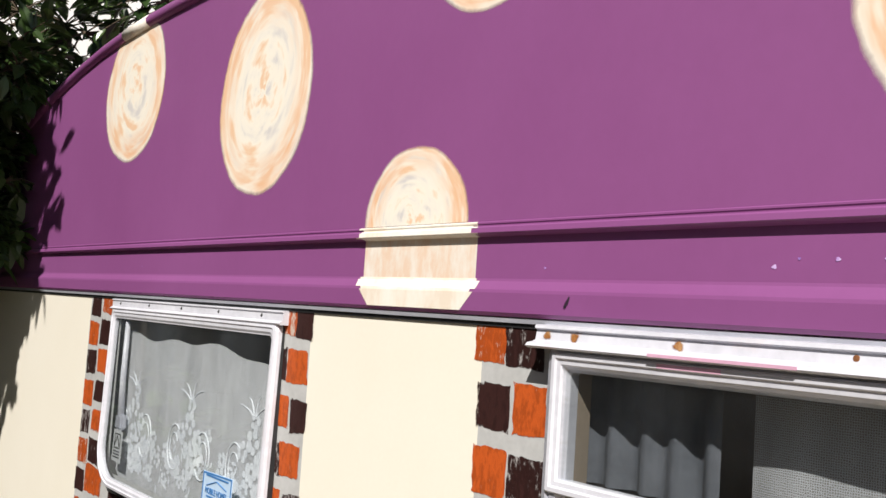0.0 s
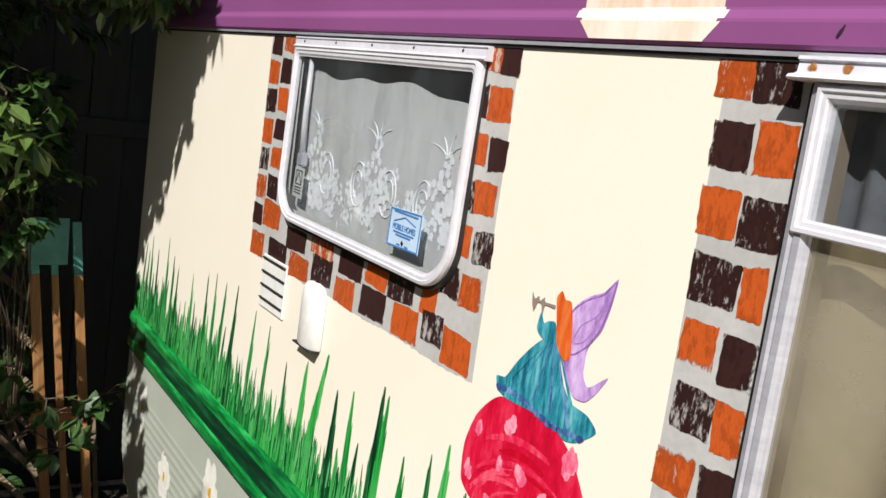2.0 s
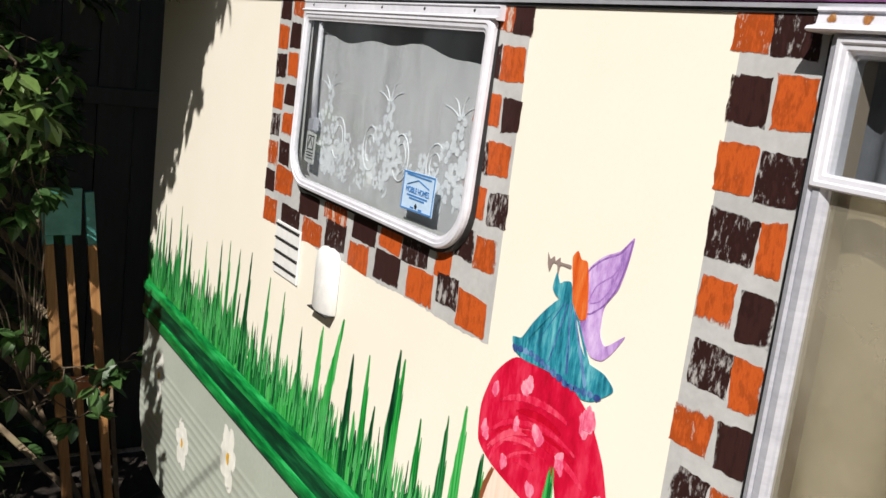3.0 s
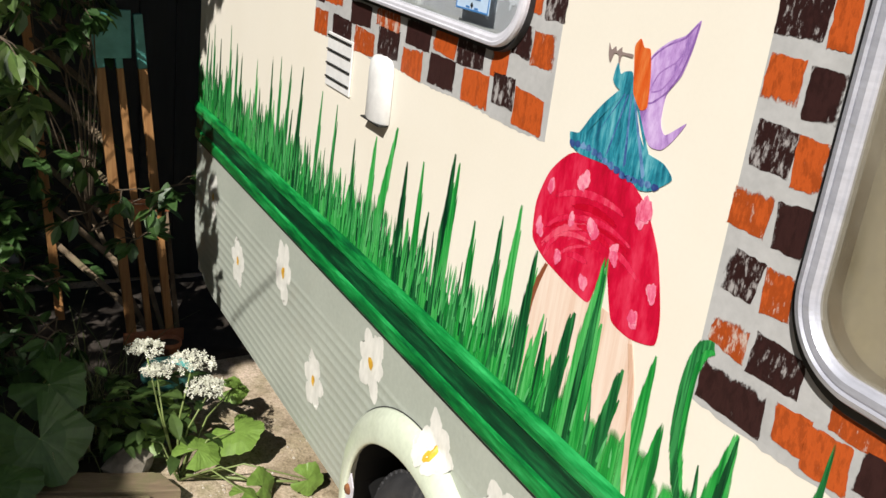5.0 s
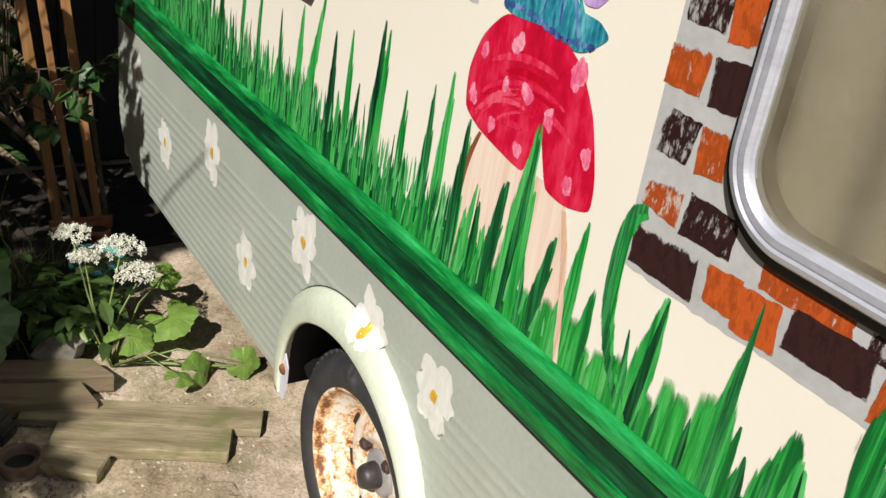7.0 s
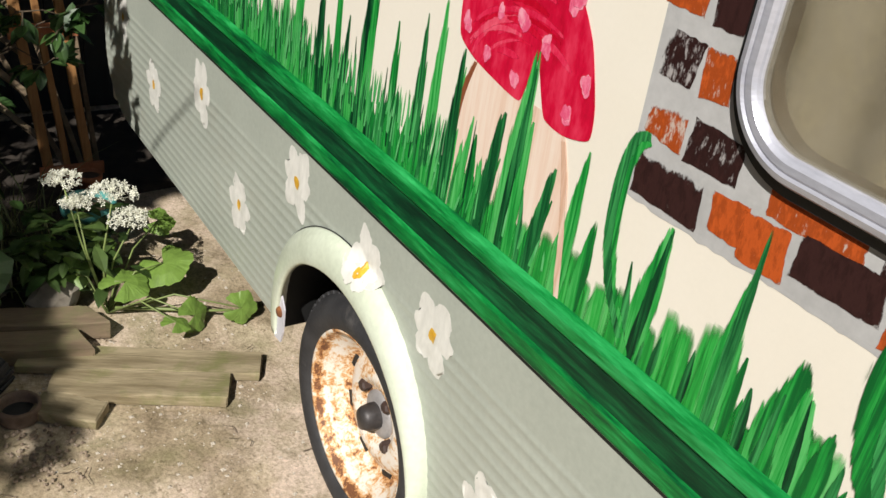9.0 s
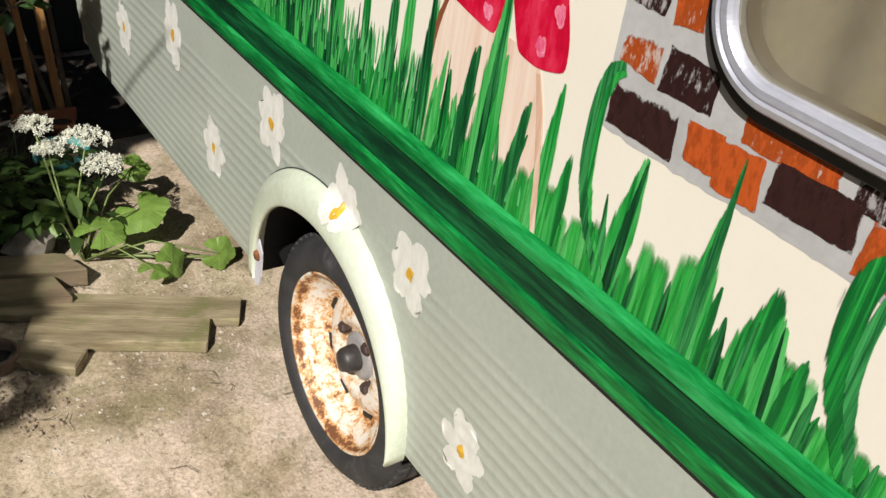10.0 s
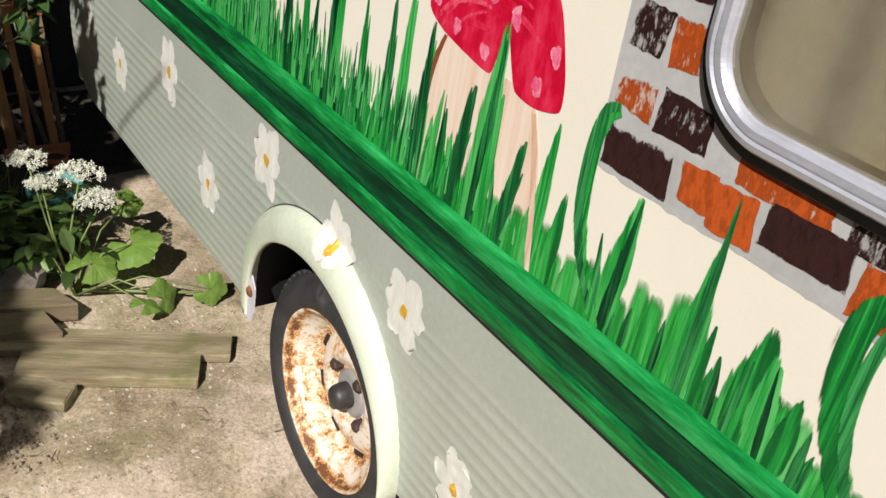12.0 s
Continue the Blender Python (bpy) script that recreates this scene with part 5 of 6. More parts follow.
part("grey_mark", film(smooth_outline([(-0.934, 1.388), (-0.928, 1.381), (-0.921, 1.386), (-0.918, 1.381), (-0.910, 1.387), (-0.908, 1.382), (-0.889, 1.383), (-0.890, 1.379), (-0.908, 1.378), (-0.910, 1.358), (-0.914, 1.377), (-0.922, 1.378), (-0.927, 1.367), (-0.932, 1.374)]), -0.0060, 0.0012), GREY_DAB, side_wall, "small grey brown mark")


# painted grass
def blade(x, z0, tip, width, lean, bend, y, material, name="grass_stroke"):
    """One upward brush stroke, widest low down, drawn out to a dry tip."""
    k = 9
    line = [(x + lean * i / k + bend * (i / k) ** 2, z0 + (tip + 0.006 - z0) * i / k) for i in range(k + 1)]
    wide = [1.28 * width * (0.70 + 0.40 * math.sin(math.pi * min(1, i / k * 1.1 + 0.15))) * (1 - 0.66 * (i / k) ** 5.0) for i in range(k + 1)]
    return ribbon(name, line, wide, y * THIN, material, side_wall, 0.85)


tall = [(-2.598, 1.121), (-2.446, 1.145), (-2.39, 1.11), (-2.346, 1.098), (-2.225, 1.105), (-2.115, 1.133), (-2.057, 1.143), (-1.99, 1.14), (-1.918, 1.149), (-1.803, 1.125), (-1.722, 1.117), (-1.626, 1.077), (-1.535, 1.106), (-1.455, 1.143), (-1.407, 1.098), (-1.350, 1.115), (-1.314, 1.042), (-1.252, 1.156), (-1.236, 1.147), (-1.172, 1.078), (-1.100, 1.111), (-1.059, 1.141), (-1.009, 1.095), (-0.960, 1.000), (-0.909, 1.050), (-0.803, 1.025)]
r = rng(31)
for i, (x, z) in enumerate(tall):
    wide = 0.020 if x > -1.6 else 0.014
    lean = 0.065 if abs(x + 1.455) < 0.01 else r.uniform(0.002, 0.026)
    blade(x - lean, 0.885, z, wide * r.uniform(0.85, 1.3), lean, 0.0, -0.0036 - 0.00008 * (i % 5), BLADE_D if r.random() < 0.72 else BLADE_L)
    blade(x - lean * 1.2 + 0.006, 0.885, z - r.uniform(0.02, 0.07), 0.010, lean, 0.003, -0.0032, BLADE_L)
x = -2.74
while x < -1.93:
    h = 0.97 + 0.08 * r.random() + (0.05 if x < -2.4 else 0.0)
    blade(x, 0.885, h, r.uniform(0.010, 0.017), r.uniform(-0.006, 0.022), r.uniform(-0.008, 0.012), -0.0034 - 0.0004 * r.random(), r.choice((BLADE_D, BLADE_L, BLADE_D)))
    x += r.uniform(0.022, 0.062)
for i in range(170):
    x = -2.745 + 1.99 * (i + r.random()) / 170
    if -1.01 < x < -0.78:
        top_z = 0.930 + 0.055 * r.random()
    else:
        top_z = 0.930 + 0.080 * r.random() ** 1.7 + (0.02 if x < -1.9 else 0)
    blade(x, 0.884, top_z, r.uniform(0.009, 0.019), r.uniform(-0.008, 0.016), r.uniform(-0.006, 0.006), -0.0030 - 0.0010 * r.random(), BLADE_L if r.random() < 0.74 else BLADE_D)
for i in range(60):
    x = -2.70 + 1.94 * (i + r.random()) / 60
    blade(x, 0.89 + 0.03 * r.random(), 0.95 + 0.07 * r.random(), r.uniform(0.003, 0.006), r.uniform(-0.004, 0.014), 0.0, -0.0043 - 0.0003 * r.random(), BLADE_D)
for name, mat, n, top_z, lift in (("bristle_stroke", BLADE_P, 330, 0.085, 0.0001), ("bristle_stroke", BLADE_D, 260, 0.070, 0.0)):
    pcs = []
    for i in range(n):
        x = -2.74 + 1.98 * r.random()
        z0 = 0.887 + 0.06 * r.random()
        h, w, lean = 0.025 + top_z * r.random(), 0.0010 + 0.0016 * r.random(), r.uniform(-0.003, 0.012)
        z1 = min(z0 + h, 1.0 if x < -1.0 else 0.965)
        if -1.02 < x < -0.76 and z1 > 0.95:
            continue
        y = (-0.0056 - 0.0012 * r.random()) * THIN - lift
        pcs.append(([(x - w, y, z0), (x + w, y, z0), (x + w + lean * 0.6, y, z0 + (z1 - z0) * 0.6), (x + lean, y, z1), (x - w + lean * 0.6, y, z0 + (z1 - z0) * 0.6)], [(0, 1, 2, 3, 4)]))
    tagged(part(name, joined(pcs), mat, side_wall, "fine brush marks in the grass"), kind="stuff")
# broad leaves over the toadstool's foot and towards the front
broad = ((-0.889, 1.140, 0.036, 0.022, BLADE_L), (-0.884, 1.120, 0.016, 0.018, BLADE_D), (-0.868, 1.060, 0.018, 0.012, BLADE_L), (-0.935, 1.045, 0.016, 0.018, BLADE_D), (-0.990, 1.020, 0.015, 0.020, BLADE_L), (-0.825, 1.018, 0.018, 0.016, BLADE_D), (-0.768, 1.067, 0.024, 0.014, BLADE_L), (-0.735, 1.000, 0.020, 0.012, BLADE_L))
front = ((-0.640, 1.046, 0.030, 0.020, BLADE_L), (-0.634, 1.044, 0.012, 0.016, BLADE_D), (-0.648, 0.985, 0.010, -0.012, BLADE_D), (-0.520, 1.045, 0.026, 0.004, BLADE_L), (-0.519, 1.100, 0.013, 0.006, BLADE_D), (-0.500, 0.975, 0.012, 0.004, BLADE_L), (-0.478, 0.950, 0.012, -0.004, BLADE_D), (-0.454, 0.992, 0.036, 0.012, BLADE_L), (-0.436, 1.010, 0.044, -0.003, BLADE_L), (-0.420, 0.990, 0.030, -0.008, BLADE_L), (-0.416, 0.980, 0.007, -0.008, BLADE_D), (-0.456, 0.968, 0.008, 0.008, BLADE_D), (-0.398, 0.966, 0.020, 0.006, BLADE_L), (-0.376, 0.945, 0.010, 0.002, BLADE_D), (-0.20, 1.03, 0.028, 0.014, BLADE_L), (-0.06, 1.00, 0.030, 0.010, BLADE_L))
broad += front
for i, (x, z, w, lean, mat) in enumerate(broad):
    blade(x, 0.884, z, w, lean, 0.0, -0.0044 - 0.00012 * i, mat, "grass_leaf")


def arching(points, width, y, mat):
    """A broad leaf that bends over at its top."""
    pts, line = [Vector(p) for p in points], []
    k = len(pts)
    for i in range(k - 1):
        p0, p1, p2, p3 = pts[max(i - 1, 0)], pts[i], pts[i + 1], pts[min(i + 2, k - 1)]
        for u in (0.0, 0.25, 0.5, 0.75):
            line.append(0.5 * ((2 * p1) + (p2 - p0) * u + (2 * p0 - 5 * p1 + 4 * p2 - p3) * u * u + (3 * p1 - p0 - 3 * p2 + p3) * u ** 3))
    line.append(pts[-1])
    n = len(line)
    ribbon("grass_leaf", line, [1.2 * width * (0.75 + 0.4 * math.sin(math.pi * i / (n - 1))) for i in range(n)], y * THIN, mat, side_wall, 0.45)


arching([(-0.640, 0.884), (-0.662, 0.918), (-0.683, 0.952), (-0.696, 0.994), (-0.700, 1.046), (-0.698, 1.084), (-0.689, 1.112), (-0.676, 1.122)], 0.019, -0.0066, BLADE_L)
arching([(-0.652, 0.900), (-0.680, 0.940), (-0.699, 0.990), (-0.705, 1.046), (-0.702, 1.088), (-0.692, 1.117), (-0.676, 1.124)], 0.012, -0.0070, BLADE_D)
arching([(-0.316, 0.884), (-0.337, 0.915), (-0.356, 0.956), (-0.368, 0.996), (-0.374, 1.038), (-0.370, 1.069), (-0.359, 1.088), (-0.340, 1.096)], 0.024, -0.0066, BLADE_L)
arching([(-0.318, 0.890), (-0.338, 0.940), (-0.350, 0.980), (-0.354, 1.020), (-0.350, 1.060), (-0.344, 1.084)], 0.012, -0.0070, BLADE_D)


def wash_top(x):
    """How high the light green wash stands in front of the toadstool."""
    if x < -0.640:
        return 0.938 + 0.012 * math.sin(55 * x) + 0.006 * math.sin(140 * x)
    if -0.600 < x < -0.505:
        return 0.972 + 0.010 * math.sin(90 * x)
    if -0.470 < x < -0.400:
        return 0.955
    if -0.395 < x < -0.372:
        return 0.948
    return 0.925 + 0.012 * math.sin(70 * x)


for i in range(104):
    x = -1.0 + 1.44 * (i + r.random()) / 104
    top_z = wash_top(x) + 0.012 * r.random()
    lean, w = r.uniform(-0.002, 0.006), r.uniform(0.026, 0.042)
    line = [(x + lean * f / 6, 0.884 + (top_z - 0.884) * f / 6) for f in range(7)]
    ribbon("grass_wash", line, [w * (1 - 0.06 * f) for f in range(7)], (-0.0028 - 0.0008 * r.random()) * THIN, BLADE_W, side_wall, 1.0)
for i in range(26):
    x = -0.74 + 1.15 * (i + r.random()) / 26
    blade(x, 0.886, 0.915 + 0.04 * r.random(), r.uniform(0.004, 0.009), r.uniform(0.002, 0.010), 0.0, -0.0040 - 0.0004 * r.random(), r.choice((BLADE_D, BLADE_P)))
# wash of paint under the strokes
x = X1 - 0.004
wash = [(X0 + 0.002, 0.884), (X1, 0.884)]
k = 0
while x > X0 + 0.02:
    wash.append((x, 0.905 + (0.022 if x < -1.0 else 0.0) + (0.028 if k % 2 else 0.0) * r.uniform(0.5, 1.5)))
    x -= r.uniform(0.006, 0.013)
    k += 1
part("grass_wash", film(wash, -0.0022, 0.0020), BLADE_L, side_wall, "green wash under the grass strokes")


# daisies on the skirt
def on_side(x, z):
    return min(skirt_y(z) - 0.0016, flare_y(x, z) * 1.01 - 0.0030 if flare_y(x, z) else 0.0)


def daisy(cx, cz, size, seed, y0=0.0):
    q = rng(seed)
    petals = ((112, 1.0), (62, 0.95), (8, 0.88), (-62, 1.05), (-118, 0.95), (172, 0.88)) if seed % 2 else ((120, 1.0), (70, 1.05), (4, 0.80), (-70, 1.10), (-128, 0.9), (168, 0.82))
    if math.hypot(cx - AX, cz - AZ) < AR + 0.02:
        petals = ((112, 1.15), (60, 0.95), (8, 0.85), (-38, 0.5), (160, 0.75), (200, 0.6))
    pts = ellipse(cx, cz, 0.0090 * size / 0.07, 0.0120 * size / 0.07, 12, q, 0.25)
    k = len(pts)
    head = part("daisy", ([(cx, on_side(cx, cz), cz)] + [(x, on_side(x, z), z) for x, z in pts], [(0, 1 + i, 1 + (i + 1) % k) for i in range(k)]), YOLK, lower_wall, "white painted daisy with an ochre middle")
    for number, (a, f) in enumerate(petals):
        a = radians(a + q.uniform(-9, 9))
        length, width = size * f * q.uniform(0.9, 1.05), size * 0.53 * q.uniform(0.85, 1.15)
        ring = petal_shape(length, width, 7)
        m = len(ring)
        vs, fs, notch = [], [], [q.uniform(-0.09, 0.03) for _ in range(4)]
        rows = 12
        for i in range(rows + 1):
            t = i / rows
            w = width * (0.56 * math.sin(math.pi * min(1.0, 0.05 + 0.86 * t ** 1.35)) ** 0.55 + 0.02) * (1 + q.uniform(-0.09, 0.09))
            for s in (-1, -0.33, 0.33, 1):
                u, v = s * w, length * t * (1 - 0.10 * s * s + (notch[int(1.5 * (s + 1))] if t > 0.9 else 0.0))
                x, z = cx + u * math.sin(a) + v * math.cos(a), cz - u * math.cos(a) + v * math.sin(a)
                vs.append((x, min(skirt_y(z) - 0.0004, flare_y(x, z) * 1.01 - 0.0012 if flare_y(x, z) else 0.0) - 0.00012 * number + y0, z))
        fs = [(i * 4 + j, i * 4 + j + 1, i * 4 + 5 + j, i * 4 + 4 + j) for i in range(rows) for j in range(3)]
        part("petal", (vs, fs), PETAL, head, smooth=True)


for i, (x, z, s) in enumerate(((-2.557, 0.658, 0.070), (-2.304, 0.565, 0.070), (-1.960, 0.676, 0.076), (-1.734, 0.518, 0.072), (-1.466, 0.698, 0.074), (-1.191, 0.675, 0.072), (-0.991, 0.679, 0.072), (-0.813, 0.488, 0.068))):
    daisy(x, z, s, 70 + i, 0.0)


# ---- the yard: timber, stones, pots
U, N2 = Vector((0.385, 0.923, 0)).normalized(), Vector((-0.923, 0.385, 0)).normalized()


def timber(end, length, depth, height, label, turn=0.0, chamfer=0.0, z=0.0, seed=1, wood=PLANK):
    """A sawn length whose near lower corner ends at the point given, lying away along the yard."""
    q = rng(seed)
    bm = bmesh.new()
    bmesh.ops.create_cube(bm, size=1)
    for v in bm.verts:
        v.co = Vector((v.co.x * length, v.co.y * depth, (v.co.z + 0.5) * height))
    bmesh.ops.subdivide_edges(bm, edges=[e for e in bm.edges if abs(e.verts[0].co.x - e.verts[1].co.x) > length / 2], cuts=6, use_grid_fill=True)
    bmesh.ops.bevel(bm, geom=[e for e in bm.edges if e.calc_face_angle(0) > 1.0], offset=0.003, segments=1, affect="EDGES")
    for v in bm.verts:
        v.co += Vector((q.uniform(-0.003, 0.003) if abs(v.co.x) > length * 0.45 else 0.0, q.uniform(-0.0022, 0.0022), q.uniform(-0.0022, 0.0022) if v.co.z > 0.01 else 0.0))
        if chamfer and v.co.x > length * 0.44:
            v.co.x -= chamfer * max(0.0, (v.co.y / depth + 0.5))
    ang = math.degrees(math.atan2(U.y, U.x)) + turn
    centre = Vector(end) + Matrix.Rotation(radians(turn), 3, "Z") @ (-U * length / 2 + N2 * depth / 2)
    ob = single("timber_offcut", bm, wood, label, "timber", "timber offcuts on the concrete")
    ob.matrix_world = pose(centre.x, centre.y, z, 0, 0, ang)
    return ob


timber((-1.716, -0.024, 0), 0.40, 0.093, 0.030, "weathered greenish plank lying on the concrete", -3, seed=1)
timber((-1.779, 0.079, 0), 0.56, 0.090, 0.023, "weathered plank lying behind another on the concrete", -3, seed=2)
timber((-1.990, -0.250, 0), 0.50, 0.085, 0.045, "old timber with a mitred end on the concrete", 4, 0.05, seed=3, wood=PLANK_B)
timber((-2.078, -0.190, 0), 0.55, 0.080, 0.050, "old thick timber with a mitred end", 6, 0.06, seed=4, wood=PLANK_B)
timber((-1.752, -0.310, 0), 0.15, 0.075, 0.026, "short timber block beside the planks", -14, seed=5)


def stone(x, y, sx, sy, sz, seed, label):
    bm = bmesh.new()
    bmesh.ops.create_icosphere(bm, subdivisions=2, radius=1)
    for v in bm.verts:
        k = 1 + 0.25 * noise.noise(v.co * 1.3 + Vector((seed, 0, 0)))
        v.co = Vector((x + v.co.x * sx * k, y + v.co.y * sy * k, max(0.0, sz * 0.75 + v.co.z * sz * k)))
    single("stone", bm, STONE, label, "stone", "stones in the yard")


stone(-2.245, -0.285, 0.050, 0.065, 0.052, 1, "pale rough stone beside the planks")
stone(-2.38, -0.41, 0.06, 0.05, 0.045, 2, "rough stone under the leaves")


def grit():
    q, verts, faces = rng(17), [], []
    for i in range(900):
        x, y = q.gauss(-1.86, 0.22), q.gauss(-0.18, 0.16)
        if q.random() < 0.45:
            x, y = q.uniform(-2.6, -1.3), q.uniform(-0.6, 0.25)
        s = 0.0016 + 0.004 * q.random() ** 4
        k = len(verts)
        z = 0.009 * noise.noise(Vector((x * 2.1, y * 2.1, 0))) - 0.004
        for dx, dy, dz in ((-1, -1, 0), (1, -0.8, 0), (0.8, 1, 0), (-1, 0.9, 0), (0.1, 0.0, 1.1)):
            verts.append((x + s * dx * q.uniform(0.6, 1.3), y + s * dy * q.uniform(0.6, 1.3), z + s * dz))
        faces += [(k, k + 1, k + 4), (k + 1, k + 2, k + 4), (k + 2, k + 3, k + 4), (k + 3, k, k + 4)]
    single("grit", (verts, faces), surface("pale grit", (0.30, 0.25, 0.19), (0.62, 0.57, 0.48), 200, roughness=0.9), "pale loose grit scattered on the concrete", "gravel", kind="stuff")


grit()


def crumbs():
    """Lumps of dry soil spilt beside the pots."""
    q, verts, faces = rng(61), [], []
    for _ in range(150):
        x, y = q.gauss(-1.715, 0.050), q.gauss(-0.435, 0.045)
        e = q.uniform(0.0022, 0.0075)
        k = len(verts)
        for a in range(5):
            w = 2 * math.pi * a / 5 + q.uniform(-0.3, 0.3)
            d = e * q.uniform(0.7, 1.2)
            verts.append((x + d * math.cos(w), y + d * math.sin(w), 0.0))
        for a in range(5):
            verts.append((verts[k + a][0] * 0.35 + x * 0.65, verts[k + a][1] * 0.35 + y * 0.65, e * q.uniform(0.6, 1.1)))
        faces += [(k + a, k + (a + 1) % 5, k + 5 + (a + 1) % 5, k + 5 + a) for a in range(5)] + [tuple(k + 5 + a for a in range(5))]
    single("soil_crumbs", (verts, faces), surface("dry soil crumb", (0.12, 0.085, 0.055), (0.40, 0.32, 0.24), 90, roughness=0.95, bump=0.4), "dry brown soil crumbs spilt on the concrete", "soil", kind="stuff")


crumbs()


def litter():
    q, pcs = rng(19), []
    for i in range(26):
        x, y, a = q.uniform(-2.3, -1.3), q.uniform(-0.55, 0.1), q.uniform(0, 6.28)
        L = q.uniform(0.02, 0.06)
        pcs.append(tube([(x, y, 0.006), (x + L * 0.5 * math.cos(a), y + L * 0.5 * math.sin(a), 0.009), (x + L * math.cos(a + 0.4), y + L * math.sin(a + 0.4), 0.006)], 0.0011, 4, 0.5))
    single("dry_twigs", joined(pcs), TWIG, "dry brown twigs and stalks on the concrete", "twigs", kind="stuff")


litter()


def ring_pot():
    p = thing("broken_pot", "broken rusty brown pot ring half sunk in the shade", "pot", at=(-1.864, -0.446, 0))
    part("rim", lathe([(0.034, 0.0), (0.037, 0.026), (0.039, 0.036), (0.044, 0.039), (0.048, 0.034), (0.047, 0.022), (0.044, 0.0)], (-1.864, -0.446, 0), "z", 28), surface("brown earthenware", (0.10, 0.065, 0.045), (0.20, 0.14, 0.10), 25, roughness=0.8, bump=0.5), p, smooth=True)
    part("soil", lathe([(0.0, 0.014), (0.036, 0.012)], (-1.864, -0.446, 0), "z", 20), RUBBER, p)
    w = thing("toy_wheel", "small black rubber wheel leaning by the pot", "wheel", at=(-1.99, -0.50, 0))
    wv, wf = lathe([(0.030, -0.022), (0.055, -0.026), (0.064, -0.020), (0.066, 0.0), (0.064, 0.020), (0.055, 0.026), (0.030, 0.022)], (0, 0, 0), "y", 32)
    m = pose(-1.985, -0.495, 0.062, 18, 0, 35)
    part("tread", ([m @ Vector(v) for v in wv], wf), RUBBER, w, smooth=True)
    for i in range(16):
        a = 2 * math.pi * i / 16
        lug = moved(box(-0.005, 0.005, -0.022, 0.022, 0.063, 0.069, 0.001), m @ Matrix.Rotation(a, 4, "Y"))
        part("lug", lug, RUBBER, w)
    hv, hf = lathe([(0.0, -0.018), (0.022, -0.020), (0.031, -0.014), (0.031, 0.016), (0.0, 0.016)], (0, 0, 0), "y", 20)
    part("hub", ([m @ Vector(v) for v in hv], hf), plain("dark grey plastic", (0.05, 0.05, 0.055)), w, smooth=True)


ring_pot()


def plant_pot(name, x, y, radius, height, material, label):
    p = thing(name, label, "plant pot", at=(x, y, 0))
    part("pot", lathe([(radius * 0.72, 0.0), (radius * 0.95, height * 0.8), (radius * 1.06, height * 0.8), (radius * 1.08, height), (radius * 0.96, height), (radius * 0.9, height * 0.86)], (x, y, 0), "z", 28), material, p, smooth=True)
    part("soil", lathe([(0.0, height * 0.88), (radius * 0.94, height * 0.87)], (x, y, 0), "z", 20), TWIG, p)


plant_pot("turquoise_pot", -2.53, -0.125, 0.070, 0.15, TURQ, "turquoise glazed pot among the leaves")
plant_pot("terracotta_pot", -2.83, -0.05, 0.036, 0.085, TERRA, "orange terracotta pot by the trellis foot")


# ---- trellis
def trellis():
    t = thing("trellis", "orange stained timber obelisk trellis with a turquoise painted top", "trellis", at=(-2.98, -0.1, 0))

    def bar(a, b, w, d, material=SLAT, name="slat", label=""):
        a, b = Vector(a), Vector(b)
        z = (b - a).normalized()
        x = Vector((0, 1, 0)) if abs(z.y) < 0.8 else Vector((0, 0, 1))
        x = (x - z * x.dot(z)).normalized()
        y = z.cross(x)
        m = Matrix((x, y, z)).transposed().to_4x4()
        m.translation = a
        part(name, moved(box(-w / 2, w / 2, -d / 2, d / 2, 0, (b - a).length, 0.0015), m), material, t, label)

    lean = -0.118
    for y, w in ((-0.135, 0.030), (-0.078, 0.020), (-0.012, 0.026)):
        bar((-2.97, y, 0.0), (-2.97, y + lean * 0.86, 0.93), w, 0.018, name="upright")
        bar((-2.97, y + lean * 0.86, 0.93), (-2.97, y + lean, 1.09), w * 1.02, 0.019, TURQ, "upright", "turquoise painted end")
    bar((-2.956, -0.252, 1.030), (-2.956, -0.150, 1.032), 0.140, 0.010, TURQ, "head_board", "turquoise painted board")
    for z in (0.50, 0.04):
        bar((-2.955, -0.165 + lean * z, z), (-2.955, 0.030 + lean * z, z), 0.042, 0.012, TERRA, "cross_bar", "orange painted cross bar")
    for i in range(7):
        z = 0.16 + 0.14 * i
        y = -0.14 + lean * z
        # side slats take the darker wood for the shade they stand in
        bar((-2.985, y + 0.02, z - 0.03), (-3.22, y - 0.19, z + 0.14), 0.020, 0.010, PLANK_B)
    bar((-3.20, -0.33, 0.0), (-3.18, -0.42, 1.12), 0.028, 0.016, name="upright")
    for i in range(3):
        bar((-3.02, 0.02 - 0.05 * i, 0.03), (-3.16, 0.0 - 0.13 * i, 0.46), 0.016, 0.010, PLANK_B)


trellis()


# ---- plants
def leaf_blade(p, aim, up, length, width, fold=0.25, curl=0.15):
    """A pointed leaf of four folded pairs of quads."""
    aim = aim.normalized()
    side = aim.cross(up)
    if side.length < 1e-4:
        side = aim.cross(Vector((1, 0, 0)))
    side.normalize()
    nrm = side.cross(aim)
    verts, faces = [], []
    for f, w in ((0.0, 0.06), (0.25, 0.80), (0.55, 1.0), (0.82, 0.55), (1.0, 0.03)):
        c = p + aim * length * f - nrm * length * curl * f * f
        h = width * 0.5 * w
        verts += [c - side * h + nrm * h * fold, c, c + side * h + nrm * h * fold]
    for i in range(4):
        k = 3 * i
        faces += [(k, k + 1, k + 4, k + 3), (k + 1, k + 2, k + 5, k + 4)]
    return verts, faces


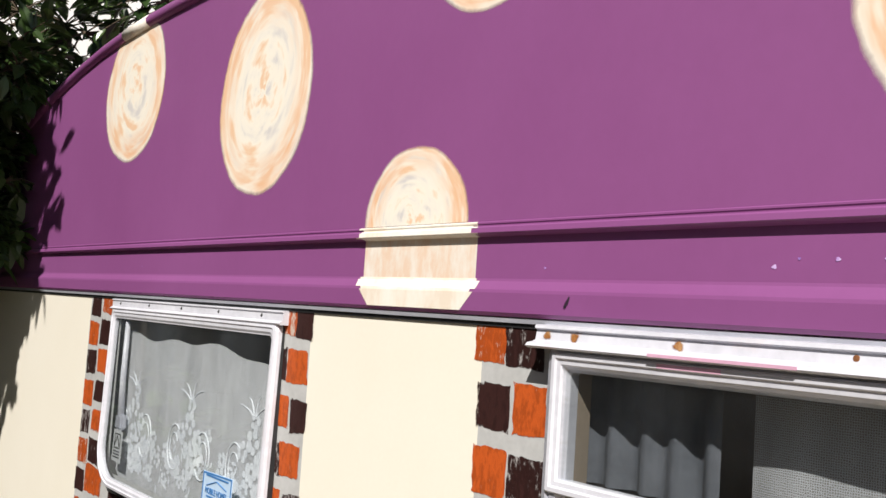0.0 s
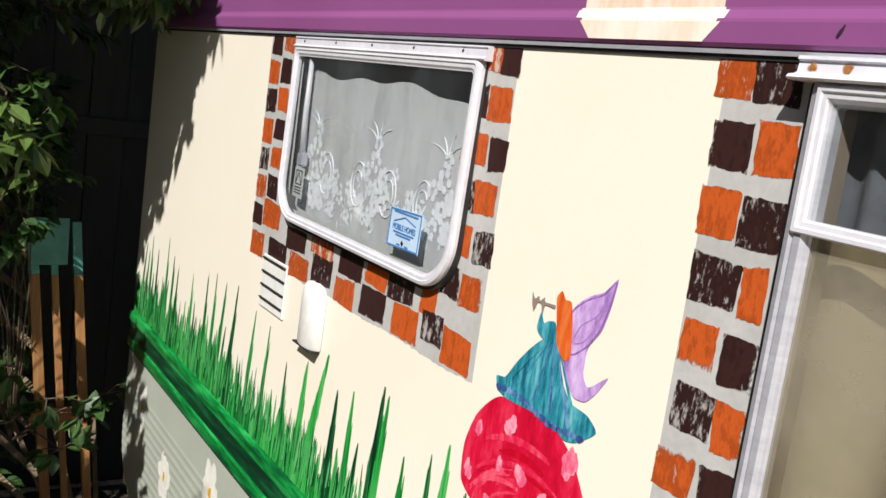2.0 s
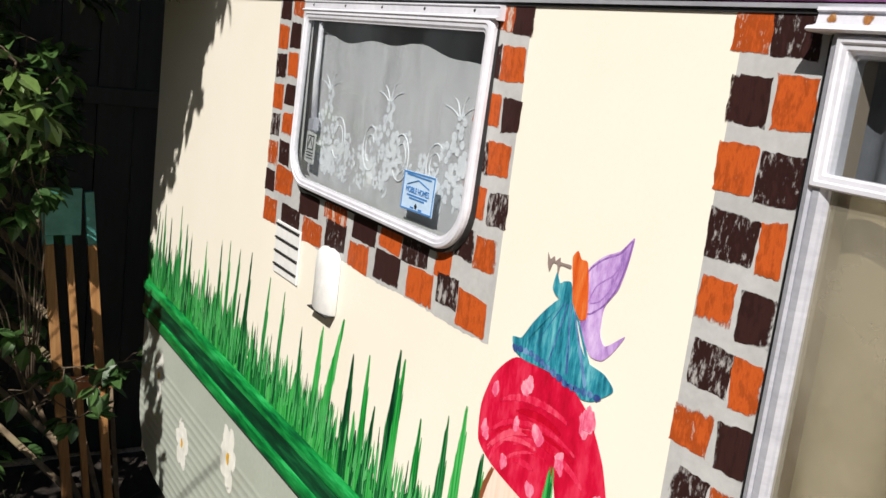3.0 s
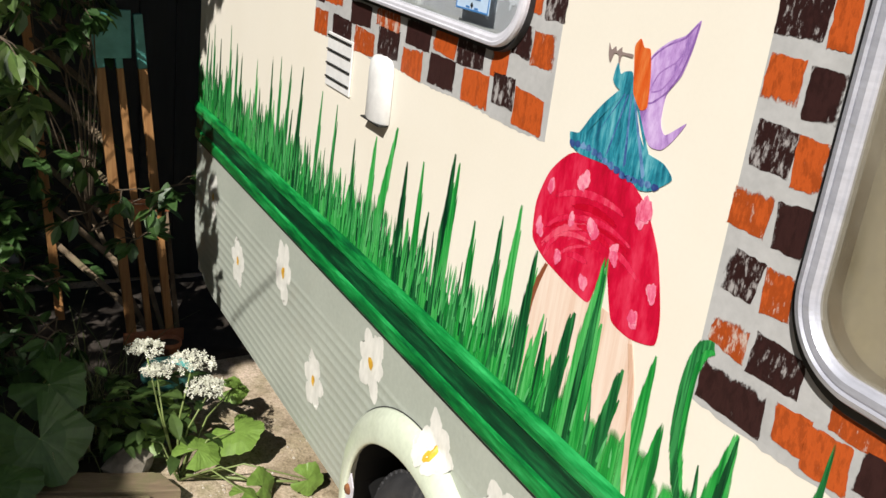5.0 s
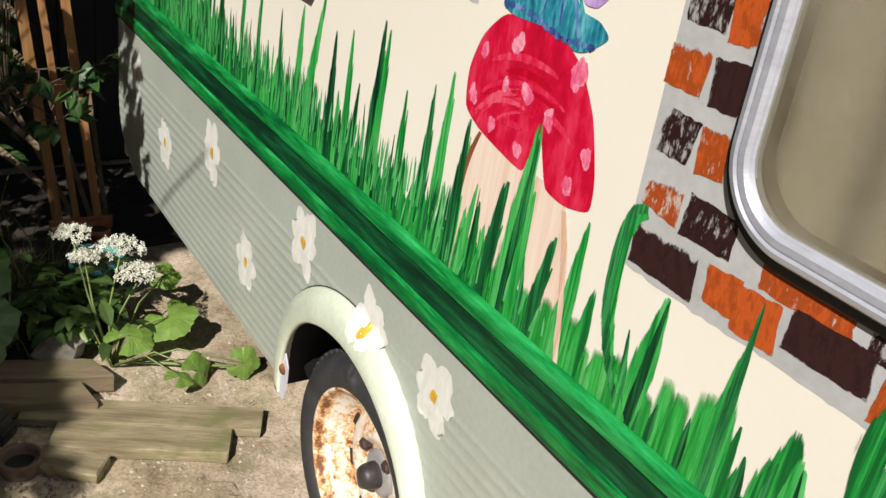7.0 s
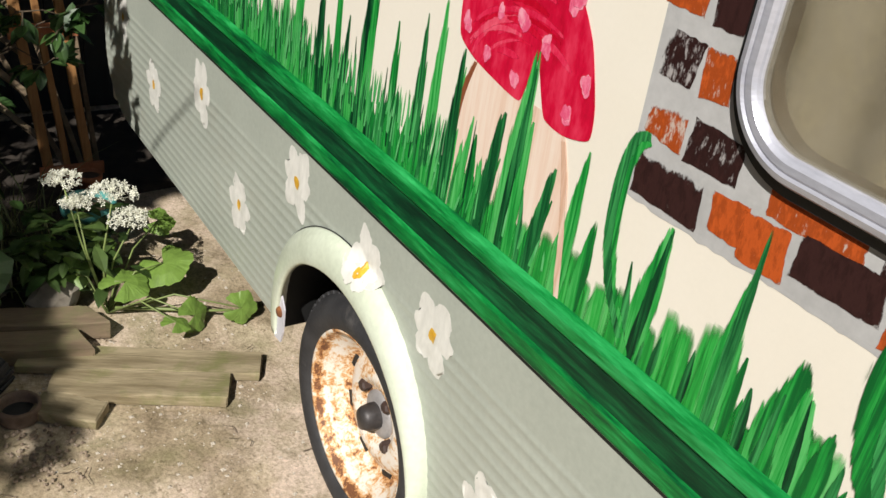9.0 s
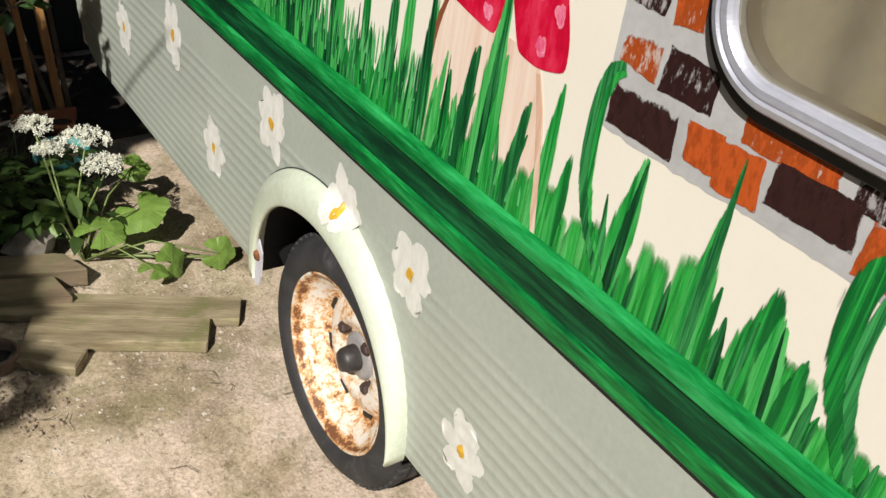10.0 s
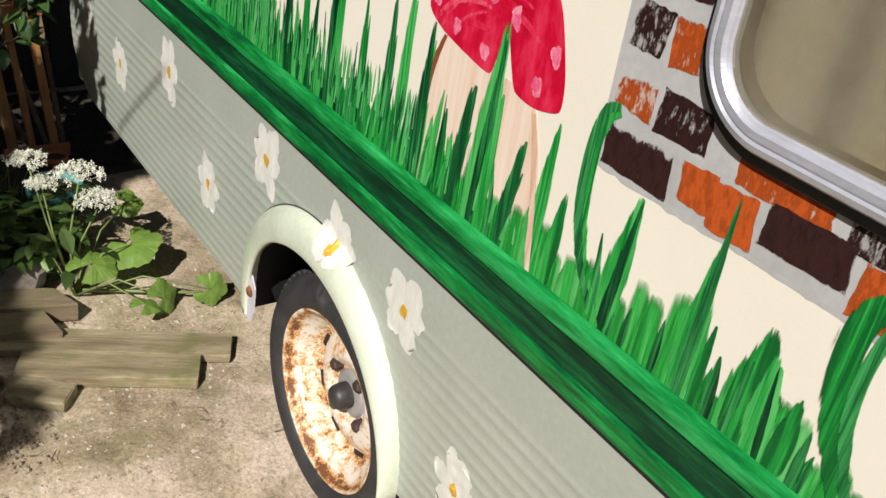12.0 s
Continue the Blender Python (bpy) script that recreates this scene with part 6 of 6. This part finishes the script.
def gather(pieces):
    verts, faces = [], []
    for v, f in pieces:
        k = len(verts)
        verts.extend(v)
        faces.extend(tuple(i + k for i in g) for g in f)
    return verts, faces


def any_way(q, flat=0.6):
    a = q.uniform(0, 2 * math.pi)
    return Vector((math.cos(a), math.sin(a), q.uniform(-flat, flat))).normalized()


def shrub(name, label, clumps, per, size, material, trunk, seed, category="shrub", inside=None, broad=0.43, reach=True):
    """Clumps of pointed leaves on twigs; clumps are (x, y, z, radius)."""
    q = rng(seed)
    s = thing(name, label, category, at=trunk)
    leaves, twigs = [], []
    base = Vector(trunk)
    for cx, cy, cz, rad in clumps:
        c = Vector((cx, cy, cz))
        root = c + Vector((q.uniform(-0.10, 0.0), q.uniform(-0.08, 0.05), -0.04)) if reach else base
        mid = (root + c) / 2 + Vector((q.uniform(-0.06, 0.06), q.uniform(-0.06, 0.06), 0.04))
        twigs.append(tube([root, mid, c], 0.003, 5, 0.35))
        n = int(per * (rad / 0.25) ** 2)
        for _ in range(max(3, n // 7)):
            d = any_way(q, 0.9)
            tip = c + d * rad * q.uniform(0.5, 1.1)
            twigs.append(tube([c, (c + tip) / 2 + Vector((0, 0, 0.01)), tip], 0.0028, 4, 0.4))
            for k in range(7):
                at = c.lerp(tip, q.uniform(0.35, 1.02))
                if inside and not inside(at):
                    continue
                aim = (d + any_way(q, 0.8) * 0.9 + Vector((0, 0, -0.25))).normalized()
                L = size * q.uniform(0.6, 1.3)
                leaves.append(leaf_blade(at, aim, Vector((q.uniform(-0.5, 0.5), q.uniform(-0.5, 0.5), 1)), L, L * broad * q.uniform(0.85, 1.2), 0.3, q.uniform(0.0, 0.3)))
    if reach:
        heart = sum((Vector(c[:3]) for c in clumps), Vector()) / len(clumps)
        part("trunk", tube([base, base.lerp(heart, 0.35) + Vector((0.03, -0.03, 0)), base.lerp(heart, 0.8)], 0.022, 8, 0.5), TWIG, s, smooth=True)
    tagged(part("twig_work", gather(twigs), TWIG, s, "fine brown twigs"), kind="stuff")
    tagged(part("foliage", gather(leaves), material, s, "many small pointed leaves"), kind="stuff")
    return s


q = rng(41)


def clear(p):
    """Keeps leaves off the caravan's side and its roof."""
    return not (p.x > X0 - 0.04 and p.y > -0.025 and p.z < roof_z(p.x) + 0.05)


over = []
# against the end of the caravan, above its shoulder
for _ in range(80):
    z = q.uniform(1.74, 2.24)
    over.append((q.uniform(-2.74, -2.33 + 0.10 * (z - 2.0)), q.uniform(-0.16, -0.06), z, q.uniform(0.09, 0.13)))
for _ in range(44):
    x = q.uniform(-3.1, -2.30)
    over.append((x, q.uniform(-0.22, 0.75), q.uniform(2.22, 2.75), q.uniform(0.12, 0.22)))
# unseen clumps over the side of the yard, placed to shade the caravan's end
for _ in range(130):
    z = q.uniform(1.62, 2.95)
    over.append((q.uniform(-3.1, -1.76 - (2.494 - min(z, 2.494)) * 0.65), q.uniform(-0.85, -0.52), z, q.uniform(0.14, 0.22)))
for _ in range(64):
    z, k = q.uniform(1.04, 1.80), q.uniform(0.52, 0.80)
    x = -2.19 - 0.72 * (1.70 - z) - q.uniform(0.07, 0.40)
    over.append((x + 0.9 * k, -k, z + 1.25 * k, q.uniform(0.07, 0.12)))
# behind the trellis
for _ in range(34):
    over.append((q.uniform(-3.45, -2.85), q.uniform(-0.60, -0.22), q.uniform(1.15, 2.30), q.uniform(0.12, 0.20)))


def sunlit(c, low, high):
    """True where a clump would shade the upper trellis."""
    return -3.35 < c[0] + 0.9 * c[1] < -2.74 and low < c[2] + 1.25 * c[1] < high


over = [c for c in over if not (c[1] < -0.5 and sunlit(c, 0.42, 1.30))]
shrub("laurel_shrub", "dark green evergreen shrub hanging over the caravan's end", over, 150, 0.066, LEAF_D, (-3.25, -0.66, 0.0), 42, inside=clear)

low = []
for _ in range(34):
    low.append((q.uniform(-3.42, -3.0), q.uniform(-0.75, -0.30), q.uniform(0.10, 1.20), q.uniform(0.12, 0.20)))
for _ in range(22):
    low.append((q.uniform(-2.95, -2.45), q.uniform(-0.80, -0.40), q.uniform(0.05, 0.55), q.uniform(0.10, 0.16)))
shrub("climbing_shrub", "dark leafy climber beside the trellis in the shade", low, 95, 0.060, LEAF_M, (-3.25, -0.50, 0.0), 43, broad=0.5)
spray = [(-2.80, -0.10, 0.56, 0.10), (-2.82, -0.20, 0.60, 0.11), (-2.84, -0.29, 0.53, 0.11), (-2.78, -0.16, 0.46, 0.09), (-2.76, -0.05, 0.63, 0.08), (-2.80, -0.28, 0.70, 0.09), (-2.88, -0.31, 1.13, 0.10), (-2.88, -0.27, 1.20, 0.09), (-2.86, -0.36, 1.22, 0.11), (-2.86, -0.26, 1.30, 0.09), (-2.88, -0.36, 1.05, 0.08), (-2.84, -0.28, 1.38, 0.10), (-2.84, -0.36, 1.42, 0.11), (-2.82, -0.44, 1.30, 0.11), (-2.84, -0.33, 1.52, 0.10), (-2.80, -0.43, 1.14, 0.10), (-2.86, -0.24, 1.45, 0.09), (-2.82, -0.46, 0.98, 0.10)]
branch = [(-2.42, -0.56, 1.29, 0.10), (-2.40, -0.54, 1.11, 0.09), (-2.37, -0.48, 0.99, 0.07), (-2.44, -0.47, 1.36, 0.09), (-2.46, -0.62, 1.20, 0.11), (-2.47, -0.36, 1.38, 0.07), (-2.46, -0.40, 1.47, 0.08), (-2.48, -0.58, 0.92, 0.08), (-2.42, -0.40, 1.93, 0.09), (-2.40, -0.34, 1.87, 0.08), (-2.50, -0.42, 2.03, 0.10)]
shrub("laurel_branch", "sunlit laurel branch with broad glossy leaves by the trellis", branch, 210, 0.085, LEAF_G, (-2.75, -0.80, 0.55), 47, broad=0.44, reach=False)
shrub("ivy_spray", "glossy green leaves reaching across the trellis", spray, 130, 0.062, LEAF_M, (-3.02, -0.26, 0.40), 44, broad=0.52, reach=False)

# unseen crown added sunward of the yard, clump by clump where shade should fall
shade_clumps = []
for _ in range(110):
    shade_clumps.append((q.uniform(-3.9, -2.05), q.uniform(-2.5, -1.10), q.uniform(2.30, 3.10), q.uniform(0.26, 0.38)))
for _ in range(90):
    shade_clumps.append((q.uniform(-3.0, -0.50), q.uniform(-3.3, -2.46), q.uniform(2.40, 2.90), q.uniform(0.20, 0.30)))
for _ in range(58):
    k, x, y = q.uniform(1.9, 2.3), q.uniform(-2.75, -2.18), q.uniform(-0.85, -0.42)
    shade_clumps.append((x + 0.9 * k, y - k, 1.25 * k, q.uniform(0.18, 0.26)))
for _ in range(75):
    k, x, y = q.uniform(1.9, 2.3), q.uniform(-2.30, -1.82), q.uniform(-0.82, -0.465)
    shade_clumps.append((x + 0.9 * k, y - k, 1.25 * k, q.uniform(0.11, 0.17)))
for _ in range(22):
    k, x, y = q.uniform(1.9, 2.3), q.uniform(-3.05, -2.80), q.uniform(-0.05, 0.12)
    shade_clumps.append((x + 0.9 * k, y - k, 1.25 * k, q.uniform(0.11, 0.16)))
for _ in range(16):
    k, x, y, z = q.uniform(1.25, 1.7), q.uniform(-3.45, -3.12), q.uniform(-0.7, -0.20), q.uniform(0.0, 0.9)
    shade_clumps.append((x + 0.9 * k, y - k, z + 1.25 * k, q.uniform(0.18, 0.26)))
shade_clumps = [c for c in shade_clumps if not sunlit(c, 0.42, 1.40)]
# unseen leaf clumps set sunward to throw leaf shadows on the skirt's tail
tail_shade = []
for i in range(10):
    k, f = q.uniform(0.72, 0.85), i / 9
    x, z = -2.70 + 0.16 * (1 - f) + q.uniform(-0.03, 0.03), 0.40 + 0.36 * f
    tail_shade.append((x + 0.9 * k, -k, z + 1.25 * k, q.uniform(0.040, 0.060)))
shrub("hanging_spray", "unseen leafy spray added to shadow the caravan's end", tail_shade, 620, 0.062, LEAF_M, (-3.1, -1.5, 0.0), 46, category="shrub", broad=0.5)
# unseen bough added for one thin shadow line across the skirt
part("bough", tube([(-0.905, -1.6, 2.375), (-0.733, -1.6, 2.519), (-0.545, -1.6, 2.668)], 0.0050, 8, 0.8), TWIG, bpy.data.objects["hanging_spray"], "unseen bare bough added for its shadow", smooth=True)
shrub("garden_tree", "unseen leafy tree added to shade the end of the yard", shade_clumps, 60, 0.125, LEAF_M, (-3.5, -2.4, 0.0), 45, "tree")


# soil under the shrubs, drawn on past the caravan's end as painted shade
def soil_bed():
    verts, faces, nx, ny = [], [], 30, 26
    for i in range(nx + 1):
        for j in range(ny + 1):
            x, v = -3.55 + 1.30 * i / nx, j / ny
            y = -1.4 + v * (2.30 if x < -2.84 else 1.49 - 0.76 * (x + 2.815) + 0.04 * math.sin(i * 1.3))
            edge = min(i, nx - i, ny - j) / 3
            verts.append((x, y, -0.012 + 0.030 * min(1.0, edge) + 0.012 * noise.noise(Vector((x * 7, y * 7, 0)))))
    k = ny + 1
    faces = [(i * k + j, (i + 1) * k + j, (i + 1) * k + j + 1, i * k + j + 1) for i in range(nx) for j in range(ny)]
    single("soil_bed", (verts, faces), SOIL, "soil bed under the shrubs, dark also for the shade behind the caravan", "soil", kind="structure", smooth=True)


soil_bed()


def lobed(p, aim, up, radius, q):
    """A round leaf with seven toothed lobes, cupped and creased."""
    aim = aim.normalized()
    side = aim.cross(up).normalized()
    nrm = side.cross(aim)
    verts, faces, n = [p + nrm * 0.0], [], 42
    for ring, fr in enumerate((0.5, 1.0)):
        for i in range(n + 1):
            a = radians(-158 + 316 * i / n)
            lobe = 0.92 + 0.075 * math.cos(a * 5) + 0.025 * math.cos(a * 29) + 0.02 * math.sin(a * 13 + radius * 900)
            rad = radius * fr * (lobe if ring else 0.95)
            crease = 0.022 * radius * math.cos(a * 5) * fr
            verts.append(p + aim * rad * math.cos(a) + side * rad * math.sin(a) + nrm * (crease - 0.18 * radius * fr * fr + q.uniform(-0.008, 0.008) * radius))
    m = n + 1
    for i in range(n):
        faces += [(0, 1 + i, 2 + i), (1 + i, 1 + m + i, 2 + m + i, 2 + i)]
    return verts, faces


def mallow():
    q = rng(52)
    s = thing("mallow_plant", "low plant with broad bright green lobed leaves by the planks", "plant", at=(-2.19, -0.17, 0))
    base = Vector((-2.19, -0.17, 0.0))
    spots = ((-2.215, -0.015, 0.105, 0.080, 1, 0), (-2.175, -0.125, 0.095, 0.066, 1, 0), (-2.40, 0.03, 0.13, 0.050, 1, 1), (-2.04, 0.010, 0.045, 0.050, 0, 1), (-2.03, 0.130, 0.045, 0.048, 0, 2), (-2.02, -0.045, 0.05, 0.040, 1, 1), (-2.27, -0.24, 0.09, 0.055, 1, 1), (-2.36, -0.14, 0.12, 0.050, 1, 0), (-2.42, -0.28, 0.11, 0.060, 1, 2))
    for x, y, z, rad, up, k in spots:
        p = Vector((x, y, z))
        mid = (base + p) / 2 + Vector((0, 0, 0.05))
        part("stalk", tube([base, mid, p], 0.0028, 6, 0.7), STEMG, s, smooth=True)
        face = Vector((0.45, -0.35, 1.0)) if up else Vector((0.9, -0.2, 0.35))
        part("leaf", lobed(p, Vector((q.uniform(-0.6, 0.9), q.uniform(0.1, 1), q.uniform(-0.25, 0.05))), face, rad, q), LEAF_L, s)
    part("runner", tube([(-2.19, -0.15, 0.012), (-2.14, -0.05, 0.016), (-2.09, 0.04, 0.020), (-2.05, 0.11, 0.030)], 0.0045, 6, 0.8), STEMG, s, "pale runner stalk", smooth=True)
    big = thing("broad_leaf_plant", "large dark green broad leaves in the shade", "plant", at=(-2.35, -0.62, 0))
    for x, y, z, rad in ((-2.22, -0.50, 0.17, 0.125), (-2.36, -0.46, 0.24, 0.10), (-2.15, -0.60, 0.10, 0.10), (-2.52, -0.44, 0.18, 0.09)):
        p = Vector((x, y, z))
        part("stalk", tube([(-2.35, -0.62, 0.0), ((x - 2.35) / 2, (y - 0.62) / 2, z * 0.7), p], 0.004, 6, 0.7), STEMG, big, smooth=True)
        part("leaf", lobed(p, Vector((q.uniform(0.2, 0.9), q.uniform(0.0, 0.6), -0.2)), Vector((0.3, -0.3, 1.0)), rad, q), LEAF_M, big)


mallow()


def blossom_plant():
    q = rng(57)
    s = thing("white_flowering_plant", "flowering plant with three dense white blossom heads", "flower", at=(-2.25, -0.17, 0))
    heads = ((-2.262, -0.128, 0.295, 0.062), (-2.315, -0.228, 0.325, 0.048), (-2.210, -0.098, 0.245, 0.054), (-2.30, -0.205, 0.268, 0.036))
    for x, y, z, rad in heads:
        c = Vector((x, y, z))
        part("stalk", tube([(-2.23, -0.165, 0.0), ((x - 2.23) / 2, (y - 0.165) / 2 - 0.01, z * 0.55), (x, y, z - rad * 0.3)], 0.003, 6, 0.7), STEMG, s, smooth=True)
        pcs = []
        for i in range(190):
            a, h = q.uniform(0, 2 * math.pi), q.random()
            lump = 0.75 + 0.35 * noise.noise(Vector((math.cos(a) * 2 + x * 40, math.sin(a) * 2, z * 30)))
            rr = rad * math.sqrt(q.random()) * lump * 1.25
            p = c + Vector((rr * math.cos(a), rr * math.sin(a), rad * 0.62 * (1 - (rr / rad / 1.25) ** 2) * (0.4 + 0.6 * h) + q.uniform(-0.006, 0.006)))
            t = any_way(q, 0.9) + Vector((0.2, -0.2, 0.9))
            w = 0.0042 * q.uniform(0.7, 1.3)
            for k in range(4):
                d = Matrix.Rotation(k * math.pi / 2 + a, 3, t.normalized()) @ t.orthogonal().normalized()
                e = d.cross(t).normalized()
                pcs.append(([p, p + d * w + e * w * 0.45 + t.normalized() * w * 0.3, p + d * w * 1.5, p + d * w - e * w * 0.45 + t.normalized() * w * 0.3], [(0, 1, 2, 3)]))
        part("blossom_head", gather(pcs), FLORET, s, "dense white floret head")
    leaves = []
    for i in range(130):
        f = q.random()
        p = Vector((-2.29 + q.uniform(-0.14, 0.09), -0.20 + q.uniform(-0.15, 0.10), 0.03 + 0.19 * f))
        leaves.append(leaf_blade(p, any_way(q, 0.5), Vector((0, 0, 1)), q.uniform(0.05, 0.085), q.uniform(0.022, 0.040), 0.25, 0.25))
    tagged(part("foliage", gather(leaves), LEAF_D, s, "dark narrow leaves"), kind="stuff")


blossom_plant()


def tuft(x, y, n, height, seed, label):
    q, pcs = rng(seed), []
    for i in range(n):
        a = q.uniform(0, 6.28)
        d = Vector((math.cos(a), math.sin(a), 0)) * q.uniform(0.1, 0.7)
        p = Vector((x + q.gauss(0, 0.07), y + q.gauss(0, 0.07), 0))
        h = height * q.uniform(0.5, 1.2)
        v, w = [], 0.003
        sd = Vector((-d.y, d.x, 0)).normalized() * w
        for k in range(6):
            f = k / 5
            c = p + Vector((0, 0, h * f * (1 - 0.35 * f))) + d * h * f * f
            v += [c - sd * (1 - f * 0.9), c + sd * (1 - f * 0.9)]
        pcs.append((v, [(2 * k, 2 * k + 1, 2 * k + 3, 2 * k + 2) for k in range(5)]))
    single("grass_tuft", gather(pcs), STRAW, label, "grass", kind="stuff")


tuft(-2.62, -0.34, 70, 0.34, 61, "long thin grass growing in the shade")
tuft(-2.45, -0.40, 50, 0.28, 62, "long thin grass growing in the shade")
